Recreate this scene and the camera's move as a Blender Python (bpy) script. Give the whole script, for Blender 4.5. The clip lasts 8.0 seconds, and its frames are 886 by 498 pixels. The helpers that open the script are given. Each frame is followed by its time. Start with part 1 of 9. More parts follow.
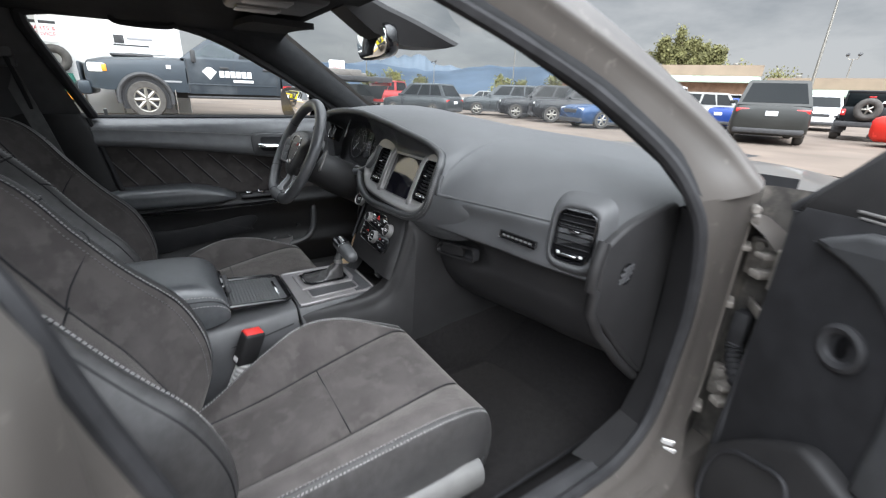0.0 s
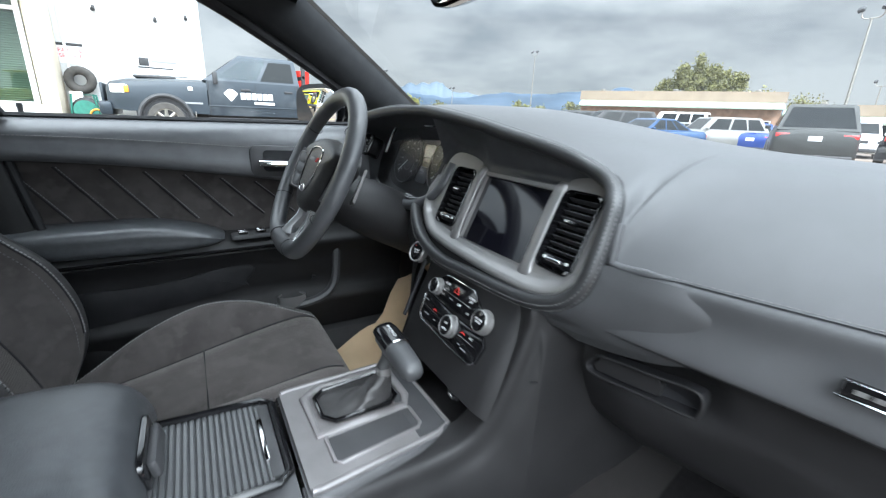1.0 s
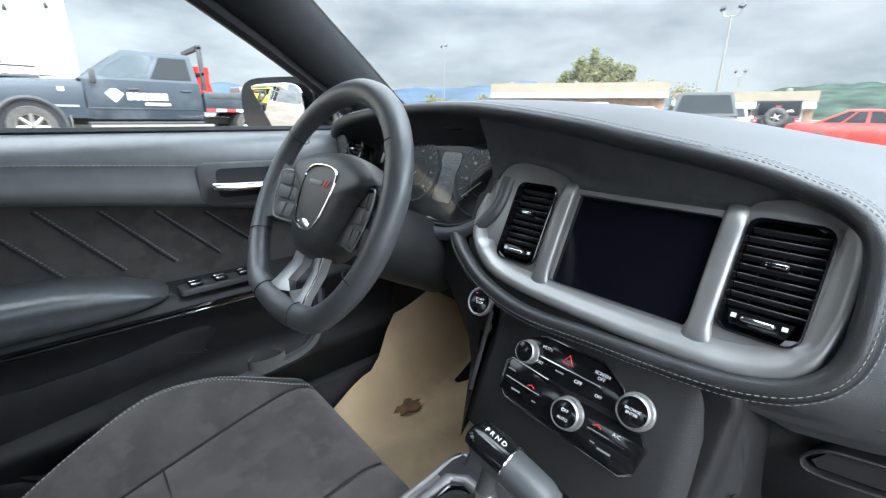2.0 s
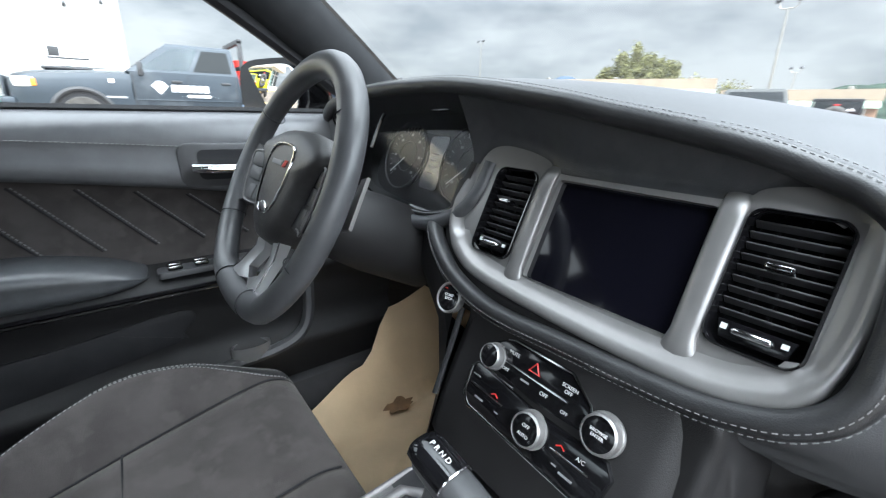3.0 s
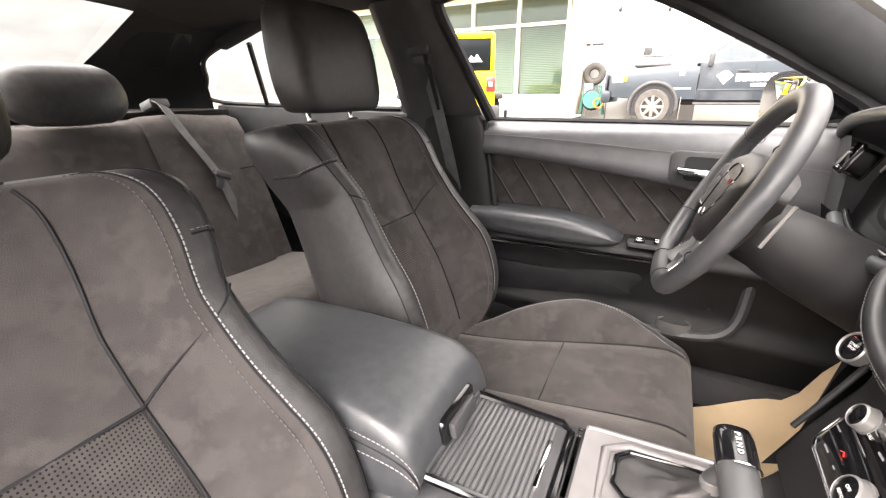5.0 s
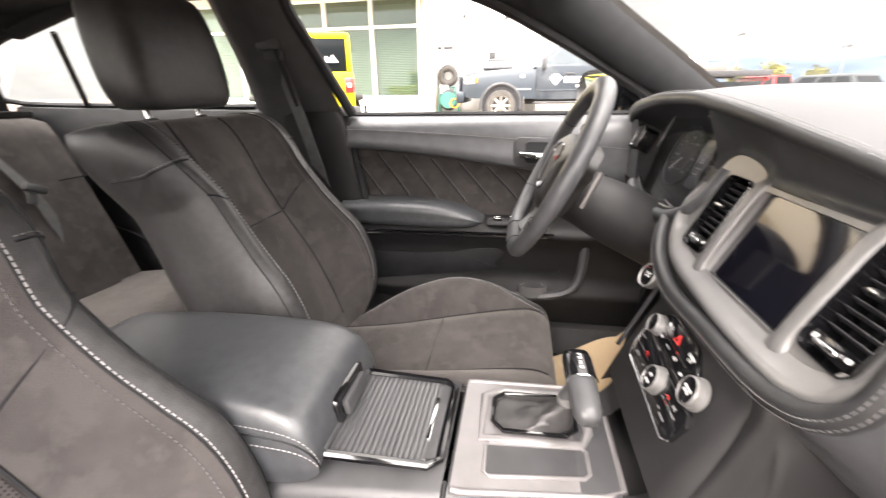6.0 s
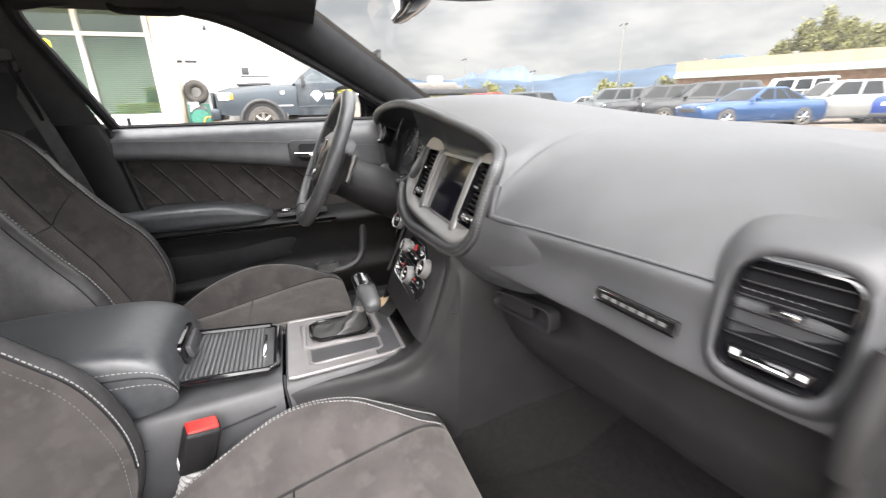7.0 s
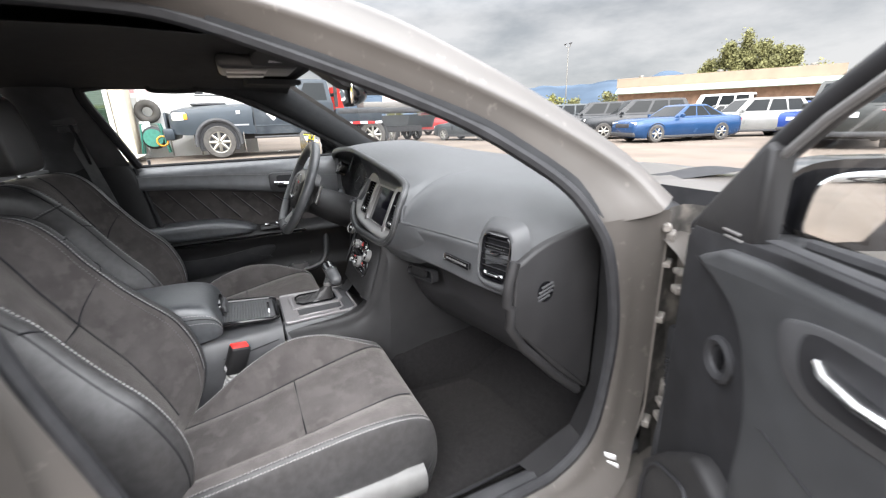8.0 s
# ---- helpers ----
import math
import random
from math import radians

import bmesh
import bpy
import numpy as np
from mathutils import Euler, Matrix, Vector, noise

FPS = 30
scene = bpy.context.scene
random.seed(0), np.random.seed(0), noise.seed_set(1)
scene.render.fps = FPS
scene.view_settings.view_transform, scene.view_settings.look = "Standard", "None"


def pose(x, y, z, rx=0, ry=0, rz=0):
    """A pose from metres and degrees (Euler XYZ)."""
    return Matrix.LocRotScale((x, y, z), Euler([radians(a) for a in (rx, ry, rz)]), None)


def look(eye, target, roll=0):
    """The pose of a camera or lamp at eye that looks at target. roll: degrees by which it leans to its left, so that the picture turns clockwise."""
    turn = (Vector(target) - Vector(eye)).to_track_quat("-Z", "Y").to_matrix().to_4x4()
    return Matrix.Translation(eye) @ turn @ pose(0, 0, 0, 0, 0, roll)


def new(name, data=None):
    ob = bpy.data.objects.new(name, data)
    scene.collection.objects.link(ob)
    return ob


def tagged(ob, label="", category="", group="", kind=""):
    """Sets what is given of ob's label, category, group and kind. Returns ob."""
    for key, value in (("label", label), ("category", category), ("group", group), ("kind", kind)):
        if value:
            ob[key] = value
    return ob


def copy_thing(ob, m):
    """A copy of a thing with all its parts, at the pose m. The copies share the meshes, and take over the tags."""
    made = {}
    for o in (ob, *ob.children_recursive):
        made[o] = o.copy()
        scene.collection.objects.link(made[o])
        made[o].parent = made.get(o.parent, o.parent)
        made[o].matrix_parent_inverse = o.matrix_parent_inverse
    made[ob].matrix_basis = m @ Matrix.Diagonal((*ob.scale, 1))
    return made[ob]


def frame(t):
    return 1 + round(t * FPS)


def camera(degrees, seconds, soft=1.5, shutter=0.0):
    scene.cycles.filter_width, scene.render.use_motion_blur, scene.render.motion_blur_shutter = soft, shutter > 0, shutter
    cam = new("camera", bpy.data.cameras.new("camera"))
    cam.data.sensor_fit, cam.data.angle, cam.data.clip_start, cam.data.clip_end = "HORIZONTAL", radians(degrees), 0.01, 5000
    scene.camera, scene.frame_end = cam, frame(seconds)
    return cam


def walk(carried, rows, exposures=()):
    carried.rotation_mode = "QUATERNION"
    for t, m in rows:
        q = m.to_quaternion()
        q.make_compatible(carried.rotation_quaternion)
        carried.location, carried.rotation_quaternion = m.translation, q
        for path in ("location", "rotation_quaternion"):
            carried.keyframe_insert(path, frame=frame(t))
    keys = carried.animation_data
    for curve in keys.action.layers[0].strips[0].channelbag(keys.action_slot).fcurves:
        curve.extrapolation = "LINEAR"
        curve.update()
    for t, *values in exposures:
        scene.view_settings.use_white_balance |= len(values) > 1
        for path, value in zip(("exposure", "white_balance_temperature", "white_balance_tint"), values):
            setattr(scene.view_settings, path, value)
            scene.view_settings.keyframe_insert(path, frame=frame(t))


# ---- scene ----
cam = camera(93.2, 8.0, soft=1.2, shutter=0.3)
PATH = [
    (0, (1.162, 0.064, 1.206), (-0.405, 1.092, 0.509), 2.1),
    (0.5, (0.839, 0.153, 1.147), (-0.764, 1.162, 0.505), 2.7),
    (1, (0.551, 0.215, 1.117), (-1.085, 1.2, 0.522), 2.3),
    (1.5, (0.339, 0.212, 1.094), (-1.235, 1.304, 0.519), 1.3),
    (2, (0.22, 0.165, 1.121), (-1.201, 1.434, 0.514), 0.6),
    (2.2, (0.197, 0.157, 1.123), (-1.156, 1.494, 0.507), 1.0),
    (3.3, (0.277, 0.317, 1.09), (-1.413, 1.186, 0.467), 1.3),
    (3.5, (0.316, 0.338, 1.093), (-1.507, 0.898, 0.49), 1.6),
    (4, (0.415, 0.358, 1.133), (-1.467, 0.042, 0.537), -0.1),
    (4.2, (0.438, 0.362, 1.141), (-1.373, -0.24, 0.545), -0.3),
    (5.3, (0.478, 0.335, 1.163), (-1.179, -0.542, 0.465), -0.4),
    (5.5, (0.487, 0.34, 1.161), (-1.224, -0.424, 0.461), -0.6),
    (6, (0.517, 0.364, 1.144), (-1.33, 0.035, 0.45), -0.8),
    (6.5, (0.618, 0.386, 1.13), (-1.248, 0.603, 0.445), -1.2),
    (7, (0.834, 0.353, 1.126), (-0.951, 0.982, 0.478), -1.6),
    (7.5, (1.055, 0.309, 1.166), (-0.67, 1.125, 0.569), -2.1),
    (8, (1.382, 0.247, 1.243), (-0.348, 1.054, 0.647), -1.9),
]
EXPOSURES = [(0.0, 0.18, 6300, 9), (0.5, 0.43, 6200, 8), (1.0, 0.68, 5950, 5), (1.5, 0.83, 5900, 5), (2.0, 0.93, 5900, 5), (2.2, 0.93, 5900, 5), (3.3, 0.98, 6100, 7), (3.5, 1.03, 6200, 8), (4.0, 1.33, 6900, 13), (4.2, 1.43, 7000, 14),
             (5.3, 1.80, 7500, 18), (5.5, 1.80, 7500, 18), (6.0, 1.68, 7400, 17), (6.5, 1.30, 7200, 15), (7.0, 1.08, 6900, 13), (7.5, 0.83, 6700, 12), (8.0, 0.68, 6550, 11)]
walk(cam, [(t, look(eye, target, roll)) for t, eye, target, roll in PATH], EXPOSURES)

# ---- sky and sun: bright overcast ----
SUN_UP, SUN_TURN = radians(40), radians(112)
world = bpy.data.worlds.new("overcast_sky")
scene.world = world
world.use_nodes = True
wn, wl = world.node_tree.nodes, world.node_tree.links
wn.clear()


def wnode(kind, **values):
    n = wn.new(kind)
    for k, v in values.items():
        n.inputs[k].default_value = v
    return n


sky = wn.new("ShaderNodeTexSky")
sky.sky_type, sky.sun_disc, sky.sun_elevation, sky.sun_rotation = "NISHITA", False, SUN_UP, SUN_TURN
coord = wn.new("ShaderNodeTexCoord")
squash = wn.new("ShaderNodeMapping")
squash.inputs["Scale"].default_value = (1.0, 1.0, 3.0)
wl.new(coord.outputs["Generated"], squash.inputs["Vector"])
cloud = wnode("ShaderNodeTexNoise", Scale=2.9, Detail=8.0, Roughness=0.56)
wl.new(squash.outputs["Vector"], cloud.inputs["Vector"])
shades = wn.new("ShaderNodeValToRGB")
shades.color_ramp.elements[0].position, shades.color_ramp.elements[0].color = 0.37, (5.6, 5.95, 6.3, 1)
shades.color_ramp.elements[1].position, shades.color_ramp.elements[1].color = 0.60, (9.9, 10.0, 10.1, 1)
wl.new(cloud.outputs["Fac"], shades.inputs["Fac"])
cover = wn.new("ShaderNodeMix")
cover.data_type = "RGBA"
cover.inputs["Factor"].default_value = 0.9
wl.new(sky.outputs["Color"], cover.inputs["A"])
wl.new(shades.outputs["Color"], cover.inputs["B"])
back = wnode("ShaderNodeBackground", Strength=0.080)
# the overcast dome is about three times as bright overhead as at the horizon
split = wn.new("ShaderNodeSeparateXYZ")
wl.new(coord.outputs["Generated"], split.inputs["Vector"])
dome = wn.new("ShaderNodeMapRange")
dome.inputs["From Min"].default_value, dome.inputs["From Max"].default_value = 0.2, 0.55
dome.inputs["To Min"].default_value, dome.inputs["To Max"].default_value = 0.72, 3.0
wl.new(split.outputs["Z"], dome.inputs["Value"])
lift = wn.new("ShaderNodeVectorMath")
lift.operation = "SCALE"
wl.new(cover.outputs["Result"], lift.inputs[0])
# a wide, soft brightening of the cloud round the hidden sun
toward = wn.new("ShaderNodeVectorMath")
toward.operation = "DOT_PRODUCT"
toward.inputs[1].default_value = (math.sin(SUN_TURN) * math.cos(SUN_UP), math.cos(SUN_TURN) * math.cos(SUN_UP), math.sin(SUN_UP))
wl.new(coord.outputs["Generated"], toward.inputs[0])
aureole = wn.new("ShaderNodeMapRange")
aureole.interpolation_type = "SMOOTHSTEP"
aureole.inputs["From Min"].default_value, aureole.inputs["From Max"].default_value = 0.0, 1.0
aureole.inputs["To Min"].default_value, aureole.inputs["To Max"].default_value = 0.95, 4.3
wl.new(toward.outputs["Value"], aureole.inputs["Value"])
glow = wn.new("ShaderNodeMath")
glow.operation = "MULTIPLY"
wl.new(dome.outputs["Result"], glow.inputs[0])
wl.new(aureole.outputs["Result"], glow.inputs[1])
wl.new(glow.outputs["Value"], lift.inputs["Scale"])
wl.new(lift.outputs["Vector"], back.inputs["Color"])
wout = wn.new("ShaderNodeOutputWorld")
wl.new(back.outputs["Background"], wout.inputs["Surface"])

sun = new("sun", bpy.data.lights.new("sun", "SUN"))
sun.data.energy, sun.data.angle, sun.data.color = 0.6, radians(30), (1.0, 0.96, 0.9)
sun.matrix_world = look((40 * math.sin(SUN_TURN) * math.cos(SUN_UP), 40 * math.cos(SUN_TURN) * math.cos(SUN_UP), 40 * math.sin(SUN_UP)), (0, 0, 0))


# ---- materials ----
def material(name, color, rough=0.5, metal=0.0, vary=0.15, scale=30.0, bump=0.0, bump_scale=400.0, coat=0.0, sheen=0.0, spots=None, emit=None, spec=0.5, wear=0.0):
    """A surface with large blotches, fine grain and relief."""
    m = bpy.data.materials.new(name)
    m.use_nodes = True
    n, l = m.node_tree.nodes, m.node_tree.links
    b = n["Principled BSDF"]
    b.inputs["Roughness"].default_value, b.inputs["Metallic"].default_value = rough, metal
    b.inputs["Coat Weight"].default_value, b.inputs["Coat Roughness"].default_value = coat, 0.06
    b.inputs["Specular IOR Level"].default_value = spec
    if sheen:
        b.inputs["Sheen Weight"].default_value, b.inputs["Sheen Roughness"].default_value = sheen, 0.45
        b.inputs["Sheen Tint"].default_value = (1.0, 0.93, 0.88, 1)
    tc = n.new("ShaderNodeTexCoord")
    big = n.new("ShaderNodeTexNoise")
    big.inputs["Scale"].default_value, big.inputs["Detail"].default_value = scale, 5.0
    l.new(tc.outputs["Object"], big.inputs["Vector"])
    ramp = n.new("ShaderNodeValToRGB")
    lo, hi = [c * (1 - vary) for c in color], [min(1, c * (1 + vary)) for c in color]
    ramp.color_ramp.elements[0].position, ramp.color_ramp.elements[0].color = 0.35, (*lo, 1)
    ramp.color_ramp.elements[1].position, ramp.color_ramp.elements[1].color = 0.65, (*hi, 1)
    l.new(big.outputs["Fac"], ramp.inputs["Fac"])
    out = ramp.outputs["Color"]
    if spots:
        col, sc, cut = spots
        sp = n.new("ShaderNodeTexNoise")
        sp.inputs["Scale"].default_value, sp.inputs["Detail"].default_value = sc, 8.0
        l.new(tc.outputs["Object"], sp.inputs["Vector"])
        r2 = n.new("ShaderNodeValToRGB")
        r2.color_ramp.elements[0].position, r2.color_ramp.elements[0].color = cut, (0, 0, 0, 1)
        r2.color_ramp.elements[1].position, r2.color_ramp.elements[1].color = cut + 0.12, (1, 1, 1, 1)
        l.new(sp.outputs["Fac"], r2.inputs["Fac"])
        mx = n.new("ShaderNodeMix")
        mx.data_type = "RGBA"
        l.new(r2.outputs["Color"], mx.inputs["Factor"])
        l.new(out, mx.inputs["A"])
        mx.inputs["B"].default_value = (*col, 1)
        out = mx.outputs["Result"]
    l.new(out, b.inputs["Base Color"])
    if wear:
        rr = n.new("ShaderNodeMapRange")
        rr.inputs["To Min"].default_value, rr.inputs["To Max"].default_value = max(0.02, rough - wear), min(1, rough + wear)
        l.new(big.outputs["Fac"], rr.inputs["Value"])
        l.new(rr.outputs["Result"], b.inputs["Roughness"])
    if bump:
        fine = n.new("ShaderNodeTexNoise")
        fine.inputs["Scale"].default_value, fine.inputs["Detail"].default_value = bump_scale, 3.0
        l.new(tc.outputs["Object"], fine.inputs["Vector"])
        bp = n.new("ShaderNodeBump")
        bp.inputs["Strength"].default_value, bp.inputs["Distance"].default_value = bump, 0.002
        l.new(fine.outputs["Fac"], bp.inputs["Height"])
        l.new(bp.outputs["Normal"], b.inputs["Normal"])
    if emit:
        b.inputs["Emission Color"].default_value, b.inputs["Emission Strength"].default_value = (*color, 1), emit
    return m


def glass(name, tint=(0.95, 0.98, 0.97), gloss=0.5, rough=0.0):
    """A thin pane: mostly clear, glossy at grazing angles."""
    m = bpy.data.materials.new(name)
    m.use_nodes = True
    n, l = m.node_tree.nodes, m.node_tree.links
    n.clear()
    o, mix, tr, gl, fr, mul = (n.new("ShaderNode" + k) for k in ("OutputMaterial", "MixShader", "BsdfTransparent", "BsdfGlossy", "Fresnel", "Math"))
    tr.inputs["Color"].default_value, gl.inputs["Roughness"].default_value = (*tint, 1), rough
    fr.inputs["IOR"].default_value, mul.operation = 1.45, "MULTIPLY"
    mul.inputs[1].default_value = gloss
    l.new(fr.outputs["Fac"], mul.inputs[0])
    l.new(mul.outputs["Value"], mix.inputs["Fac"])
    l.new(tr.outputs["BSDF"], mix.inputs[1])
    l.new(gl.outputs["BSDF"], mix.inputs[2])
    l.new(mix.outputs["Shader"], o.inputs["Surface"])
    return m


SUEDE = material("black_suede", (0.068, 0.0615, 0.060), 0.95, vary=0.16, scale=14, bump=0.4, bump_scale=700, sheen=0.22, spec=0.12, spots=((0.083, 0.0755, 0.073), 26, 0.5))
LEATHER = material("black_leather", (0.042, 0.0405, 0.041), 0.40, vary=0.18, scale=60, bump=0.30, bump_scale=600, wear=0.10, spec=0.55)
# Upper-door and wheel blacks, lifted so that missing light is in their colour
VINYL = material("lit_black_door_vinyl", (0.088, 0.090, 0.096), 0.36, vary=0.12, scale=30, bump=0.2, bump_scale=900, wear=0.08, spec=0.75)
WHEELHIDE = material("lit_smooth_wheel_leather", (0.070, 0.071, 0.075), 0.40, vary=0.12, scale=40, bump=0.12, bump_scale=800, wear=0.08, spec=0.7)
WRAP = material("dark_wrapped_leather", (0.054, 0.056, 0.061), 0.40, vary=0.15, scale=60, bump=0.2, bump_scale=700, wear=0.06, spec=0.7)
BAND = material("black_band_leather", (0.026, 0.0265, 0.028), 0.40, vary=0.15, scale=60, bump=0.2, bump_scale=700, wear=0.06, spec=0.6)
ARMHIDE = material("armrest_leather", (0.060, 0.063, 0.068), 0.36, vary=0.15, scale=60, bump=0.22, bump_scale=700, wear=0.06, spec=0.85)
PAD = material("soft_dash_pad", (0.056, 0.057, 0.060), 0.50, vary=0.1, scale=12, bump=0.22, bump_scale=1100, wear=0.06, spec=0.5)
DOORHIDE = material("dark_soft_door_trim", (0.036, 0.037, 0.0395), 0.50, vary=0.12, scale=25, bump=0.2, bump_scale=900, wear=0.06, spec=0.42)
PLASTIC = material("black_plastic", (0.050, 0.050, 0.053), 0.45, vary=0.15, scale=20, bump=0.15, bump_scale=1000, wear=0.08, spec=0.6)
DULL = material("matt_black_plastic", (0.017, 0.017, 0.019), 0.65, vary=0.2, scale=20, bump=0.1, spec=0.3)
# Near-black, so that vent and footwell shade sits in the colour
CAVITY = material("painted_shade_plastic", (0.008, 0.008, 0.009), 0.8, vary=0.2, scale=20, spec=0.15)
# Darker copy of the black plastic; also carries footwell shade in its colour
CHEEK = material("dark_grained_plastic", (0.016, 0.0155, 0.0163), 0.55, vary=0.15, scale=16, bump=0.25, bump_scale=900, spec=0.38)
GLOSS = material("gloss_black", (0.006, 0.006, 0.007), 0.12, vary=0.2, coat=0.5, wear=0.04)
RUBBER = material("black_rubber", (0.022, 0.022, 0.024), 0.6, vary=0.2, bump=0.1, spec=0.3)
SATIN = material("satin_dark_silver", (0.25, 0.244, 0.242), 0.34, metal=0.5, vary=0.06, scale=25, wear=0.06)
TRAY = material("brushed_grey_console_trim", (0.24, 0.228, 0.231), 0.38, metal=0.4, vary=0.08, scale=18, wear=0.06)
SILVER = material("bright_silver_paint", (0.34, 0.34, 0.34), 0.3, metal=0.5, vary=0.04, wear=0.05)
CHROME = material("chrome", (0.75, 0.75, 0.76), 0.12, metal=1.0, vary=0.04, wear=0.04)
MIDSTITCH = material("mid_grey_thread", (0.2, 0.2, 0.2), 0.8, vary=0.15, scale=200)
STITCH = material("pale_grey_thread", (0.34, 0.335, 0.33), 0.8, vary=0.15, scale=200)
DARKSTITCH = material("dark_grey_thread", (0.12, 0.12, 0.12), 0.8, vary=0.15, scale=200)
SCREEN = material("dark_display_glass", (0.004, 0.004, 0.007), 0.08, vary=0.1, coat=0.3)
CARPET = material("black_carpet", (0.012, 0.0113, 0.0118), 0.98, vary=0.2, scale=90, bump=0.7, bump_scale=900, spec=0.1, sheen=0.08)
HEADLINER = material("black_headliner", (0.034, 0.035, 0.037), 0.95, vary=0.06, scale=30, bump=0.3, bump_scale=900, spec=0.1)
PAPER = material("brown_kraft_paper", (0.62, 0.47, 0.30), 0.8, vary=0.08, scale=8, bump=0.3, bump_scale=60, spots=((0.50, 0.36, 0.22), 5, 0.62))
STAIN = material("oily_stain", (0.17, 0.10, 0.05), 0.7, vary=0.3, scale=30)
RED = material("red_plastic", (0.6, 0.03, 0.025), 0.35, vary=0.05)
WHITEPRINT = material("white_print", (0.7, 0.7, 0.7), 0.6, vary=0.03)
GREYPRINT = material("grey_print", (0.25, 0.25, 0.26), 0.6, vary=0.03)
WEBBING = material("grey_seat_belt_webbing", (0.12, 0.12, 0.12), 0.7, vary=0.15, bump=0.4, bump_scale=500)
PAINT = material("warm_grey_car_paint", (0.080, 0.072, 0.066), 0.38, metal=0.15, vary=0.10, scale=5, coat=0.30, wear=0.05, spots=((0.13, 0.118, 0.107), 40, 0.62))
DUSTYDARK = material("dusty_black_steel", (0.05, 0.046, 0.042), 0.75, metal=0.2, vary=0.35, scale=35, bump=0.2, bump_scale=120, spots=((0.14, 0.125, 0.11), 14, 0.56))
RAWMETAL = material("dusty_painted_metal", (0.18, 0.165, 0.15), 0.6, metal=0.3, vary=0.3, scale=40, bump=0.2, bump_scale=120)
GLASS = glass("clear_glass", (0.97, 0.985, 0.98), 0.2)
REARGLASS = glass("tinted_glass", (0.84, 0.87, 0.86), 0.25)
LENS = glass("gauge_lens", (0.95, 0.95, 0.95), 0.04)
MIRROR = material("mirror_glass", (0.85, 0.86, 0.87), 0.02, metal=1.0, vary=0.01)


# ---- mesh helpers ----
def V(*a):
    return Vector(a)


def spline(points, n=8, closed=False):
    """A smooth line through the points (Catmull-Rom)."""
    P = [Vector(p) for p in points]
    k = len(P)
    out = []
    for i in range(k if closed else k - 1):
        a, b, c, d = (P[(i + j) % k] if closed else P[min(max(i + j, 0), k - 1)] for j in (-1, 0, 1, 2))
        for s in range(n):
            t = s / n
            out.append(0.5 * ((2 * b) + (c - a) * t + (2 * a - 5 * b + 4 * c - d) * t * t + (3 * b - a - 3 * c + d) * t ** 3))
    if not closed:
        out.append(P[-1])
    return out


def lerp_table(table, x):
    """Smooth value from rows (x, value...)."""
    if x <= table[0][0]:
        return table[0][1:]
    for a, b in zip(table, table[1:]):
        if x <= b[0]:
            t = (x - a[0]) / (b[0] - a[0])
            t = t * t * (3 - 2 * t)
            return tuple(p + (q - p) * t for p, q in zip(a[1:], b[1:]))
    return table[-1][1:]


def loft(rings, closed=False, caps=True, loop=False):
    """Skin over rings of equally many points. closed: each ring closes on itself; loop: the last ring joins the first."""
    bm = bmesh.new()
    vs = [[bm.verts.new(p) for p in r] for r in rings]
    n = len(rings[0])
    rows = len(vs)
    for i in range(rows if loop else rows - 1):
        a, b = vs[i], vs[(i + 1) % rows]
        for j in range(n if closed else n - 1):
            k = (j + 1) % n
            bm.faces.new((a[j], a[k], b[k], b[j]))
    if closed and caps and not loop:
        bm.faces.new(vs[0][::-1])
        bm.faces.new(vs[-1])
    bmesh.ops.recalc_face_normals(bm, faces=bm.faces)
    return bm


def thicken(bm, d):
    """Gives a sheet thickness d against its normals."""
    bmesh.ops.recalc_face_normals(bm, faces=bm.faces)
    bmesh.ops.solidify(bm, geom=bm.faces[:], thickness=d)
    return bm


def box(c, s, bevel=0.0, rot=None, seg=2):
    bm = bmesh.new()
    bmesh.ops.create_cube(bm, size=1.0, matrix=Matrix.Diagonal((*s, 1)))
    if bevel:
        bmesh.ops.bevel(bm, geom=bm.edges[:] + bm.verts[:], offset=min(bevel, 0.49 * min(s)), segments=seg, affect="EDGES", profile=0.5)
    m = Matrix.Translation(c)
    if rot is not None:
        m = m @ rot.to_4x4()
    bm.transform(m)
    return bm


def prism(poly, to3, depth, bevel=0.0, seg=2):
    """Extrudes a flat outline of (u, v) by depth; to3 maps (u, v, w) to the world."""
    bm = bmesh.new()
    lo = [bm.verts.new((u, v, 0)) for u, v in poly]
    f = bm.faces.new(lo)
    r = bmesh.ops.extrude_face_region(bm, geom=[f])
    top = [e for e in r["geom"] if isinstance(e, bmesh.types.BMVert)]
    for v in top:
        v.co.z += depth
    bmesh.ops.recalc_face_normals(bm, faces=bm.faces)
    if bevel:
        hi = [e for e in bm.edges if all(v.co.z > depth * 0.5 for v in e.verts)] if depth > 0 else [e for e in bm.edges if all(v.co.z < depth * 0.5 for v in e.verts)]
        bmesh.ops.bevel(bm, geom=hi, offset=bevel, segments=seg, affect="EDGES", profile=0.5)
    for v in bm.verts:
        v.co = to3(v.co.x, v.co.y, v.co.z)
    bmesh.ops.recalc_face_normals(bm, faces=bm.faces)
    return bm


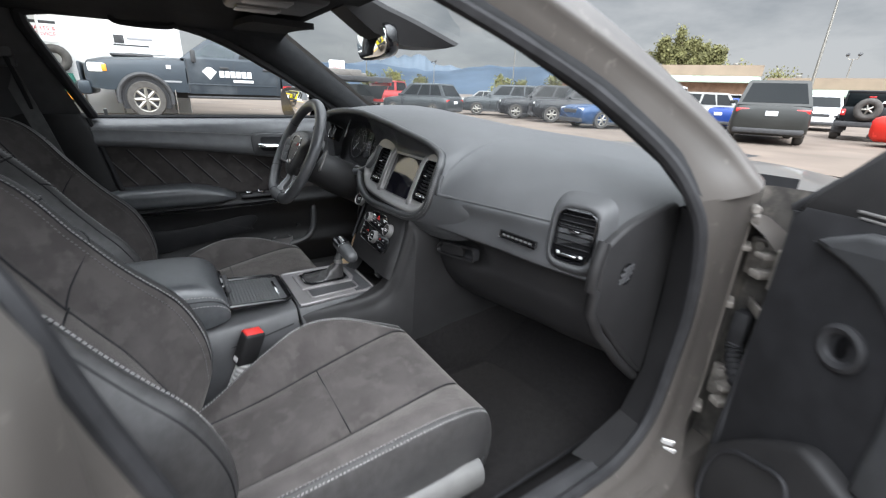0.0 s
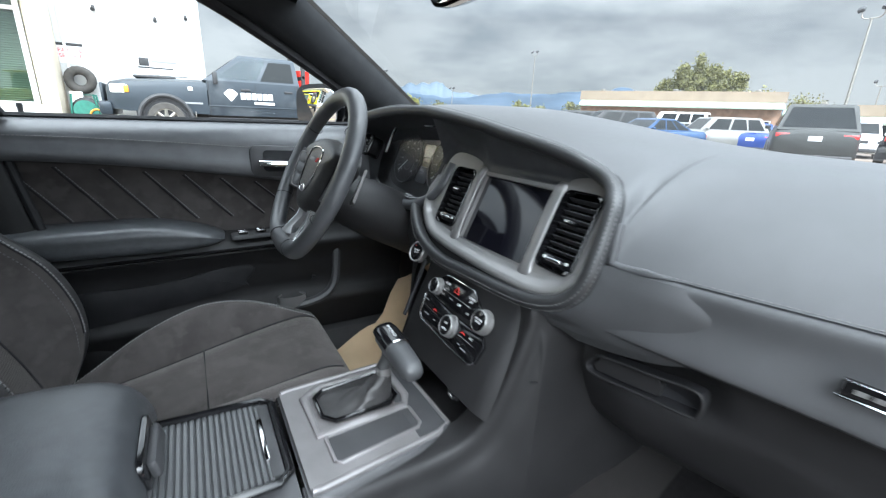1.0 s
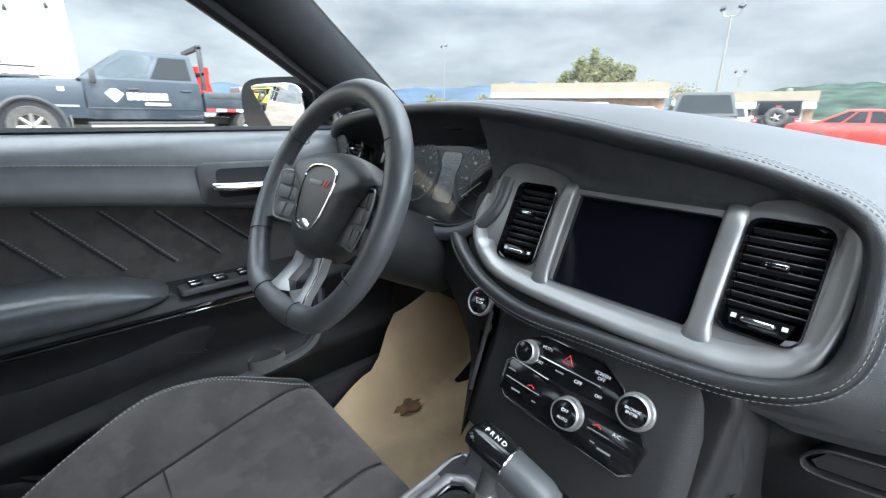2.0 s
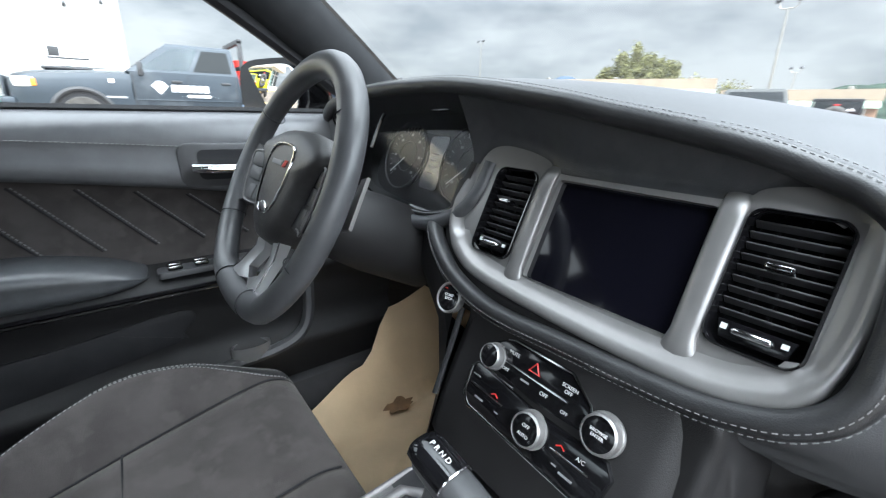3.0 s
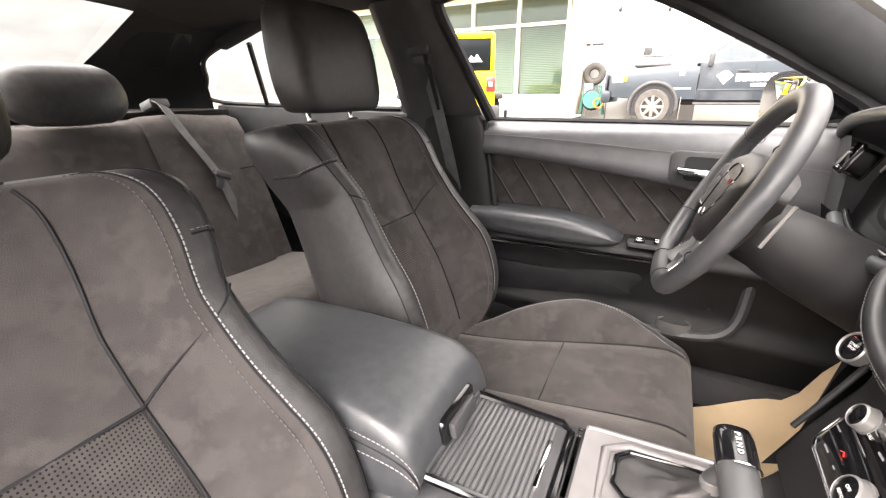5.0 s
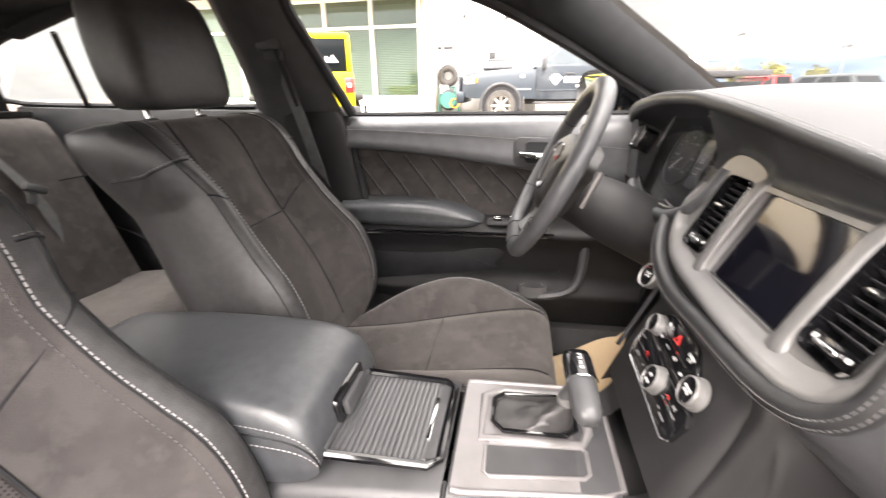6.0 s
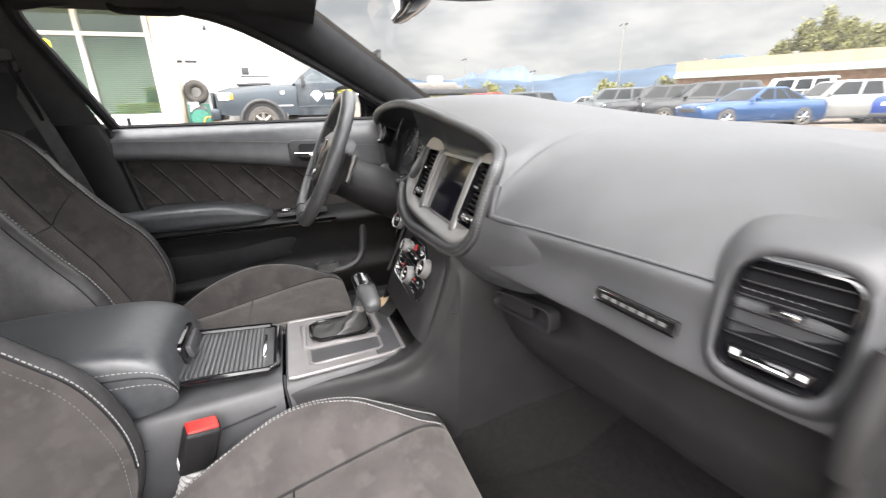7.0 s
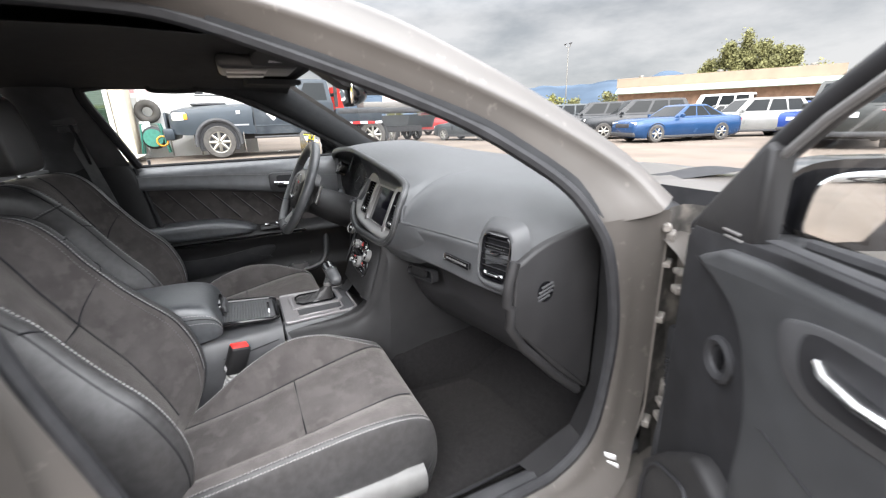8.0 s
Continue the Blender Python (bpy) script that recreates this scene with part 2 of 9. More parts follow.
def tube(path, radius, seg=10, closed=False, flat=1.0, up=None):
    """A round (or flattened) bar along a path; radius may be a list."""
    P = [Vector(p) for p in path]
    n = len(P)
    rings = []
    prev = None
    for i, p in enumerate(P):
        a, b = (P[(i - 1) % n], P[(i + 1) % n]) if closed else (P[max(i - 1, 0)], P[min(i + 1, n - 1)])
        t = (b - a).normalized()
        if up is not None:
            side = t.cross(Vector(up)).normalized()
        elif prev is None:
            side = t.cross(Vector((0, 0, 1)) if abs(t.z) < 0.9 else Vector((1, 0, 0))).normalized()
        else:
            side = (prev - t * prev.dot(t)).normalized()
        prev = side
        other = t.cross(side)
        r = radius[i] if isinstance(radius, (list, tuple)) else radius
        rings.append([p + side * math.cos(2 * math.pi * k / seg) * r + other * math.sin(2 * math.pi * k / seg) * r * flat for k in range(seg)])
    return loft(rings, closed=True, loop=closed)


def rod(a, b, r0, r1=None, seg=16, bevel=0.0):
    a, b = Vector(a), Vector(b)
    r1 = r0 if r1 is None else r1
    d = (b - a).normalized()
    if bevel:
        path = [a, a + d * bevel, b - d * bevel, b]
        return tube(path, [r0 - bevel, r0, r1, r1 - bevel], seg)
    return tube([a, b], [r0, r1], seg)


def merge(*bms):
    out = bmesh.new()
    for b in bms:
        me = bpy.data.meshes.new("join")
        b.to_mesh(me)
        out.from_mesh(me)
        bpy.data.meshes.remove(me)
        b.free()
    return out


def stitches(path, length=0.006, gap=0.0035, r=0.0009, lift=(0, 0, 0)):
    """Short threads along a line."""
    P = [Vector(p) + Vector(lift) for p in path]
    bm = bmesh.new()
    run, on, need = 0.0, True, length
    start = P[0]
    for a, b in zip(P, P[1:]):
        seglen = (b - a).length
        if seglen < 1e-9:
            continue
        d = (b - a) / seglen
        pos = 0.0
        while seglen - pos > need:
            pos += need
            q = a + d * pos
            if on:
                w = (q - start)
                if w.length > 1e-6:
                    side = w.cross(V(0, 0, 1))
                    side = (side.normalized() if side.length > 1e-6 else V(1, 0, 0)) * r
                    up = w.cross(side).normalized() * r
                    ring = [side, up, -side, -up]
                    v0 = [bm.verts.new(start + k) for k in ring]
                    v1 = [bm.verts.new(q + k) for k in ring]
                    for j in range(4):
                        bm.faces.new((v0[j], v0[(j + 1) % 4], v1[(j + 1) % 4], v1[j]))
                    bm.faces.new(v0[::-1])
                    bm.faces.new(v1)
            else:
                start = q
            on = not on
            need = length if on else gap
        need -= seglen - pos
    bmesh.ops.recalc_face_normals(bm, faces=bm.faces)
    return bm


def world_at(ob):
    p = Vector((0, 0, 0))
    while ob is not None:
        p += ob.location
        ob = ob.parent
    return p


def part(name, bm, mat, parent=None, label="", smooth=True, sharp=40):
    """Links a bmesh, given in world places, as one mesh under a thing or a part."""
    if parent is not None:
        bm.transform(Matrix.Translation(-world_at(parent)))
    me = bpy.data.meshes.new(name)
    bm.to_mesh(me)
    bm.free()
    me.materials.append(mat)
    if smooth:
        me.shade_smooth()
        me.set_sharp_from_angle(angle=radians(sharp))
    ob = new(name, me)
    ob.parent = parent
    if label:
        tagged(ob, label)
    return ob


def thing(name, base, label, category, group="", kind=""):
    ob = new(name)
    ob.location = base
    ob.empty_display_size = 0.1
    return tagged(ob, label, category, group, kind)


def clear_pane(ob):
    ob.visible_shadow = False
    return ob


def text(name, words, size, m, mat, parent, depth=0.0006, label=""):
    """Raised letters from the built-in font, lying in the plane of the pose m."""
    cu = bpy.data.curves.new(name, "FONT")
    cu.body, cu.size, cu.extrude, cu.align_x, cu.align_y = words, size, depth, "CENTER", "CENTER"
    tmp = bpy.data.objects.new(name, cu)
    scene.collection.objects.link(tmp)
    bpy.context.view_layer.update()
    me = bpy.data.meshes.new_from_object(tmp.evaluated_get(bpy.context.evaluated_depsgraph_get()))
    bpy.data.objects.remove(tmp)
    bm = bmesh.new()
    bm.from_mesh(me)
    bpy.data.meshes.remove(me)
    bm.transform(m)
    return part(name, bm, mat, parent, label, smooth=False)


# ---- the car's shell ----
def rrect_at(hw, hh, r):
    """A rounded rectangle round the origin."""
    return [(sx * (hw - r) + r * math.cos(radians(q + 22.5 * k)), sy * (hh - r) + r * math.sin(radians(q + 22.5 * k))) for sx, sy, q in ((1, 1, 0), (-1, 1, 90), (-1, -1, 180), (1, -1, 270)) for k in range(5)]



def side(s, p):
    """A place on the driver's side, or mirrored to the passenger's."""
    return V(p[0] * s, p[1], p[2])


car = thing("sedan_car", (0, 0.2, 0.0), "warm grey four-door sedan standing with its passenger door open", "car")

WS_BASE = [(x, 1.40 - 0.52 * x * x, 1.075 - 0.06 * x * x) for x in (-0.80, -0.6, -0.4, -0.2, 0, 0.2, 0.4, 0.6, 0.80)]
WS_TOP = [(x, 0.50 - 0.16 * x * x, 1.432 - 0.09 * x * x) for x in (-0.595, -0.45, -0.3, -0.15, 0, 0.15, 0.3, 0.45, 0.595)]
rings = []
for i in range(9):
    t = i / 8
    rings.append([V(*b).lerp(V(*c), t) + V(0, 0.05, 0.035) * (math.sin(math.pi * t) * (1 - (b[0] / 0.8) ** 4)) for b, c in zip(WS_BASE, WS_TOP)])
clear_pane(part("windshield", loft(rings), GLASS, car, "clear curved windshield"))

# headliner and roof skin
ROOF_Y = (0.47, 0.35, 0.1, -0.2, -0.5, -0.8, -1.05)
rings, rings2 = [], []
for y in ROOF_Y:
    drop = 0.0 if y > -0.4 else 0.02 * ((y + 0.4) / 0.65) ** 2
    front = 0.022 * max(0, (y - 0.1) / 0.37) ** 2
    rings.append([V(x, y, 1.425 - front - drop - 0.045 * (abs(x) / 0.6) ** 2.5) for x in np.linspace(-0.6, 0.6, 17)])
    rings2.append([V(x, y, 1.47 - front - drop - 0.05 * (abs(x) / 0.6) ** 3) for x in np.linspace(-0.6, 0.6, 17)])
part("headliner", loft(rings), HEADLINER, car, "black cloth headliner")
part("roof_skin", loft(rings2), PAINT, car, "warm grey painted roof")
part("windshield_header_trim", tube([V(x, y - 0.02, z - 0.012) for x, y, z in WS_TOP], 0.03, 10, flat=0.6), HEADLINER, car)

# pillars: driver's A-pillar as a bulged bar between door glass and windshield
PILLAR = [((-0.79, 0.86, 1.04), (-0.775, 1.04, 1.04)), ((-0.757, 0.765, 1.095), (-0.745, 0.945, 1.10)), ((-0.727, 0.668, 1.155), (-0.716, 0.855, 1.145)),
          ((-0.692, 0.55, 1.215), (-0.677, 0.74, 1.22)), ((-0.658, 0.452, 1.273), (-0.643, 0.636, 1.285)), ((-0.620, 0.325, 1.338), (-0.607, 0.53, 1.352)), ((-0.594, 0.165, 1.382), (-0.578, 0.44, 1.41))]


def pillar_ring(a, b, s, inner, outer):
    a, b = side(s, a), side(s, b)
    w = V(s * 0.86, 0, -0.35)
    c = (a + b) / 2
    return [a, a.lerp(c, 0.35) + w * inner * 0.8, c + w * inner, b.lerp(c, 0.35) + w * inner * 0.8, b, b.lerp(c, 0.3) - w * outer, c - w * outer * 1.1, a.lerp(c, 0.3) - w * outer]


part("a_pillar_trim", loft([pillar_ring(a, b, 1, 0.028, 0.03) for a, b in PILLAR], closed=True), HEADLINER, car, "black cloth A-pillar trim", sharp=60)

# driver's window surround: roof rail, door frame and B-pillar
part("roof_rail", tube([V(-0.585, 0.22, 1.40), V(-0.578, 0.0, 1.413), V(-0.576, -0.4, 1.412), V(-0.58, -0.8, 1.39), V(-0.62, -1.1, 1.33)], 0.03, 10, flat=0.7), HEADLINER, car)
frame_line = spline([(-0.748, -0.135, 1.09), (-0.665, -0.19, 1.245), (-0.598, -0.228, 1.362), (-0.586, -0.195, 1.388), (-0.579, -0.012, 1.40), (-0.598, 0.22, 1.370), (-0.651, 0.432, 1.278), (-0.724, 0.655, 1.16), (-0.757, 0.765, 1.088)], 6)
part("door_window_frame", tube(frame_line, 0.016, 8), RUBBER, car, "black rubber-edged door window frame")


def b_pillar(s):
    a = [((-0.80, -0.10, 0.55), (-0.80, -0.44, 0.55)), ((-0.79, -0.125, 0.9), (-0.79, -0.45, 0.9)), ((-0.748, -0.16, 1.09), (-0.745, -0.44, 1.10)), ((-0.67, -0.205, 1.25), (-0.66, -0.43, 1.25)), ((-0.60, -0.24, 1.365), (-0.59, -0.44, 1.38)), ((-0.575, -0.22, 1.42), (-0.57, -0.46, 1.42))]
    return loft([pillar_ring(p, q, s, 0.03, 0.02) for p, q in a], closed=True)


part("b_pillar_trim", b_pillar(1), PLASTIC, car, "black plastic B-pillar trim", sharp=60)
part("b_pillar_trim", b_pillar(-1), PLASTIC, car, "black plastic B-pillar trim", sharp=60)

foot = []
for yf, z in ((-0.165, 1.10), (-0.150, 1.06), (-0.128, 0.95), (-0.105, 0.82), (-0.085, 0.71), (-0.065, 0.61), (-0.005, 0.50), (0.07, 0.44)):
    foot.append(spline([V(-0.775, yf + 0.006, z), V(-0.722, yf, z), V(-0.708, yf - 0.012, z), V(-0.702, yf - 0.045, z), V(-0.706, yf - 0.11, z), V(-0.735, yf - 0.22, z), V(-0.78, yf - 0.30, z)], 3))
part("b_pillar_foot", loft(list(zip(*[spline(c, 3) for c in zip(*foot)]))), CHEEK, car, "black lower B-pillar trim", sharp=60)
part("b_pillar_seal", tube(spline([(-0.742, -0.150, 1.085), (-0.722, -0.122, 0.95), (-0.716, -0.098, 0.82), (-0.714, -0.058, 0.61), (-0.714, 0.002, 0.50), (-0.72, 0.08, 0.44)], 5), 0.009, 8), RUBBER, car, "black rubber door seal")

# rear door inner panels, C-pillars, parcel shelf and rear wall
for s in (1, -1):
    prof = [(-0.77, 0.40), (-0.75, 0.62), (-0.735, 0.80), (-0.715, 0.86), (-0.735, 0.93), (-0.725, 1.04), (-0.735, 1.10), (-0.77, 1.115)]
    rear = [[side(s, (x, y, z + 0.02 * (-0.4 - y))) for x, z in prof] for y in np.linspace(-0.42, -1.35, 8)]
    part("rear_door_panel", loft(rear), PLASTIC, car, "black rear door panel")
    cp = [[side(s, p) for p in row] for row in (
        [(-0.75, -1.40, 1.04), (-0.742, -1.39, 1.13), (-0.69, -1.335, 1.235), (-0.645, -1.255, 1.295), (-0.598, -0.90, 1.372)],
        [(-0.72, -1.53, 1.04), (-0.70, -1.50, 1.135), (-0.63, -1.42, 1.245), (-0.57, -1.30, 1.32), (-0.54, -0.98, 1.395)],
        [(-0.52, -1.72, 1.04), (-0.50, -1.66, 1.125), (-0.43, -1.45, 1.24), (-0.41, -1.28, 1.325), (-0.41, -1.03, 1.402)],
        [(-0.34, -1.85, 1.04), (-0.33, -1.79, 1.115), (-0.315, -1.47, 1.235), (-0.32, -1.25, 1.315), (-0.323, -1.04, 1.395)])]
    part("c_pillar_trim", loft([spline(r, 5) for r in cp]), HEADLINER, car, "black cloth C-pillar trim", sharp=80)
part("roof_end", loft([[V(x, -1.03, 1.412 - 0.05 * (abs(x) / 0.6) ** 2) for x in np.linspace(-0.6, 0.6, 9)], [V(x, -1.10, 1.408 - 0.05 * (abs(x) / 0.6) ** 2) for x in np.linspace(-0.6, 0.6, 9)]]), HEADLINER, car)
part("parcel_shelf", box((0, -1.52, 1.10), (1.36, 0.62, 0.02), 0.005), CARPET, car, "black carpeted parcel shelf")
clear_pane(part("rear_window", loft([[V(x, -1.09 - 0.02 * x * x, 1.410 - 0.09 * x * x) for x in np.linspace(-0.56, 0.56, 9)], [V(x, -1.82 + 0.1 * x * x, 1.11) for x in np.linspace(-0.66, 0.66, 9)]]), REARGLASS, car, "tinted rear window"))
clear_pane(part("rear_door_glass", loft([[V(-0.752, -0.44, 1.10), V(-0.585, -0.44, 1.40)], [V(-0.745, -1.40, 1.13), V(-0.60, -1.02, 1.365)]]), REARGLASS, car))
part("rear_glass_divider", tube([V(-0.748, -1.07, 1.12), V(-0.625, -0.975, 1.325)], 0.009, 6), RUBBER, car)
part("rear_window_seal", tube(spline([(-0.75, -0.45, 1.115), (-0.748, -0.9, 1.12), (-0.742, -1.38, 1.14), (-0.69, -1.325, 1.225), (-0.645, -1.245, 1.293), (-0.612, -1.0, 1.348), (-0.597, -0.8, 1.373), (-0.585, -0.5, 1.395)], 5), 0.009, 6), RUBBER, car)

# floor pan, tunnel, firewall, sills
floor_rings = []
for y in np.linspace(-1.3, 1.35, 12):
    z = 0.33 if y < 0.95 else 0.33 + (y - 0.95) * 0.75
    floor_rings.append([V(x, y, z + (0.09 * math.exp(-(x / 0.16) ** 2))) for x in np.linspace(-0.76, 0.76, 25)])
part("floor_carpet", loft(floor_rings), CARPET, car, "black carpeted car floor")
part("firewall", loft([[V(x, 1.20, 0.40), V(x, 1.34, 0.72), V(x, 1.34, 1.04)] for x in np.linspace(-0.78, 0.78, 5)]), DULL, car)
part("firewall_carpet", loft([[V(x, 0.93 + 0.02 * math.sin(7 * x), 0.335), V(x, 1.08, 0.40), V(x, 1.2, 0.58), V(x, 1.2, 0.70)] for x in np.linspace(-0.76, 0.76, 9)]), CARPET, car)
part("rear_bulkhead", box((0, -1.30, 0.68), (1.62, 0.03, 0.84)), DULL, car)
for s in (-1, 1):
    sill = [[(0.70, 0.34), (0.725, 0.42), (0.75, 0.435), (0.785, 0.435), (0.80, 0.42), (0.80, 0.30)]]
    part("sill_trim", loft([[V(s * x, y, z) for x, z in sill[0]] for y in np.linspace(-1.2, 1.1, 6)]), PLASTIC, car, "black plastic door sill trim")
    part("outer_sill", loft([[V(s * x, y, z) for x, z in ((0.80, 0.41), (0.845, 0.405), (0.875, 0.37), (0.90, 0.30), (0.91, 0.20), (0.86, 0.18))] for y in np.linspace(-1.2, 1.1, 6)]), PAINT, car, "warm grey painted sill")
    part("underbody", box((s * 0.4, 0.1, 0.24), (0.9, 2.6, 0.10), 0.02), DULL, car)

# passenger side: jamb, A-pillar, seal and body
SEAL = [(0.566, -0.35, 1.415), (0.566, -0.1, 1.42), (0.571, 0.074, 1.416), (0.578, 0.186, 1.404), (0.605, 0.336, 1.355), (0.642, 0.511, 1.288), (0.679, 0.66, 1.22), (0.735, 0.81, 1.117), (0.775, 0.872, 1.03), (0.79, 0.902, 0.95), (0.79, 0.93, 0.80), (0.785, 0.925, 0.65), (0.785, 0.89, 0.52), (0.785, 0.80, 0.452), (0.785, 0.68, 0.437), (0.785, 0.3, 0.432), (0.79, 0.14, 0.445), (0.793, 0.075, 0.53), (0.793, 0.022, 0.78), (0.785, -0.024, 0.95), (0.768, -0.058, 1.07), (0.73, -0.105, 1.15), (0.66, -0.17, 1.28), (0.60, -0.24, 1.39)]
seal = spline(SEAL, 6)
part("door_seal", tube(seal, 0.013, 8), RUBBER, car, "black rubber door seal")
BSIDE = [(0.793, 0.10, 0.47), (0.793, 0.075, 0.53), (0.793, 0.022, 0.78), (0.785, -0.024, 0.95), (0.768, -0.058, 1.07), (0.73, -0.105, 1.15), (0.66, -0.17, 1.28)]
line = spline([V(*p) for p in BSIDE], 5)
part("b_pillar_inner", loft([[p + V(-0.010, -0.004, 0), p + V(-0.018, -0.012, 0), p + V(-0.030, -0.06, 0), p + V(-0.025, -0.16, 0), p + V(-0.01, -0.25, 0)] for p in line]), CHEEK, car, "black B-pillar side trim", sharp=60)
part("b_pillar_jamb", loft([[p + V(0.004, 0.004, 0), p + V(0.022, -0.014, 0), p + V(0.030, -0.040, 0), p + V(0.045, -0.050, 0), p + V(0.085, -0.060 - max(0, p.y), 0)] for p in line]), PAINT, car, "warm grey painted B-pillar jamb", sharp=60)
# inner black pillar trim from windshield edge to the seal
INNER = [((0.585, 0.42, 1.405), (0.59, 0.22, 1.39)), ((0.60, 0.50, 1.365), (0.61, 0.336, 1.35)), ((0.645, 0.63, 1.28), (0.645, 0.511, 1.283)), ((0.69, 0.76, 1.195), (0.682, 0.66, 1.215)), ((0.735, 0.90, 1.10), (0.735, 0.81, 1.112)), ((0.76, 1.0, 1.04), (0.77, 0.872, 1.03))]
rings = []
for w, q in INNER:
    w, q = V(*w), V(*q)
    rings.append([w, w.lerp(q, 0.3) + V(-0.022, -0.004, -0.012), w.lerp(q, 0.7) + V(-0.02, -0.004, -0.012), q + V(-0.004, 0.0, -0.004), q + V(0.012, 0.015, 0.01), w + V(0.02, 0.03, 0.012)])
part("a_pillar_trim", loft(rings, closed=True), HEADLINER, car, "black cloth A-pillar trim", sharp=60)
# painted pillar: from the seal out to the windshield's edge
JAMB = [((0.566, -0.35, 1.415), (0.60, -0.35, 1.435), (0.565, -0.35, 1.468)), ((0.571, 0.074, 1.416), (0.60, 0.10, 1.437), (0.56, 0.12, 1.468)), ((0.578, 0.186, 1.404), (0.607, 0.25, 1.425), (0.56, 0.30, 1.462)), ((0.605, 0.336, 1.355), (0.632, 0.43, 1.375), (0.575, 0.49, 1.428)), ((0.642, 0.511, 1.288), (0.668, 0.62, 1.30), (0.612, 0.68, 1.345)),
        ((0.679, 0.66, 1.22), (0.708, 0.78, 1.222), (0.655, 0.84, 1.255)), ((0.735, 0.81, 1.117), (0.762, 0.93, 1.125), (0.715, 0.985, 1.15)), ((0.775, 0.872, 1.03), (0.812, 0.985, 1.052), (0.772, 1.075, 1.055))]
rings = []
for a, b, c in JAMB:
    a, b, c = V(*a), V(*b), V(*c)
    rings.append([a + V(0, 0, -0.004), a.lerp(b, 0.45) + V(0.006, -0.01, -0.006), b + V(0.012, -0.008, -0.006), b + V(0.02, 0.012, 0.008), b.lerp(c, 0.5) + V(0.018, 0.012, 0.018), c + V(0.004, 0.004, 0.006), c + V(-0.02, 0.01, -0.012)])
rings = [[p for p in spline(r, 3)] for r in rings]
part("windshield_moulding", tube(spline([V(*c) + V(-0.012, 0.010, 0.0) for a, b, c in JAMB], 4), 0.007, 8), RUBBER, car, "black windshield edge moulding")
part("a_pillar_skin", loft(list(zip(*[spline(c, 4) for c in zip(*rings)]))), PAINT, car, "warm grey painted A-pillar and roof rail", sharp=60)
LOWER = [((0.775, 0.872, 1.03), (0.806, 0.955, 1.045), (0.818, 1.030, 1.05)), ((0.79, 0.902, 0.95), (0.806, 0.962, 0.955), (0.815, 1.034, 0.955)), ((0.79, 0.93, 0.80), (0.804, 0.975, 0.80), (0.812, 1.034, 0.80)), ((0.785, 0.925, 0.65), (0.802, 0.972, 0.64), (0.812, 1.030, 0.64)), ((0.785, 0.89, 0.52), (0.806, 0.945, 0.50), (0.820, 1.005, 0.49)), ((0.785, 0.80, 0.452), (0.82, 0.86, 0.428), (0.86, 0.92, 0.40)), ((0.785, 0.68, 0.437), (0.82, 0.70, 0.415), (0.87, 0.74, 0.385)), ((0.785, 0.3, 0.432), (0.82, 0.30, 0.41), (0.87, 0.30, 0.38))]
rings = [spline([V(*a), V(*a).lerp(V(*b), 0.6) + V(0.004, -0.01, 0.0), V(*b), V(*b).lerp(V(*c), 0.5) + V(0.0, -0.004, 0), V(*c)], 3) for a, b, c in LOWER]
jamb = part("door_jamb", loft(list(zip(*[spline(c, 5) for c in zip(*rings)]))), PAINT, car, "warm grey painted door jamb", sharp=60)
# hinge face, bolts and check strap
part("hinge_pillar", loft([[V(0.813, 1.033, z), V(0.806, 1.043, z), V(0.800, 1.09 + 0.006 * math.sin(20 * z), z), V(0.812, 1.108, z), V(0.87, 1.115, z), V(0.95, 1.12, z)] for z in np.linspace(1.05, 0.34, 15)]), DUSTYDARK, car, "dusty inner hinge pillar", sharp=40)
part("pillar_flange", tube([V(0.814, 1.034 - 0.4 * max(0, 0.55 - z), z) for z in np.linspace(1.045, 0.48, 14)], 0.0035, 6), PAINT, car, "folded sheet edge")
for z, dz in ((0.99, 0.02), (0.93, 0.012), (0.80, 0.016), (0.52, 0.02)):
    part("weld_tab", box((0.816, 1.045, z), (0.016, 0.03, dz), 0.003, Euler((0.2, 0, 0.5)).to_matrix()), RAWMETAL, car)
for z in (0.90, 0.58):
    part("hinge", merge(box((0.835, 1.098, z), (0.06, 0.018, 0.085), 0.006), box((0.868, 1.066, z - 0.018), (0.03, 0.085, 0.018), 0.005, Euler((0, 0, -0.5)).to_matrix()), box((0.868, 1.066, z + 0.022), (0.03, 0.085, 0.014), 0.005, Euler((0, 0, -0.5)).to_matrix()), rod((0.886, 1.03, z - 0.04), (0.886, 1.03, z + 0.045), 0.010, seg=12, bevel=0.003), rod((0.828, 1.078, z + 0.028), (0.828, 1.098, z + 0.028), 0.012, seg=6, bevel=0.002), rod((0.838, 1.078, z - 0.028), (0.838, 1.098, z - 0.028), 0.010, seg=6, bevel=0.002)), RAWMETAL, car, "dusty grey steel door hinge", sharp=30)
part("wiring_boot", merge(box((0.838, 1.086, 0.735), (0.036, 0.04, 0.085), 0.010), tube([V(0.838 + 0.045 * t * t, 1.083 - 0.05 * t * t, 0.70 - 0.07 * t) for t in np.linspace(0, 1, 17)], [0.016 + 0.004 * (i % 2) for i in range(17)], 12)), RUBBER, car, "black ribbed rubber wiring boot")
part("check_strap", box((0.868, 1.05, 0.80), (0.10, 0.008, 0.024), 0.003, Euler((0, 0, -0.9)).to_matrix()), RAWMETAL, car)
part("body_edge_bolt", rod((0.812, 1.032, 1.012), (0.826, 1.016, 1.012), 0.010, seg=8, bevel=0.003), RAWMETAL, car)
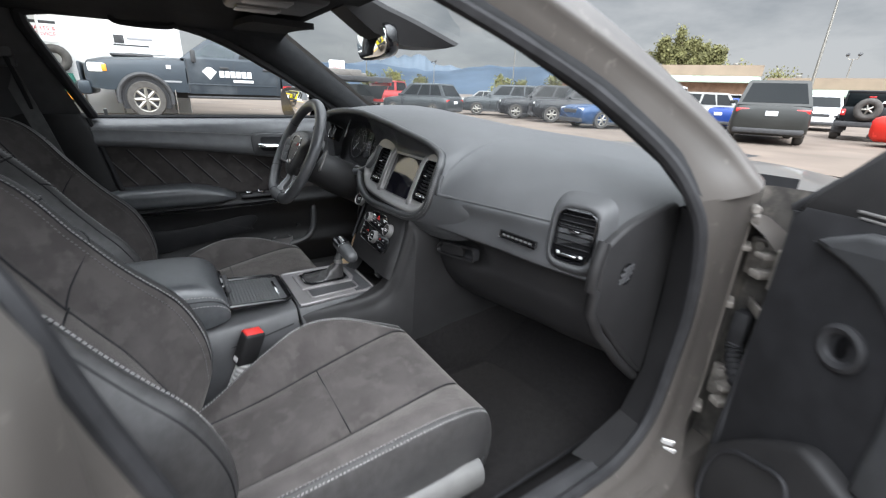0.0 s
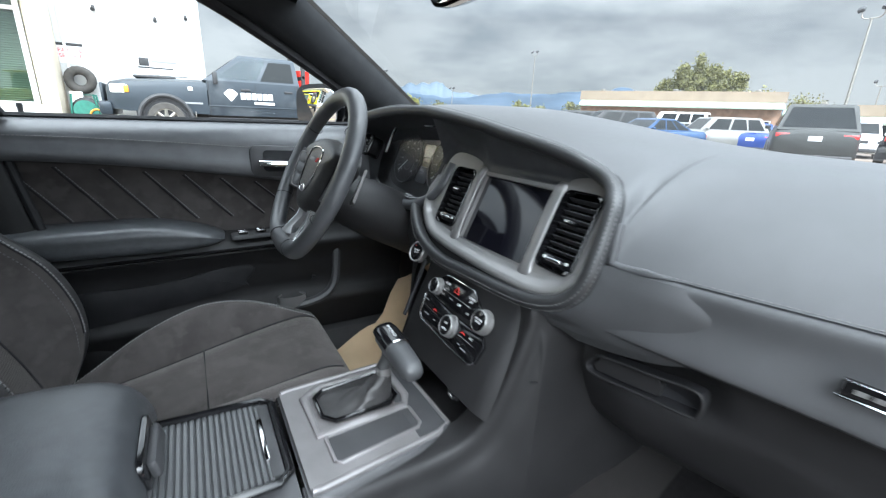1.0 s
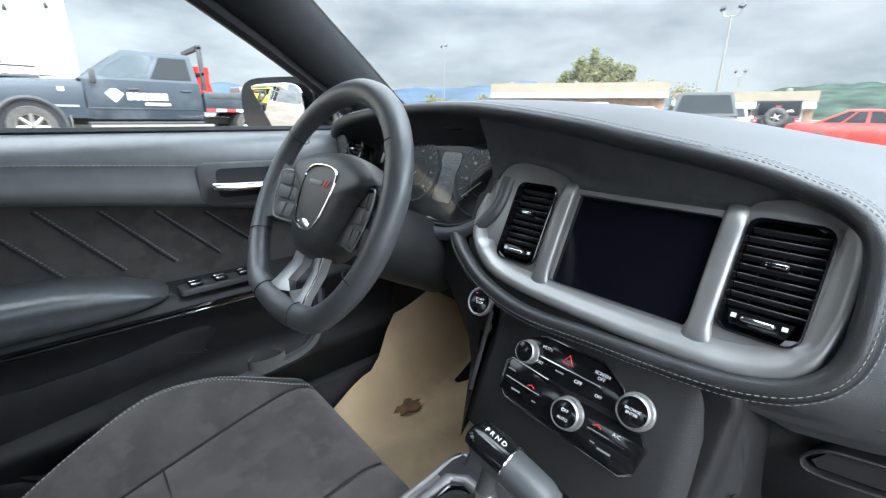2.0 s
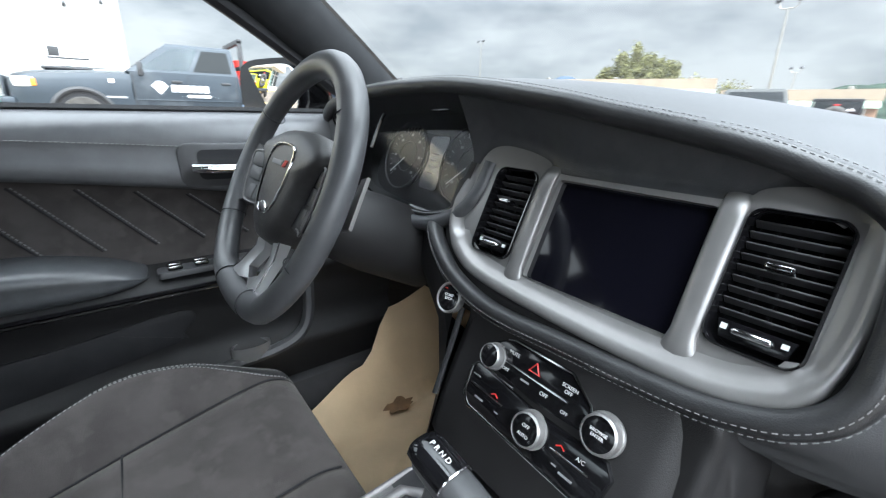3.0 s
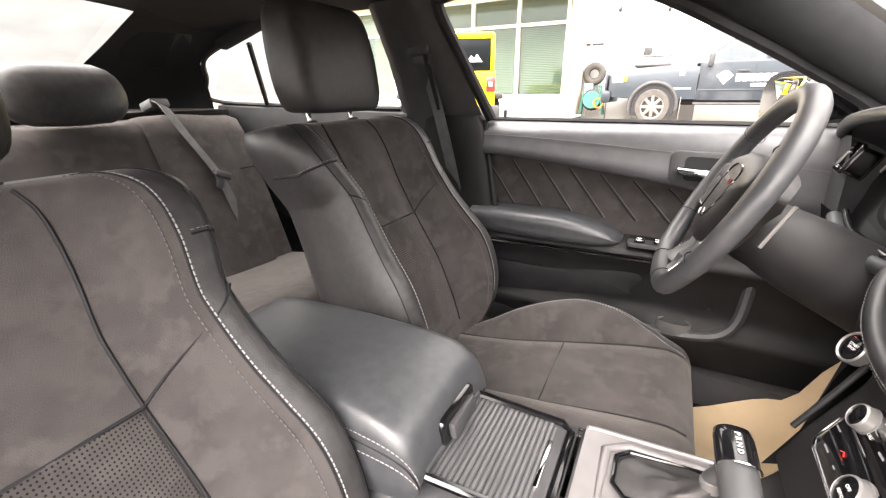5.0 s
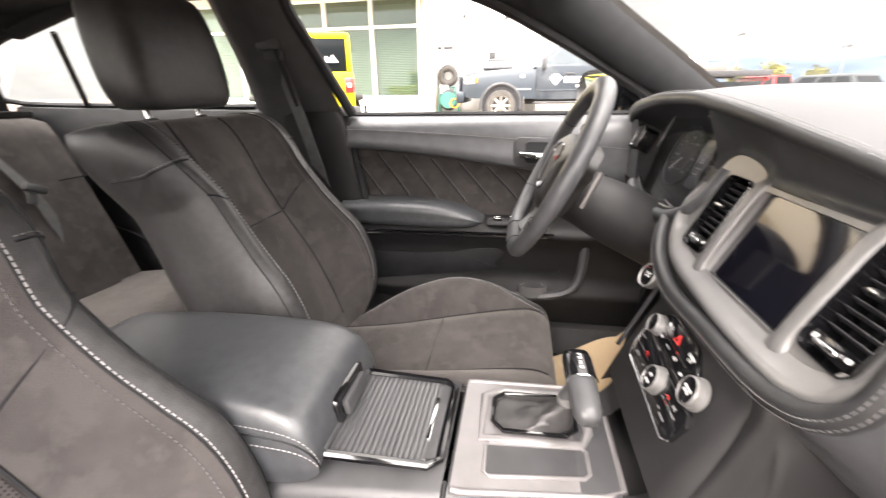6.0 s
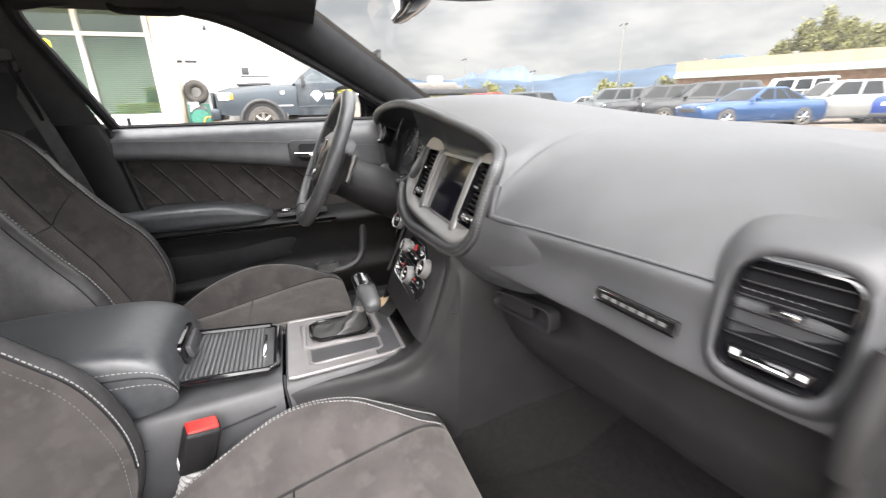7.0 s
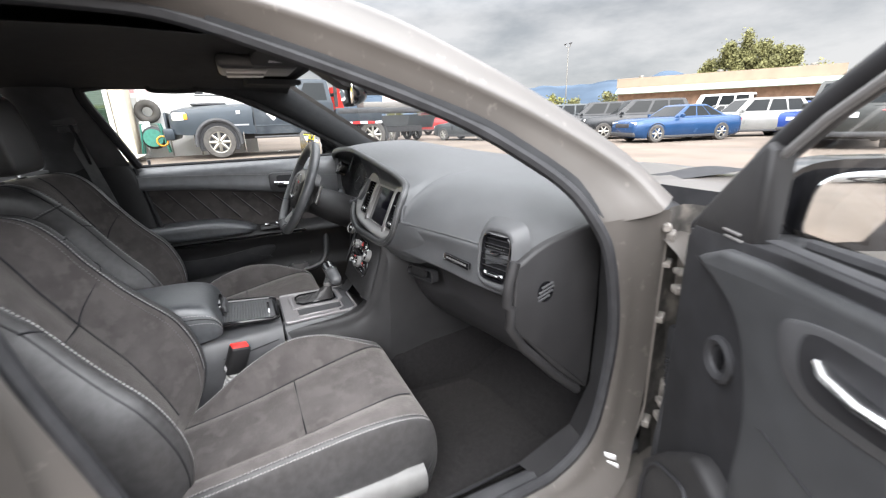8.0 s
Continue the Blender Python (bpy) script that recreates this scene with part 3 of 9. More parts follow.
for i, (y, z) in enumerate(((0.955, 0.47), (0.962, 0.445))):
    part("warning_sticker", box((0.822 + 0.004 * i, y - 0.03, z), (0.026, 0.003, 0.028), 0.001, Euler((0.5, 0, 0.65)).to_matrix()), WHITEPRINT, car, "small white sticker with unreadable print")
# outer body: fender, hood, cowl, rear quarter and B-pillar skin
hood = []
for y in np.linspace(1.30, 3.1, 14):
    t = (y - 1.30) / 1.8
    w = 0.76 - 0.08 * t
    row = []
    for x in np.linspace(-1, 1, 21):
        ridge = 0.035 * math.exp(-((abs(x) - 0.55) / 0.12) ** 2) * (1 - t) + 0.03 * math.exp(-(x / 0.3) ** 2) * math.sin(math.pi * min(1, t * 1.4 + 0.2))
        row.append(V(x * w, y - 0.30 * (abs(x)) ** 2 * (1 - t), 1.015 - 0.16 * t ** 2 - 0.035 * x * x + ridge))
    hood.append(row)
part("hood", loft(hood), PAINT, car, "warm grey hood with raised centre and scoops", sharp=60)
part("hood_scoop", loft([[V(0.30 + 0.14 * u, 2.0 - 0.4 * v, 1.02 + 0.02 * math.sin(math.pi * u) * math.sin(math.pi * v)) for u in np.linspace(0, 1, 8)] for v in np.linspace(0, 1, 8)]), DULL, car, "black hood air extractor")
for s in (-1, 1):
    fend = [[V(s * (0.70 + 0.02), y, 1.0 - 0.14 * ((y - 1.0) / 2.1) ** 2), V(s * 0.82, y, 0.985 - 0.14 * ((y - 1.0) / 2.1) ** 2), V(s * 0.905, y, 0.90 - 0.12 * ((y - 1.0) / 2.1) ** 2), V(s * 0.94, y, 0.75), V(s * 0.95, y, 0.45), V(s * 0.93, y, 0.25)] for y in np.linspace(1.02, 3.1, 10)]
    part("fender", loft([spline(r, 3) for r in fend]), PAINT, car, "warm grey front fender", sharp=60)
    quarter = [[V(s * 0.76, y, 1.10), V(s * 0.86, y, 1.05), V(s * 0.93, y, 0.90), V(s * 0.95, y, 0.6), V(s * 0.93, y, 0.3)] for y in np.linspace(-0.06, -2.0, 9)]
    if s > 0:
        part("rear_door_skin", loft([spline(r, 3) for r in quarter]), PAINT, car, "warm grey rear door and quarter panel", sharp=60)
    else:
        full = [[V(s * 0.765, y, 1.085), V(s * 0.86, y, 1.04), V(s * 0.93, y, 0.90), V(s * 0.95, y, 0.6), V(s * 0.93, y, 0.3)] for y in np.linspace(1.04, -2.0, 12)]
        part("side_skin", loft([spline(r, 3) for r in full]), PAINT, car, "warm grey side panels", sharp=60)
part("b_pillar_skin", loft([spline([V(0.846, -0.022, z), V(0.866, -0.028, z + 0.003), V(0.892, -0.038, z + 0.004), V(0.93 - 0.1 * max(0, z - 0.9), -0.065, z)], 3) for z in (0.42, 0.6, 0.8, 0.95, 1.05)] + [spline([V(0.755, -0.085, 1.12), V(0.77, -0.09, 1.125), V(0.785, -0.10, 1.13), V(0.80, -0.12, 1.13)], 3), spline([V(0.66, -0.17, 1.28), V(0.675, -0.175, 1.285), V(0.69, -0.18, 1.29), V(0.70, -0.2, 1.29)], 3)]), PAINT, car, "warm grey painted B-pillar", sharp=70)
part("trunk_lid", loft([[V(x, -1.80 - 0.1 * i, 1.09 - 0.0015 * i * i - 0.04 * (x / 0.8) ** 2) for x in np.linspace(-0.8, 0.8, 9)] for i in range(8)]), PAINT, car, "warm grey trunk lid")
part("cowl", loft([[V(x, y + 0.02, z - 0.045), V(x * 1.02, y + 0.12, z - 0.055)] for x, y, z in WS_BASE]), DULL, car, "black plastic cowl")
def ring_at(c, s, profile, n=33):
    return loft([[c + V(s * dx, r * math.cos(a), r * math.sin(a)) for dx, r in profile] for a in np.linspace(0, 2 * math.pi, n)[:-1]], loop=True)


for s, y in ((1, 1.95), (-1, 1.95), (1, -1.15), (-1, -1.15)):
    c = V(s * 0.85, y, 0.36)
    part("wheel_arch", ring_at(V(s * 0.85, y, 0.38), s, ((0.09, 0.36), (0.108, 0.36), (0.108, 0.405), (0.09, 0.405))), DULL, car, "black wheel arch lip")
    wh = part("wheel", ring_at(c, s, ((-0.11, 0.25), (-0.11, 0.34), (-0.07, 0.36), (0.08, 0.36), (0.115, 0.34), (0.115, 0.25))), RUBBER, car, "black road tyre")
    rim = [ring_at(c, s, ((0.0, 0.25), (0.10, 0.25), (0.105, 0.235), (0.0, 0.22))), rod(c, c + V(s * 0.10, 0, 0), 0.06, seg=16, bevel=0.01)]
    for k in range(5):
        a = 2 * math.pi * k / 5 + 0.3
        rim.append(tube([c + V(s * 0.09, 0.03 * math.cos(a), 0.03 * math.sin(a)), c + V(s * 0.085, 0.235 * math.cos(a), 0.235 * math.sin(a))], [0.035, 0.022], 8, flat=0.5))
    part("rim", merge(*rim), GLOSS, wh, "gloss-black alloy rim")
    part("wheel_well", box((s * 0.80, y, 0.40), (0.10, 0.74, 0.60), 0.05), DULL, car)
# nose and tail close the body
nose = [[V(x, 3.08 + 0.04 * k - 0.30 * abs(x / 0.94) ** 3, z) for x in np.linspace(-0.94, 0.94, 21)] for k, z in ((0, 0.86), (3, 0.82), (5, 0.70), (5.5, 0.55), (5, 0.40), (3, 0.26))]
part("front_bumper", loft(nose), PAINT, car, "warm grey front bumper", sharp=60)
part("grille", prism(rrect_at(0.62, 0.07, 0.03), lambda u, v, w: V(u, 3.275 + w - 0.10 * (u / 0.62) ** 2, 0.66 + v), 0.02, 0.004), DULL, car, "black slim grille")
part("air_intake", prism(rrect_at(0.55, 0.06, 0.03), lambda u, v, w: V(u, 3.275 + w - 0.10 * (u / 0.62) ** 2, 0.42 + v), 0.02, 0.004), DULL, car)
tail = [[V(x, -2.50 - 0.03 * k + 0.16 * abs(x / 0.94) ** 3, z) for x in np.linspace(-0.94, 0.94, 21)] for k, z in ((0, 1.02), (2, 0.98), (3, 0.80), (3.5, 0.55), (2, 0.30))]
part("rear_bumper", loft(tail), PAINT, car, "warm grey tail panel and bumper", sharp=60)
part("tail_light", prism(rrect_at(0.80, 0.055, 0.05), lambda u, v, w: V(u, -2.575 - w + 0.12 * (abs(u) / 0.94) ** 3, 0.86 + v), 0.02, 0.004), RED, car, "full-width red tail lamp")
for s in (-1, 1):
    part("headlight", box((s * 0.72, 3.10, 0.70), (0.24, 0.12, 0.10), 0.03, Euler((0, 0, -s * 0.5)).to_matrix()), SCREEN, car, "dark headlight")
    part("rear_quarter", loft([spline([V(s * 0.80, y, 1.07), V(s * 0.87, y, 1.03), V(s * 0.93, y, 0.90), V(s * 0.95, y, 0.6), V(s * 0.93, y, 0.3)], 3) for y in np.linspace(-1.98, -2.42, 4)]), PAINT, car, sharp=60)
outer = [pillar_ring(tuple(V(*a) + V(-0.03, 0.01, 0.02)), tuple(V(*b) + V(-0.03, 0.01, 0.02)), 1, 0.0, 0.02) for a, b in PILLAR]
part("outer_pillar", loft(outer, closed=True), PAINT, car, "warm grey driver A-pillar skin", sharp=60)


# ---- dashboard ----
dash = thing("dashboard", (0, 1.0, 0.45), "black padded dashboard with grey stitching and wide gauge brow", "dashboard")
EDGE = [(-0.77, 0.71, 1.05), (-0.735, 0.675, 1.086), (-0.66, 0.665, 1.115), (-0.475, 0.661, 1.135), (-0.30, 0.664, 1.139), (-0.195, 0.663, 1.132), (-0.084, 0.670, 1.117), (-0.016, 0.679, 1.104), (0.078, 0.689, 1.087), (0.12, 0.695, 1.077), (0.157, 0.701, 1.064), (0.19, 0.698, 1.052), (0.212, 0.685, 1.038), (0.226, 0.668, 1.012), (0.233, 0.653, 0.98), (0.238, 0.647, 0.954), (0.30, 0.661, 0.954), (0.455, 0.697, 0.957), (0.55, 0.713, 0.960), (0.66, 0.743, 0.958), (0.715, 0.766, 0.954)]
ZTOP = [(-0.77, 1.085), (-0.7, 1.125), (-0.55, 1.15), (-0.4, 1.154), (-0.2, 1.146), (0.0, 1.122), (0.2, 1.088), (0.35, 1.078), (0.5, 1.065), (0.6, 1.050), (0.68, 1.022), (0.72, 0.995)]
EDGE_X, EDGE_Y, EDGE_Z = np.array([p[:] for p in spline(EDGE, 10)]).T
ztop_fine = spline([(x, z, 0) for x, z in ZTOP], 10)


def dash_edge(x):
    """Depth and height of the pad's edge."""
    return float(np.interp(x, EDGE_X, EDGE_Y)), float(np.interp(x, EDGE_X, EDGE_Z))


KERNEL = [k / 5 for k in range(-5, 6)]
top_rings = []
for x in np.concatenate([np.linspace(-0.77, 0.15, 40), np.linspace(0.16, 0.242, 30), np.linspace(0.25, 0.712, 30)]):
    ey, ez = dash_edge(x)
    zt = float(np.interp(x, [p.x for p in ztop_fine], [p.y for p in ztop_fine]))
    yw = 1.40 - 0.52 * x * x
    row = []
    for i in range(25):
        t = (i / 24) ** 1.5
        y = ey + (yw - ey) * t
        rise = 1 - (1 - min(1.0, (y - ey) / 0.26)) ** 2.4
        far = max(0.0, (y - 0.95) / (yw - 0.95)) if yw > 0.95 else 0
        zf = zt + (min(zt, 1.070 - 0.05 * x * x) - zt) * far
        w = 0.55 * (y - ey)
        ez_ = sum(dash_edge(min(0.712, max(-0.77, x + w * g)))[1] * (1 - 0.8 * g * g) for g in KERNEL) / sum(1 - 0.8 * g * g for g in KERNEL)
        row.append(V(x, y, ez_ + (zf - ez_) * rise))
    top_rings.append(row)
part("top_pad", loft(top_rings), PAD, dash, "black soft-touch dash top", sharp=80)

# passenger face below the seam, then the glove box
face = []
for x in np.linspace(0.24, 0.705, 30):
    ey, ez = dash_edge(max(x, 0.252))
    ey -= 0.16 * max(0, 0.252 - x)
    lo = 0.853 + 0.02 * (0.7 - x)
    face.append([V(x, ey + 0.006, ez - 0.0005), V(x, ey - 0.001, ez - 0.003), V(x, ey - 0.006, ez - 0.012), V(x, ey - 0.004, 0.915), V(x, ey - 0.010, lo + 0.012), V(x, ey - 0.006, lo + 0.003), V(x, ey + 0.006, lo - 0.004), V(x, ey + 0.025, lo - 0.012)])
part("passenger_face", loft([spline(r, 4) for r in face]), PAD, dash, "black soft-touch passenger dash face", sharp=80)
part("corner_welt", tube([V(x, dash_edge(x)[0] + 0.002, dash_edge(x)[1] - 0.001) for x in np.linspace(0.229, 0.31, 24)], [0.006] * 14 + [0.006 - 0.0005 * k for k in range(10)], 8), PAD, dash, sharp=80)
part("face_stitching", stitches([V(x, dash_edge(x)[0] - 0.002, dash_edge(x)[1] + 0.0035) for x in np.linspace(0.256, 0.7, 60)], 0.004, 0.003, 0.0007), DARKSTITCH, dash)
box_rings = []
for x in np.linspace(0.165, 0.69, 30):
    ey, ez = dash_edge(max(x, 0.252))
    lo = 0.853 + 0.02 * (0.7 - x)
    dip = 0.03 * math.exp(-((x - 0.27) / 0.09) ** 4)
    box_rings.append([V(x, ey + 0.022, lo - 0.010), V(x, ey + 0.03 + dip, lo - 0.03), V(x, ey + 0.04 + dip, lo - 0.07), V(x, ey + 0.05, lo - 0.11), V(x, ey + 0.10, 0.66), V(x, ey + 0.2, 0.61), V(x, ey + 0.42, 0.60)])
glove = part("glove_box", loft([spline(r, 4) for r in box_rings]), CHEEK, dash, "black plastic glove box door", sharp=80)
LATCH = [V(p.x, 0.672 + 0.12 * (p.x - 0.2), p.y) for p in spline([(0.208, 0.790, 0), (0.222, 0.808, 0), (0.25, 0.814, 0), (0.30, 0.820, 0), (0.345, 0.826, 0), (0.357, 0.818, 0), (0.356, 0.797, 0), (0.345, 0.791, 0), (0.28, 0.785, 0), (0.222, 0.779, 0)], 5, True)]
mid = sum(LATCH, V(0, 0, 0)) / len(LATCH)
recess = part("latch_recess", loft([[p + V(0, -0.004, 0) for p in LATCH], LATCH, [mid + (p - mid) * 0.96 + V(0, 0.018, 0) for p in LATCH], [mid + (p - mid) * 0.5 + V(0, 0.022, 0) for p in LATCH], [mid + (p - mid) * 0.02 + V(0, 0.022, 0) for p in LATCH]], closed=True, caps=False), DULL, glove, "deep black latch recess", sharp=50)
part("recess_lip", tube([p + V(0, -0.003, 0) for p in LATCH], 0.0022, 6, True), CHEEK, recess)
part("latch_paddle", prism([(0.216, 0.790), (0.226, 0.805), (0.26, 0.811), (0.304, 0.816), (0.309, 0.810), (0.307, 0.793), (0.27, 0.788), (0.222, 0.784)], lambda u, v, w: V(u, 0.674 + 0.12 * (u - 0.2) + w, v), 0.008, 0.002), CHEEK, recess, "black latch paddle")

# badge plate on the passenger face, its raised letters as a plain bar
bdir = (V(0.549, 0.698, 0.905) - V(0.455, 0.684, 0.907)).normalized()
bm4 = Matrix.Translation((0.510, 0.6935, 0.906)) @ Matrix((bdir, bdir.cross(V(0, 0, 1)).normalized(), V(0, 0, 1))).transposed().to_4x4()


def at_badge(u, v, w):
    return bm4 @ V(u, -w, v)


badge = part("badge_plate", prism([(-0.052, -0.008), (0.050, -0.008), (0.052, 0.008), (-0.050, 0.008)], at_badge, -0.006, 0.002), GLOSS, dash, "black badge plate with a bright edge")
part("badge_rim", tube([at_badge(u, v, -0.0062) for u, v in ((-0.052, -0.008), (0.050, -0.008), (0.052, 0.008), (-0.050, 0.008))], 0.0013, 6, True), CHROME, badge)
for i in range(7):
    part("badge_mark", prism([(-0.042 + 0.0122 * i, -0.0022), (-0.0335 + 0.0122 * i, -0.0022), (-0.0328 + 0.0122 * i, 0.0022), (-0.0413 + 0.0122 * i, 0.0022)], lambda u, v, w: at_badge(u, v, -0.0055 - w), 0.0012), SATIN, badge)


def vent(parent, m, w, h, slats, lean=0.0, deep=1.0):
    """An air vent in the plane of m (x right, y up, z towards the cabin): housing, slats, fins, tab and thumb wheel."""
    def to3(u, v, k):
        return m @ V(u + lean * v, v, k)

    def ring(a, b, r):
        pts = []
        for cx, cy, s in ((a - r, b - r, 0), (-a + r, b - r, 90), (-a + r, -b + r, 180), (a - r, -b + r, 270)):
            for k in range(6):
                g = radians(s + 18 * k)
                pts.append((cx + r * math.cos(g), cy + r * math.sin(g)))
        return pts
    R = min(w, h) * 0.38
    prof = [(1.06, 0.0), (1.04, 0.006), (1.0, 0.007), (0.965, 0.002), (0.95, -0.03 * deep)]
    rows = [[to3(u, v, k) for u, v in ring(w * f, h * (1 - (1 - f) * w / h), R * f)] for f, k in prof]
    body = part("vent", loft(rows, closed=True, caps=False), GLOSS, parent, "air vent with thin black surround and dark slats", sharp=50)
    # the vent's inner shade is put into this near-black backing
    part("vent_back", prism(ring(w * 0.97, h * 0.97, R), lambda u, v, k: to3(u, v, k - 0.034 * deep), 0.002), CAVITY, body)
    top, low = h * 0.92, -h * 0.60
    for i in range(slats):
        v = low + (top - low) * (i + 0.5) / slats
        half = w * 0.94 * math.sqrt(max(0.2, 1 - max(0, (abs(v) - (h - R)) / R) ** 2))
        c = to3(0, v, -0.010 if deep == 1 else -0.0035)
        # shallow vent: darker slat colour stands in for the shade of depth
        part("slat", box(c, (half * 2, 0.0018, 0.010), 0.0007, (m.to_3x3() @ Euler((radians(-24), 0, 0)).to_matrix()), 1), PLASTIC if deep == 1 else RUBBER, body)
    for u in (-0.5, 0.0, 0.5) if deep == 1 else ():
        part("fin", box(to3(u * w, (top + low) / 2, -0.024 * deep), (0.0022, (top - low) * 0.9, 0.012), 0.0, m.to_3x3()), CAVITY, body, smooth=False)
    tab = part("tab", box(to3(0, (top + low) / 2 + 0.004, 0.004), (w * 0.62, 0.007, 0.012), 0.003, m.to_3x3()), GLOSS, body)
    part("tab_inlay", box(to3(0, (top + low) / 2 + 0.004, 0.0105), (w * 0.5, 0.0042, 0.002), 0.0009, m.to_3x3()), CHROME, tab)
    part("thumb_panel", prism([(u * 0.96, v) for u, v in ((-w * 0.85, low - 0.002), (w * 0.85, low - 0.002), (w * 0.72, -h * 0.9), (-w * 0.72, -h * 0.9))], lambda u, v, k: to3(u, v, k - 0.004), 0.006, 0.002), GLOSS, body)
    part("thumb_wheel", box(to3(0.0, low - h * 0.16, 0.005), (w * 0.85, h * 0.11, 0.012), 0.005, m.to_3x3(), 3), CHROME, body, "chrome-edged thumb wheel")
    part("vent_mark", box(to3(-w * 0.62, low - h * 0.13, 0.0035), (w * 0.14, w * 0.14, 0.001), 0.0, m.to_3x3()), WHITEPRINT, body, smooth=False)
    part("vent_mark", box(to3(w * 0.62, low - h * 0.13, 0.0035), (w * 0.14, w * 0.12, 0.001), 0.0, m.to_3x3()), WHITEPRINT, body, smooth=False)
    return body


def plane(o, right, up):
    r = Vector(right).normalized()
    u = (Vector(up) - r * Vector(up).dot(r)).normalized()
    return Matrix.Translation(o) @ Matrix((r, u, r.cross(u))).transposed().to_4x4()


# passenger end vent with its raised silver-grey surround
pv = plane((0.634, 0.733, 0.943), (0.97, 0.24, 0), (0.06, 0.10, 1))
vent(dash, pv @ Matrix.Translation((0, 0, 0.010)), 0.040, 0.051, 6, 0.07, 0.32)
ring_p = [pv @ V(0.052 * math.copysign(abs(math.cos(a)) ** 0.55, math.cos(a)) + 0.004 * math.sin(a), 0.066 * math.copysign(abs(math.sin(a)) ** 0.6, math.sin(a)), 0) for a in np.linspace(0, 2 * math.pi, 49)[:-1]]
rows = []
for f, k in ((1.36, -0.016), (1.2, 0.001), (1.05, 0.013), (0.94, 0.017), (0.86, 0.011)):
    rows.append([pv @ V(*((pv.inverted() @ p).xy * f), k) for p in ring_p])
part("vent_surround", loft(rows, closed=True, caps=False), PAD, dash, "raised grey vent surround", sharp=80)

# end cap by the door with its round slotted grille
CAP = [(0.722, 0.93), (0.742, 0.955), (0.80, 0.985), (0.88, 1.003), (0.947, 1.005), (0.958, 0.90), (0.955, 0.74), (0.948, 0.60), (0.925, 0.595), (0.85, 0.66), (0.755, 0.765), (0.722, 0.80)]
cap_line = [(p.x, p.y) for p in spline([(y, z, 0) for y, z in CAP], 3, True)]
part("end_cap", prism(cap_line, lambda u, v, w: V(0.697 + w, u, v), 0.018, 0.008, 3), CHEEK, dash, "black plastic dash end panel", sharp=50)
# Flat disc; the hole's shade is only in its dark colour
part("grille_shade_disc", prism([(0.80 + 0.021 * math.cos(a), 0.877 + 0.024 * math.sin(a)) for a in np.linspace(0, 2 * math.pi, 25)[:-1]], lambda u, v, w: V(0.7152 + w, u, v), 0.0008), GLOSS, dash, "flat dark disc painting the shade behind the end grille")
part("end_cap_edge", tube([V(0.706, y - 0.01, z) for y, z in ((0.735, 0.955), (0.722, 0.91), (0.716, 0.86))] + [V(0.708, 0.716, 0.853), V(0.71, 0.712, 0.81), V(0.71, 0.745, 0.755), V(0.71, 0.84, 0.655), V(0.71, 0.915, 0.588)], 0.012, 8), CHEEK, dash, sharp=60)
for i in range(4):
    half = 0.021 * math.sqrt(1 - ((i - 1.5) / 2.3) ** 2)
    part("grille_slot", box((0.717, 0.80 + 0.003 * (i - 1.5), 0.877 + 0.0095 * (i - 1.5)), (0.003, 2 * half, 0.0042), 0.001, Euler((radians(18), 0, 0)).to_matrix()), PLASTIC, dash, "slanted bar of the round end grille")
part("kick_panel", loft([[V(0.70, 0.80, 0.33), V(0.70, 1.15, 0.36)], [V(0.715, 0.93, 0.50), V(0.71, 1.15, 0.5)], [V(0.74, 0.955, 0.62), V(0.72, 1.15, 0.62)], [V(0.76, 0.975, 0.9), V(0.72, 1.15, 0.9)]]), DULL, dash, "black plastic kick panel")
part("kick_strip", loft([[V(0.712, 0.955, 1.0), V(0.78, 0.90, 1.0)], [V(0.712, 0.962, 0.8), V(0.785, 0.925, 0.8)], [V(0.712, 0.955, 0.6), V(0.78, 0.92, 0.62)], [V(0.71, 0.90, 0.49), V(0.78, 0.88, 0.5)], [V(0.70, 0.75, 0.42), V(0.78, 0.76, 0.44)]]), CHEEK, dash)

# ---- centre stack: face plane with u to the right, v up ----
FO, FV = V(0.0, 0.668, 0.977), V(0, 0.425, 0.905)
FN = V(0, -0.905, 0.425)
FM = plane(FO, (1, 0, 0), FV)


def F(u, v, w=0.0):
    return FO + V(u, 0, 0) + FV * v + FN * w


# leather band over the gauges and round the stack
ROLL = [(-0.77, 0.70, 1.045), (-0.735, 0.668, 1.078), (-0.66, 0.658, 1.107), (-0.475, 0.654, 1.127), (-0.30, 0.656, 1.131), (-0.195, 0.655, 1.124), (-0.084, 0.662, 1.109), (-0.016, 0.671, 1.096), (0.078, 0.681, 1.079), (0.12, 0.687, 1.069), (0.157, 0.692, 1.056), (0.183, 0.689, 1.046), (0.203, 0.679, 1.034), (0.214, 0.667, 1.021), (0.219, 0.657, 1.003)]
right = [(0.222, 0.645, 0.975), (0.2225, 0.638, 0.955), (0.222, 0.632, 0.935), (0.217, 0.626, 0.914), (0.203, 0.619, 0.896), (0.175, 0.613, 0.881), (0.12, 0.609, 0.870), (0.0, 0.606, 0.864), (-0.10, 0.602, 0.862), (-0.18, 0.606, 0.880), (-0.235, 0.620, 0.906), (-0.272, 0.638, 0.926), (-0.30, 0.66, 0.925)]
roll = spline([V(*p) for p in ROLL] + [V(*p) for p in right], 8)
part("leather_band", tube(roll, 0.0135, 14, flat=0.85), BAND, dash, "black leather band with double grey stitching", sharp=80)
centre = V(-0.05, 0.66, 0.98)
outer1, outer2, band_edge = [], [], []
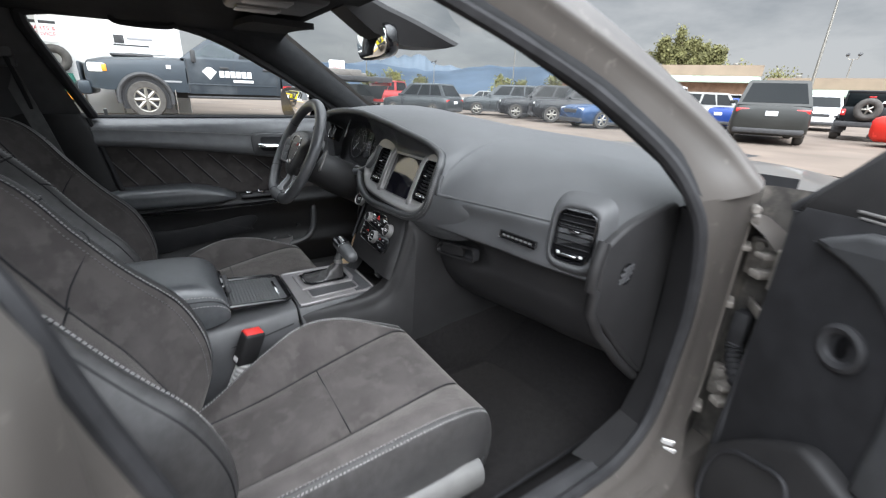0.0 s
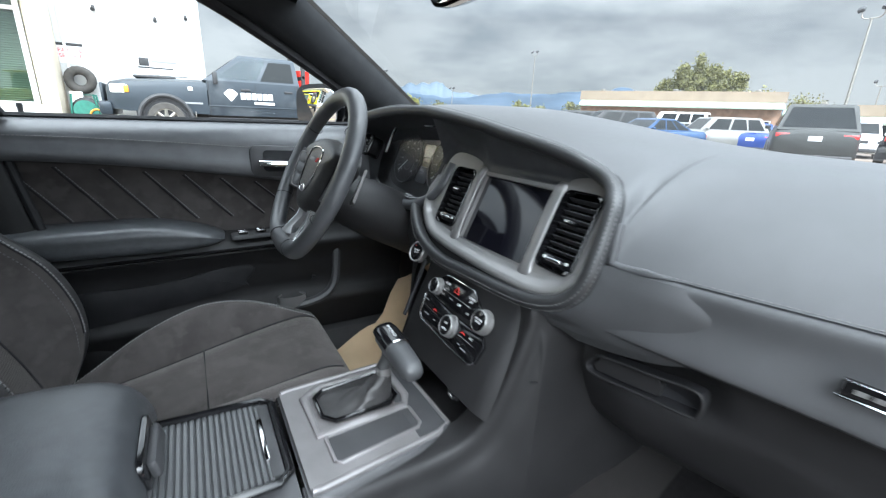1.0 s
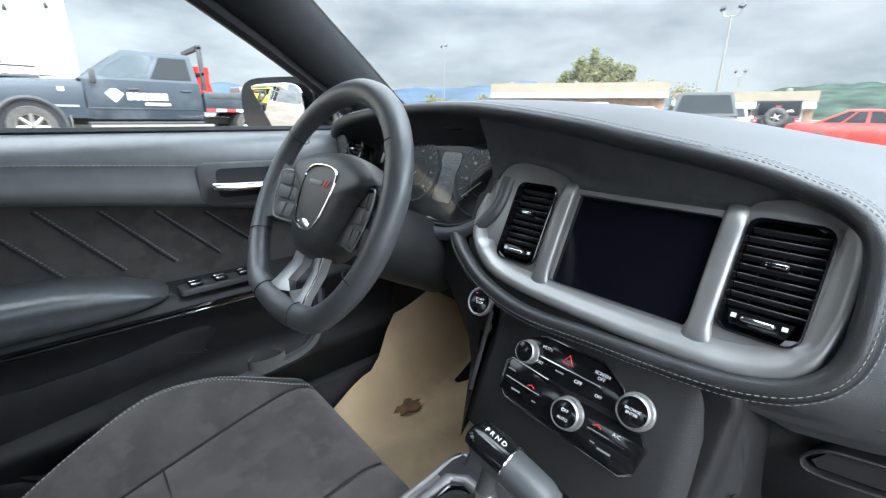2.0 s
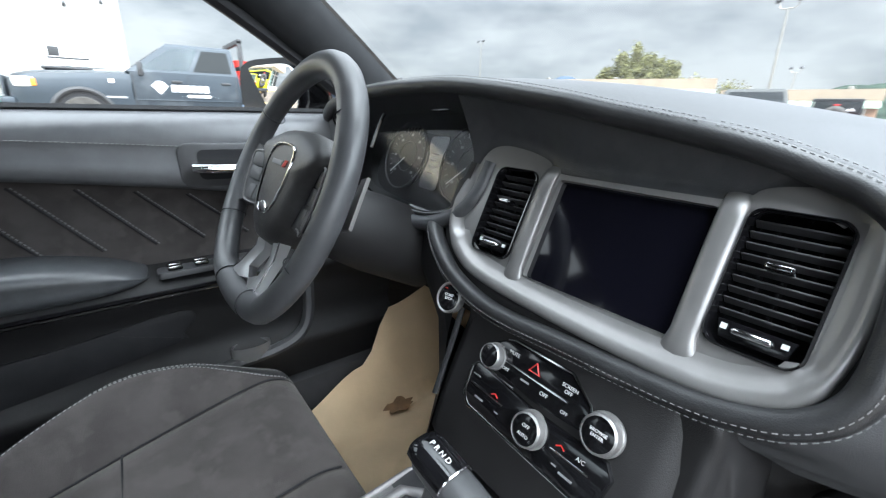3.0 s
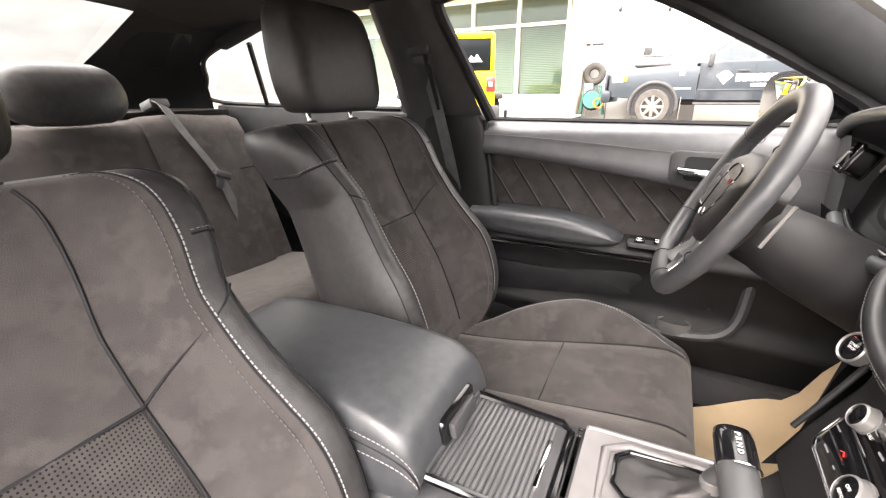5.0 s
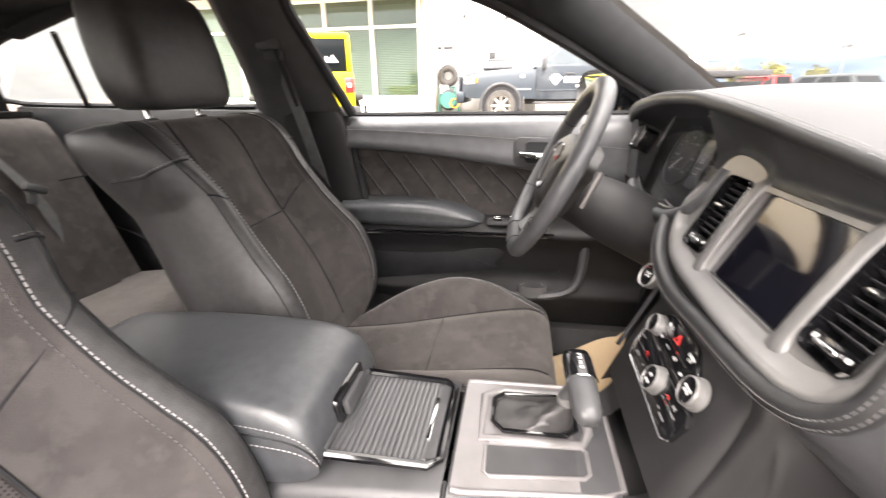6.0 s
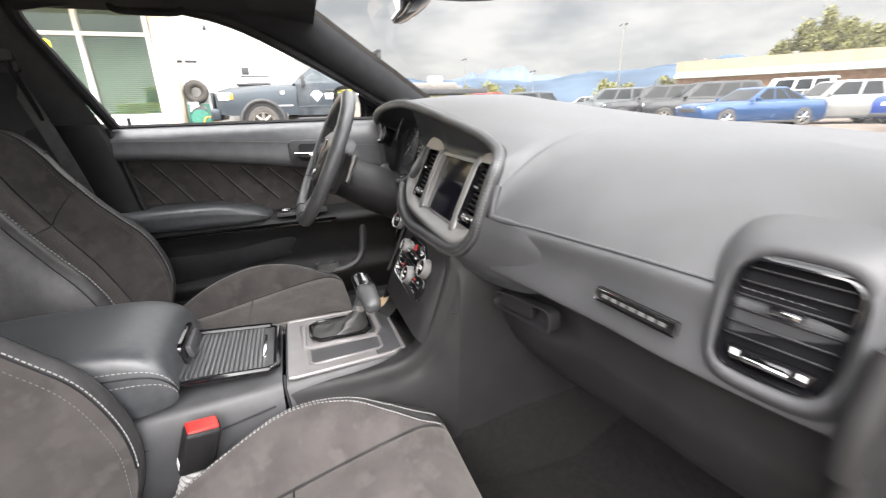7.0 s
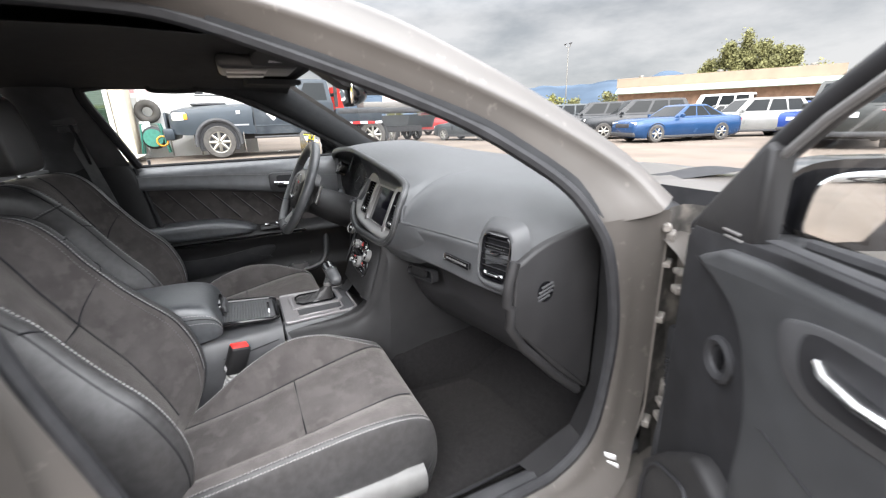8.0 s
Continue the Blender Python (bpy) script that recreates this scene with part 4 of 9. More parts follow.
for i, p in enumerate(roll):
    a, b = roll[max(0, i - 1)], roll[min(len(roll) - 1, i + 1)]
    t = (b - a).normalized()
    o = t.cross(FN).normalized()
    if o.dot(p - centre) < 0:
        o = -o
    outer1.append(p + (o * 0.45 + FN * 0.89).normalized() * 0.0136)
    outer2.append(p + (o * 0.88 + FN * 0.48).normalized() * 0.0136)
    band_edge.append((p, o))
k0 = 8 * 8
part("band_stitching", stitches(outer1[k0:], 0.0036, 0.0026, 0.00045), MIDSTITCH, dash, "pale grey stitching")
part("band_stitching", stitches(outer2[k0:], 0.0036, 0.0026, 0.00045), MIDSTITCH, dash, "pale grey stitching")
part("brow_stitching", stitches(outer1[:k0], 0.0036, 0.0022, 0.0005), MIDSTITCH, dash)
part("brow_stitching", stitches(outer2[:k0], 0.0036, 0.0022, 0.0005), MIDSTITCH, dash)

# leather face from the brow's edge down to the bezel
BEZEL_TOP = [(-0.240, 0.035), (-0.215, 0.076), (-0.15, 0.075), (-0.110, 0.066), (-0.088, 0.052), (0.0, 0.050), (0.100, 0.052), (0.122, 0.066), (0.16, 0.075), (0.188, 0.070), (0.204, 0.040), (0.209, 0.0)]


def even(line, n):
    """The line resampled to n even steps."""
    run = [0.0]
    for a, b in zip(line, line[1:]):
        run.append(run[-1] + (b - a).length)
    want = np.linspace(0, run[-1], n)
    return [V(*(float(np.interp(w, run, [p[k] for p in line])) for k in range(3))) for w in want]


low_line = even(spline([F(u, v, 0.001) for u, v in BEZEL_TOP], 6), 60)
top_line = even([p for p in roll[4 * 8 + 3:16 * 8 - 4]], 60)
rows = []
for a, b in zip(top_line, low_line):
    sag = V(0, 0.012, -0.004) * min(1.0, (a - b).length / 0.06)
    rows.append(spline([a + V(0, 0.004, -0.006), a.lerp(b, 0.35) + sag * 0.8, a.lerp(b, 0.7) + sag, b + V(0, 0.002, 0), b + V(0, 0.012, -0.010)], 4))
part("brow_face", loft(rows), WRAP, dash, "black leather face under the brow", sharp=80)

# padded shoulder running from the band out to the passenger side
SHOULDER = [((0.2225, 0.638, 0.953), (0.335, 0.667, 0.9495)), ((0.222, 0.632, 0.935), (0.35, 0.667, 0.925)), ((0.217, 0.626, 0.914), (0.35, 0.668, 0.900)), ((0.203, 0.619, 0.896), (0.33, 0.667, 0.868)), ((0.175, 0.613, 0.881), (0.29, 0.662, 0.846)), ((0.15, 0.611, 0.875), (0.23, 0.650, 0.836)), ((0.12, 0.609, 0.870), (0.18, 0.635, 0.835))]
rows = []
for k, (a, b) in enumerate(SHOULDER):
    a, b = V(*a), V(*b)
    sink = 0.0055 * min(1.0, max(0.0, (k - 1) / 2))
    d = b - a
    out_ = V(d.x, 0, d.z).normalized()
    rows.append([a + out_ * 0.008, a + out_ * 0.022 + V(0, 0.003, 0), a + d * 0.5 + V(0, sink * 0.7 - 0.005, 0), a + d * 0.8 + V(0, sink - 0.004, 0), b + V(0, sink + 0.001, 0), b + out_ * 0.02 + V(0, sink + 0.014, 0)])
rows = list(zip(*[spline(c, 5) for c in zip(*[spline(r, 4) for r in rows])]))
part("dash_shoulder", loft(rows), PAD, dash, "black soft-touch shoulder beside the screen", sharp=80)

# under-brow shell and recessed back
shell = []
for p in spline([V(*q) for q in ROLL[:-3]], 4):
    shell.append([p, p + V(0, 0.03, -0.014), p + V(-0.01 * math.copysign(1, p.x + 0.2), 0.075, -0.035), p + V(-0.02 * math.copysign(1, p.x + 0.2), 0.10, -0.075)])
part("brow_lining", loft(shell), WRAP, dash, "black underside of the brow", sharp=80)
part("pod_back", loft([[V(x, 0.755, z), V(x, 0.735, 0.98), V(x, 0.70, 0.86)] for x, z in ((-0.76, 1.03), (-0.6, 1.09), (-0.4, 1.10), (-0.2, 1.095), (0.0, 1.08), (0.1, 1.06), (0.2, 1.02), (0.225, 0.99))]), PAD, dash)


def rrect(u0, v0, u1, v1, r, n=5):
    pts = []
    for cx, cy, s in ((u1 - r, v1 - r, 0), (u0 + r, v1 - r, 90), (u0 + r, v0 + r, 180), (u1 - r, v0 + r, 270)):
        for k in range(n + 1):
            g = radians(s + 90 * k / n)
            pts.append((cx + r * math.cos(g), cy + r * math.sin(g)))
    return pts


def holed(outline, holes, w_of, mat, name, parent, label):
    """A flat plate with holes, filled between its outlines."""
    bm = bmesh.new()
    loops = []
    for pts in [outline] + holes:
        vs = [bm.verts.new((u, v, 0)) for u, v in pts]
        es = [bm.edges.new((vs[i], vs[(i + 1) % len(vs)])) for i in range(len(vs))]
        loops += es
    bmesh.ops.triangle_fill(bm, use_beauty=True, edges=loops)
    bmesh.ops.subdivide_edges(bm, edges=[e for e in bm.edges if e.calc_length() > 0.03 and not e.is_boundary], cuts=2)
    for v in bm.verts:
        v.co = F(v.co.x, v.co.y, w_of(v.co.x, v.co.y))
    bmesh.ops.recalc_face_normals(bm, faces=bm.faces)
    if sum((f.normal.dot(FN) for f in bm.faces)) < 0:
        bmesh.ops.reverse_faces(bm, faces=bm.faces[:])
    return part(name, bm, mat, parent, label, sharp=70)


VENT_L = rrect(-0.186, -0.070, -0.114, 0.052, 0.022)
VENT_R = rrect(0.114, -0.070, 0.186, 0.052, 0.022)
SCR = rrect(-0.083, -0.078, 0.092, 0.046, 0.004, 2)
out = [(0.204, 0.035), (0.196, 0.060), (0.176, 0.074), (0.15, 0.074), (0.120, 0.068), (0.104, 0.055), (0.06, 0.053), (-0.05, 0.053), (-0.092, 0.055), (-0.110, 0.068), (-0.15, 0.078), (-0.20, 0.080), (-0.226, 0.06), (-0.236, 0.0), (-0.232, -0.045), (-0.198, -0.080), (-0.14, -0.100), (0.0, -0.108), (0.12, -0.107), (0.169, -0.097), (0.194, -0.076), (0.205, -0.03)]
out = [(p.x, p.y) for p in spline([(u, v, 0) for u, v in out], 4, True)]
bezel = holed(out, [VENT_L, SCR, VENT_R], lambda u, v: 0.0025, SATIN, "stack_bezel", dash, "satin dark silver bezel round screen and vents")
for pts in (SCR, VENT_L, VENT_R):
    bmr = loft([[F(u, v, 0.004) for u, v in pts], [F(u, v, -0.012) for u, v in pts]], closed=True, caps=False)
    part("bezel_return", bmr, SATIN, bezel)
for u in (-0.0985, 0.103):
    part("bezel_pillar", tube(spline([F(u, -0.100, -0.010), F(u, -0.090, -0.002), F(u, -0.076, 0.003), F(u, -0.04, 0.005), F(u, 0.035, 0.005), F(u, 0.060, -0.002)], 4), [0.030 - 0.0185 * min(1, k / 9) ** 0.7 for k in range(21)], 12, flat=0.42, up=FN), SATIN, bezel, sharp=80)
rim_path = spline([(-0.238, 0.05, 0), (-0.240, 0.02, 0), (-0.240, -0.015, 0), (-0.233, -0.048, 0), (-0.20, -0.082, 0), (-0.14, -0.102, 0), (0.0, -0.110, 0), (0.12, -0.109, 0), (0.171, -0.099, 0), (0.197, -0.078, 0), (0.208, -0.03, 0), (0.207, 0.03, 0), (0.198, 0.062, 0), (0.178, 0.076, 0)], 6)
rows = []
for i, p in enumerate(rim_path):
    t = (rim_path[min(i + 1, len(rim_path) - 1)] - rim_path[max(i - 1, 0)]).normalized()
    n_in = V(-t.y, t.x, 0)
    wide = 0.7 if p.x < -0.22 or p.x > 0.2 else 1.0
    tall = max(0.2, min(1.0, (0.05 - p.y) / 0.06)) if p.x < 0 else (1.0 if p.y < 0.02 else max(0.35, 1 - (p.y - 0.02) / 0.07))
    rows.append([F(*(p + n_in * d * wide).xy, w * tall) for d, w in ((0.028, 0.0028), (0.022, 0.0045), (0.016, 0.0075), (0.011, 0.0115), (0.006, 0.0145), (0.001, 0.0150), (-0.003, 0.0125), (-0.0045, 0.003))])
gap = []
for i, p in enumerate(rim_path):
    t = (rim_path[min(i + 1, len(rim_path) - 1)] - rim_path[max(i - 1, 0)]).normalized()
    gap.append([F(*(p + V(-t.y, t.x, 0) * d).xy, w) for d, w in ((0.006, 0.006), (-0.006, 0.007), (-0.018 if p.y < 0.02 else -0.007, 0.004))])
part("bezel_gap", loft(gap), CHEEK, bezel, "dark joint between rim and leather band", sharp=80)
part("bezel_rim", loft(rows), SATIN, bezel, "raised satin outer rim", sharp=80)
part("screen", prism(SCR, lambda u, v, w: F(u, v, w - 0.008), 0.004), SCREEN, dash, "switched-off dark touchscreen")
vent(dash, FM @ Matrix.Translation((-0.150, -0.009, 0.0)), 0.034, 0.059, 9)
vent(dash, FM @ Matrix.Translation((0.150, -0.009, 0.0)), 0.034, 0.059, 9)

# lower stack: face, control panel, knobs
stack = []
for v in np.linspace(-0.112, -0.315, 8):
    w = 0.0 if v > -0.25 else 0.1 * (v + 0.25)
    stack.append([F(-0.155, v, w - 0.06), F(-0.148, v, w - 0.006), F(-0.13, v, w + 0.002), F(0.0, v, w + 0.003), F(0.115, v, w + 0.002), F(0.138, v, w - 0.006), F(0.152, v, w - 0.06)])
part("stack_face", loft(stack), CHEEK, dash, "black plastic centre stack", sharp=60)
part("stack_edge_trim", tube([F(-0.158, -0.15, 0.002), F(-0.153, -0.21, 0.002), F(-0.148, -0.27, 0.003)], 0.004, 8), DULL, dash)


def G(u, v, w=0.0):
    """On the lower stack, where the climate panel sits."""
    return F(u - 0.003, v - 0.0145, w)


ctl = thing("climate_control_panel", G(0, -0.19), "gloss-black climate and radio panel with three ribbed knobs and chrome edging", "control panel")
upper = [(-0.083, -0.152), (-0.058, -0.138), (0.03, -0.138), (0.058, -0.156), (0.07, -0.182), (-0.003, -0.186), (-0.085, -0.176)]
lower = [(-0.098, -0.19), (-0.09, -0.182), (0.0, -0.192), (0.09, -0.192), (0.10, -0.205), (0.094, -0.235), (0.082, -0.243), (-0.083, -0.236), (-0.096, -0.226)]
part("upper_panel", prism(upper, lambda u, v, w: G(u, v, w), 0.008, 0.002), GLOSS, ctl, "gloss-black upper button bank")
part("lower_panel", prism(lower, lambda u, v, w: G(u, v, w), 0.008, 0.002), GLOSS, ctl, "gloss-black lower button bank")
part("chrome_edge", tube([G(u, v, 0.008) for u, v in ((-0.06, -0.139), (-0.05, -0.136), (0.03, -0.136), (0.058, -0.155), (0.068, -0.172))], 0.0016, 6), CHROME, ctl)
part("chrome_edge", tube([G(u, v, 0.008) for u, v in lower[:1] + lower[-1:-5:-1]], 0.0014, 6), CHROME, ctl)
part("chrome_edge", tube([G(u, v, 0.008) for u, v in ((-0.098, -0.19), (-0.09, -0.182), (-0.03, -0.186))], 0.0014, 6), CHROME, ctl)
for a, b in (((-0.052, -0.163), (0.035, -0.165)), ((-0.09, -0.208), (-0.035, -0.210)), ((0.035, -0.214), (0.08, -0.214))):
    part("chrome_divider", tube([G(*a, 0.0085), G(*b, 0.0085)], 0.0011, 6), CHROME, ctl)
for u, v, r in ((-0.070, -0.165, 0.0150), (0.008, -0.211, 0.0185), (0.078, -0.171, 0.0188)):
    prof = [(r * 1.10, 0.006), (r * 1.10, 0.009), (r, 0.010), (r * 0.98, 0.019), (r * 0.88, 0.021), (r * 0.86, 0.0195)]
    rows = []
    for i in range(72):
        a = 2 * math.pi * i / 72
        g = 1.0 + (0.018 if i % 2 else 0)
        rows.append([G(u + q * (g if 2 <= j <= 3 else 1) * math.cos(a), v + q * (g if 1 <= j <= 3 else 1) * math.sin(a), w) for j, (q, w) in enumerate(prof)])
    knob = part("knob", loft(rows, loop=True), SATIN, ctl, "ribbed satin silver rotary knob", sharp=30)
    part("knob_face", prism([(r * 0.87 * math.cos(a), r * 0.87 * math.sin(a)) for a in np.linspace(0, 2 * math.pi, 33)[:-1]], lambda p, q, w: G(u + p, v + q, 0.0185 + w), 0.0015, 0.0004), GLOSS, knob)


def label_at(words, u, v, size, mat=WHITEPRINT, w=0.0086, parent=None):
    return text("printed_word", words, size, FM @ Matrix.Translation((u - 0.003, v - 0.0145, w)), mat, parent or ctl, 0.0002)


label_at("MUTE", -0.045, -0.150, 0.006)
label_at("SCREEN\nOFF", 0.032, -0.153, 0.0055)
label_at("SPORT", -0.052, -0.171, 0.005)
label_at("OFF", 0.007, -0.172, 0.006)
label_at("OFF", 0.035, -0.176, 0.005)
label_at("A/C", 0.068, -0.206, 0.006)
label_at("OFF", 0.008, -0.207, 0.0055, w=0.0202)
label_at("AUTO", 0.008, -0.217, 0.005, w=0.0202)
label_at("BROWSE\nENTER", 0.078, -0.171, 0.0045, w=0.0202)
for u, v, w, h in ((-0.02, -0.171, 0.012, 0.006), (-0.085, -0.197, 0.012, 0.005), (-0.07, -0.22, 0.014, 0.006), (0.06, -0.229, 0.016, 0.006), (-0.04, -0.221, 0.006, 0.004), (0.045, -0.226, 0.006, 0.004)):
    part("printed_mark", box(G(u, v, 0.0086), (w, h * 0.35, 0.0004), 0, FM.to_3x3()), GREYPRINT, ctl, smooth=False)
part("hazard_triangle", tube([G(u, v, 0.0088) for u, v in ((-0.020, -0.157), (-0.006, -0.157), (-0.013, -0.146))], 0.0012, 5, True), RED, ctl, "red hazard triangle")
for u, v in ((-0.05, -0.203), (0.045, -0.205)):
    part("red_arrow", tube([G(u - 0.005, v - 0.003, 0.0088), G(u, v, 0.0088), G(u + 0.005, v - 0.003, 0.0088)], 0.0008, 5), RED, ctl)

# starter button left of the stack
sbm = plane(V(-0.171, 0.590, 0.856), (0.94, 0.30, 0), FV)
starter = part("start_button", loft([[sbm @ V(r * math.cos(a), 1.15 * r * math.sin(a), w) for r, w in ((0.0185, -0.01), (0.0185, 0.004), (0.0168, 0.006), (0.0155, 0.004))] for a in np.linspace(0, 2 * math.pi, 33)[:-1]], loop=True), SATIN, dash, "round start button in a silver ring")
part("button_face", prism([(0.0157 * math.cos(a), 0.018 * math.sin(a)) for a in np.linspace(0, 2 * math.pi, 33)[:-1]], lambda u, v, w: sbm @ V(u, v, w + 0.001), 0.003, 0.001), GLOSS, starter)
text("printed_word", "START\nSTOP", 0.0048, sbm @ Matrix.Translation((0.001, 0.001, 0.0045)), WHITEPRINT, starter, 0.0002)
part("button_lamp", box(sbm @ V(-0.006, 0.012, 0.0043), (0.004, 0.0015, 0.0006)), RED, starter)
# darker plastic paints in the shade beside the column
part("column_side_panel", loft([[V(-0.30, 0.64, 0.93), V(-0.22, 0.605, 0.895), V(-0.158, 0.59, 0.86)], [V(-0.30, 0.63, 0.86), V(-0.21, 0.60, 0.83), V(-0.155, 0.575, 0.81)], [V(-0.29, 0.66, 0.78), V(-0.21, 0.62, 0.75), V(-0.15, 0.56, 0.73)], [V(-0.27, 0.75, 0.68), V(-0.20, 0.65, 0.66), V(-0.145, 0.53, 0.66)]]), CHEEK, dash, sharp=80)
# near-black colour paints in the shade below the dash
part("knee_panel", loft([[V(x, 0.66, 0.93), V(x, 0.68, 0.83), V(x, 0.74, 0.74), V(x, 0.90, 0.68), V(x, 1.2, 0.68)] for x in np.linspace(-0.76, -0.26, 8)]), CAVITY, dash, "black knee panel with under-dash shade in its colour")
part("left_end_panel", loft([[V(-0.775, 0.66, 1.07), V(-0.70, 0.672, 1.075)], [V(-0.775, 0.66, 0.98), V(-0.66, 0.672, 1.0)], [V(-0.77, 0.67, 0.85), V(-0.64, 0.67, 0.9)]]), PLASTIC, dash)
vent(dash, plane((-0.655, 0.668, 1.035), (0.98, -0.1, 0), FV), 0.034, 0.03, 5)

# instrument cluster
clu = thing("instrument_cluster", (-0.40, 0.70, 1.0), "instrument cluster with two round gauges behind a clear lens", "gauge cluster")
cm = plane((-0.385, 0.708, 1.015), (1, 0, 0), (0, 0.34, 0.94))
part("cluster_shell", prism([(p.x, p.y) for p in spline([(-0.20, -0.06, 0), (-0.20, 0.05, 0), (-0.15, 0.092, 0), (-0.02, 0.082, 0), (0.02, 0.082, 0), (0.12, 0.09, 0), (0.165, 0.04, 0), (0.15, -0.04, 0), (0.08, -0.085, 0), (-0.08, -0.085, 0)], 5, True)], lambda u, v, w: cm @ V(u, v, w - 0.03), 0.006), DULL, clu)
part("cluster_rim", tube(spline([cm @ V(u, v, 0.012) for u, v in ((-0.20, 0.0), (-0.185, 0.075), (-0.12, 0.098), (-0.03, 0.087), (0.02, 0.085), (0.09, 0.098), (0.155, 0.07), (0.172, 0.0), (0.14, -0.06), (0.07, -0.09), (0.0, -0.09))], 6), 0.004, 8), GLOSS, clu)
for u in (-0.105, 0.085):
    part("gauge_ring", tube([cm @ V(u + 0.066 * math.cos(a), 0.066 * math.sin(a), -0.012) for a in np.linspace(0, 2 * math.pi, 41)[:-1]], 0.0016, 8, True), PLASTIC, clu, "dark gauge ring")
    part("gauge_face", prism([(u + 0.064 * math.cos(a), 0.064 * math.sin(a)) for a in np.linspace(0, 2 * math.pi, 33)[:-1]], lambda p, q, w: cm @ V(p, q, w - 0.022), 0.003), DULL, clu)
    part("gauge_inner_ring", tube([cm @ V(u + 0.030 * math.cos(a), 0.030 * math.sin(a), -0.0185) for a in np.linspace(0, 2 * math.pi, 33)[:-1]], 0.0012, 6, True), PLASTIC, clu)
    for k in range(25):
        a = radians(225 - 11.25 * k)
        long = k % 2 == 0
        part("gauge_tick", box(cm @ V(u + (0.055 if long else 0.057) * math.cos(a), (0.055 if long else 0.057) * math.sin(a), -0.018), (0.009 if long else 0.005, 0.0014 if long else 0.0008, 0.0006), 0, (cm.to_3x3() @ Euler((0, 0, a)).to_matrix())), GREYPRINT, clu, smooth=False)
        if k % 4 == 0:
            part("gauge_numeral", box(cm @ V(u + 0.043 * math.cos(a), 0.043 * math.sin(a), -0.018), (0.007, 0.005, 0.0005), 0, cm.to_3x3()), GREYPRINT, clu, "unreadable gauge numeral", smooth=False)
    part("needle", box(cm @ V(u - 0.02, -0.02, -0.014), (0.05, 0.002, 0.001), 0, cm.to_3x3() @ Euler((0, 0, radians(40))).to_matrix()), WHITEPRINT, clu, smooth=False)
part("centre_display", prism(rrect_at(0.027, 0.050, 0.008), lambda u, v, w: cm @ V(u - 0.010, v - 0.004, w - 0.020), 0.003), SCREEN, clu, "small dark display between the gauges")
for k, (dx, wd) in enumerate(((0.0, 0.022), (-0.002, 0.018), (0.001, 0.024), (-0.003, 0.016))):
    part("display_line", box(cm @ V(-0.010 + dx, 0.012 - 0.012 * k, -0.0165), (wd, 0.0022, 0.0004), 0, cm.to_3x3()), GREYPRINT, clu, "unreadable display line", smooth=False)
lower_lip = spline([cm @ V(u, v, w) for u, v, w in ((0.176, 0.02, 0.010), (0.172, -0.03, 0.016), (0.145, -0.066, 0.022), (0.09, -0.092, 0.028), (0.02, -0.098, 0.032), (-0.08, -0.098, 0.032), (-0.17, -0.08, 0.026))], 6)
part("cluster_lip", tube(lower_lip, 0.006, 10), GLOSS, clu, "gloss-black lower gauge rim", sharp=80)
part("cluster_lip_pad", tube([p + V(0, -0.014, -0.012) for p in lower_lip], 0.012, 10), WRAP, clu, sharp=80)
clear_pane(part("cluster_lens", prism([(p.x, p.y) for p in spline([(-0.19, -0.05, 0), (-0.18, 0.07, 0), (-0.1, 0.09, 0), (0.1, 0.09, 0), (0.16, 0.03, 0), (0.1, -0.08, 0), (-0.1, -0.08, 0)], 4, True)], lambda u, v, w: cm @ V(u, v, w + 0.004), 0.0015), LENS, clu))


# ---- steering wheel ----
WM = plane((-0.372, 0.438, 0.992), (1, 0, 0), (0, 0.44, 0.90))


def S(u, v, w=0.0):
    return WM @ V(u, v, w)


wheel = thing("steering_wheel", (-0.372, 0.438, 0.83), "flat-bottomed black leather steering wheel with silver lower spoke and shield-shaped hub", "steering wheel")
rim_line = []
for i in range(72):
    a = 2 * math.pi * i / 72
    u, v = 0.184 * math.cos(a), 0.180 * math.sin(a)
    if v < -0.150:
        v = -0.150 - (abs(v) - 0.150) * 0.45
    rim_line.append(S(u, v, 0))
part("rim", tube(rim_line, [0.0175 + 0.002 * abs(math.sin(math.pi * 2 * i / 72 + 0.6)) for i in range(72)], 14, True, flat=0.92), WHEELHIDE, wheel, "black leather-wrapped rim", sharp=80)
for deg in (35, 145, 205, 335, 250, 290):
    a = radians(deg)
    c = V(0.178 * math.cos(a), 0.178 * math.sin(a), 0)
    if c.y < -0.150:
        c.y = -0.150 - (abs(c.y) - 0.150) * 0.45
    n = V(math.cos(a), math.sin(a), 0)
    part("rim_seam", tube([S(*(c + n * 0.0195 * math.cos(b) + V(0, 0, 0.0185 * math.sin(b)))) for b in np.linspace(0, 2 * math.pi, 25)[:-1]], 0.0009, 5, True), DULL, wheel)
hub_out = [(-0.118, 0.044), (-0.098, 0.064), (-0.054, 0.078), (0.0, 0.082), (0.054, 0.078), (0.098, 0.064), (0.118, 0.044), (0.086, 0.008), (0.064, -0.048), (0.038, -0.078), (0, -0.086), (-0.038, -0.078), (-0.066, -0.048), (-0.086, 0.008)]
hub_s = [(p.x, p.y) for p in spline([(u, v, 0) for u, v in hub_out], 4, True)]


def D(u, v, w=0.0):
    """On the hub and spokes, which sit deeper than the rim."""
    k = min(1.0, max(0.0, (0.172 - math.hypot(u, v)) / 0.07))
    return S(u + 0.005 * k, v + 0.004 * k, w - 0.024 * k)


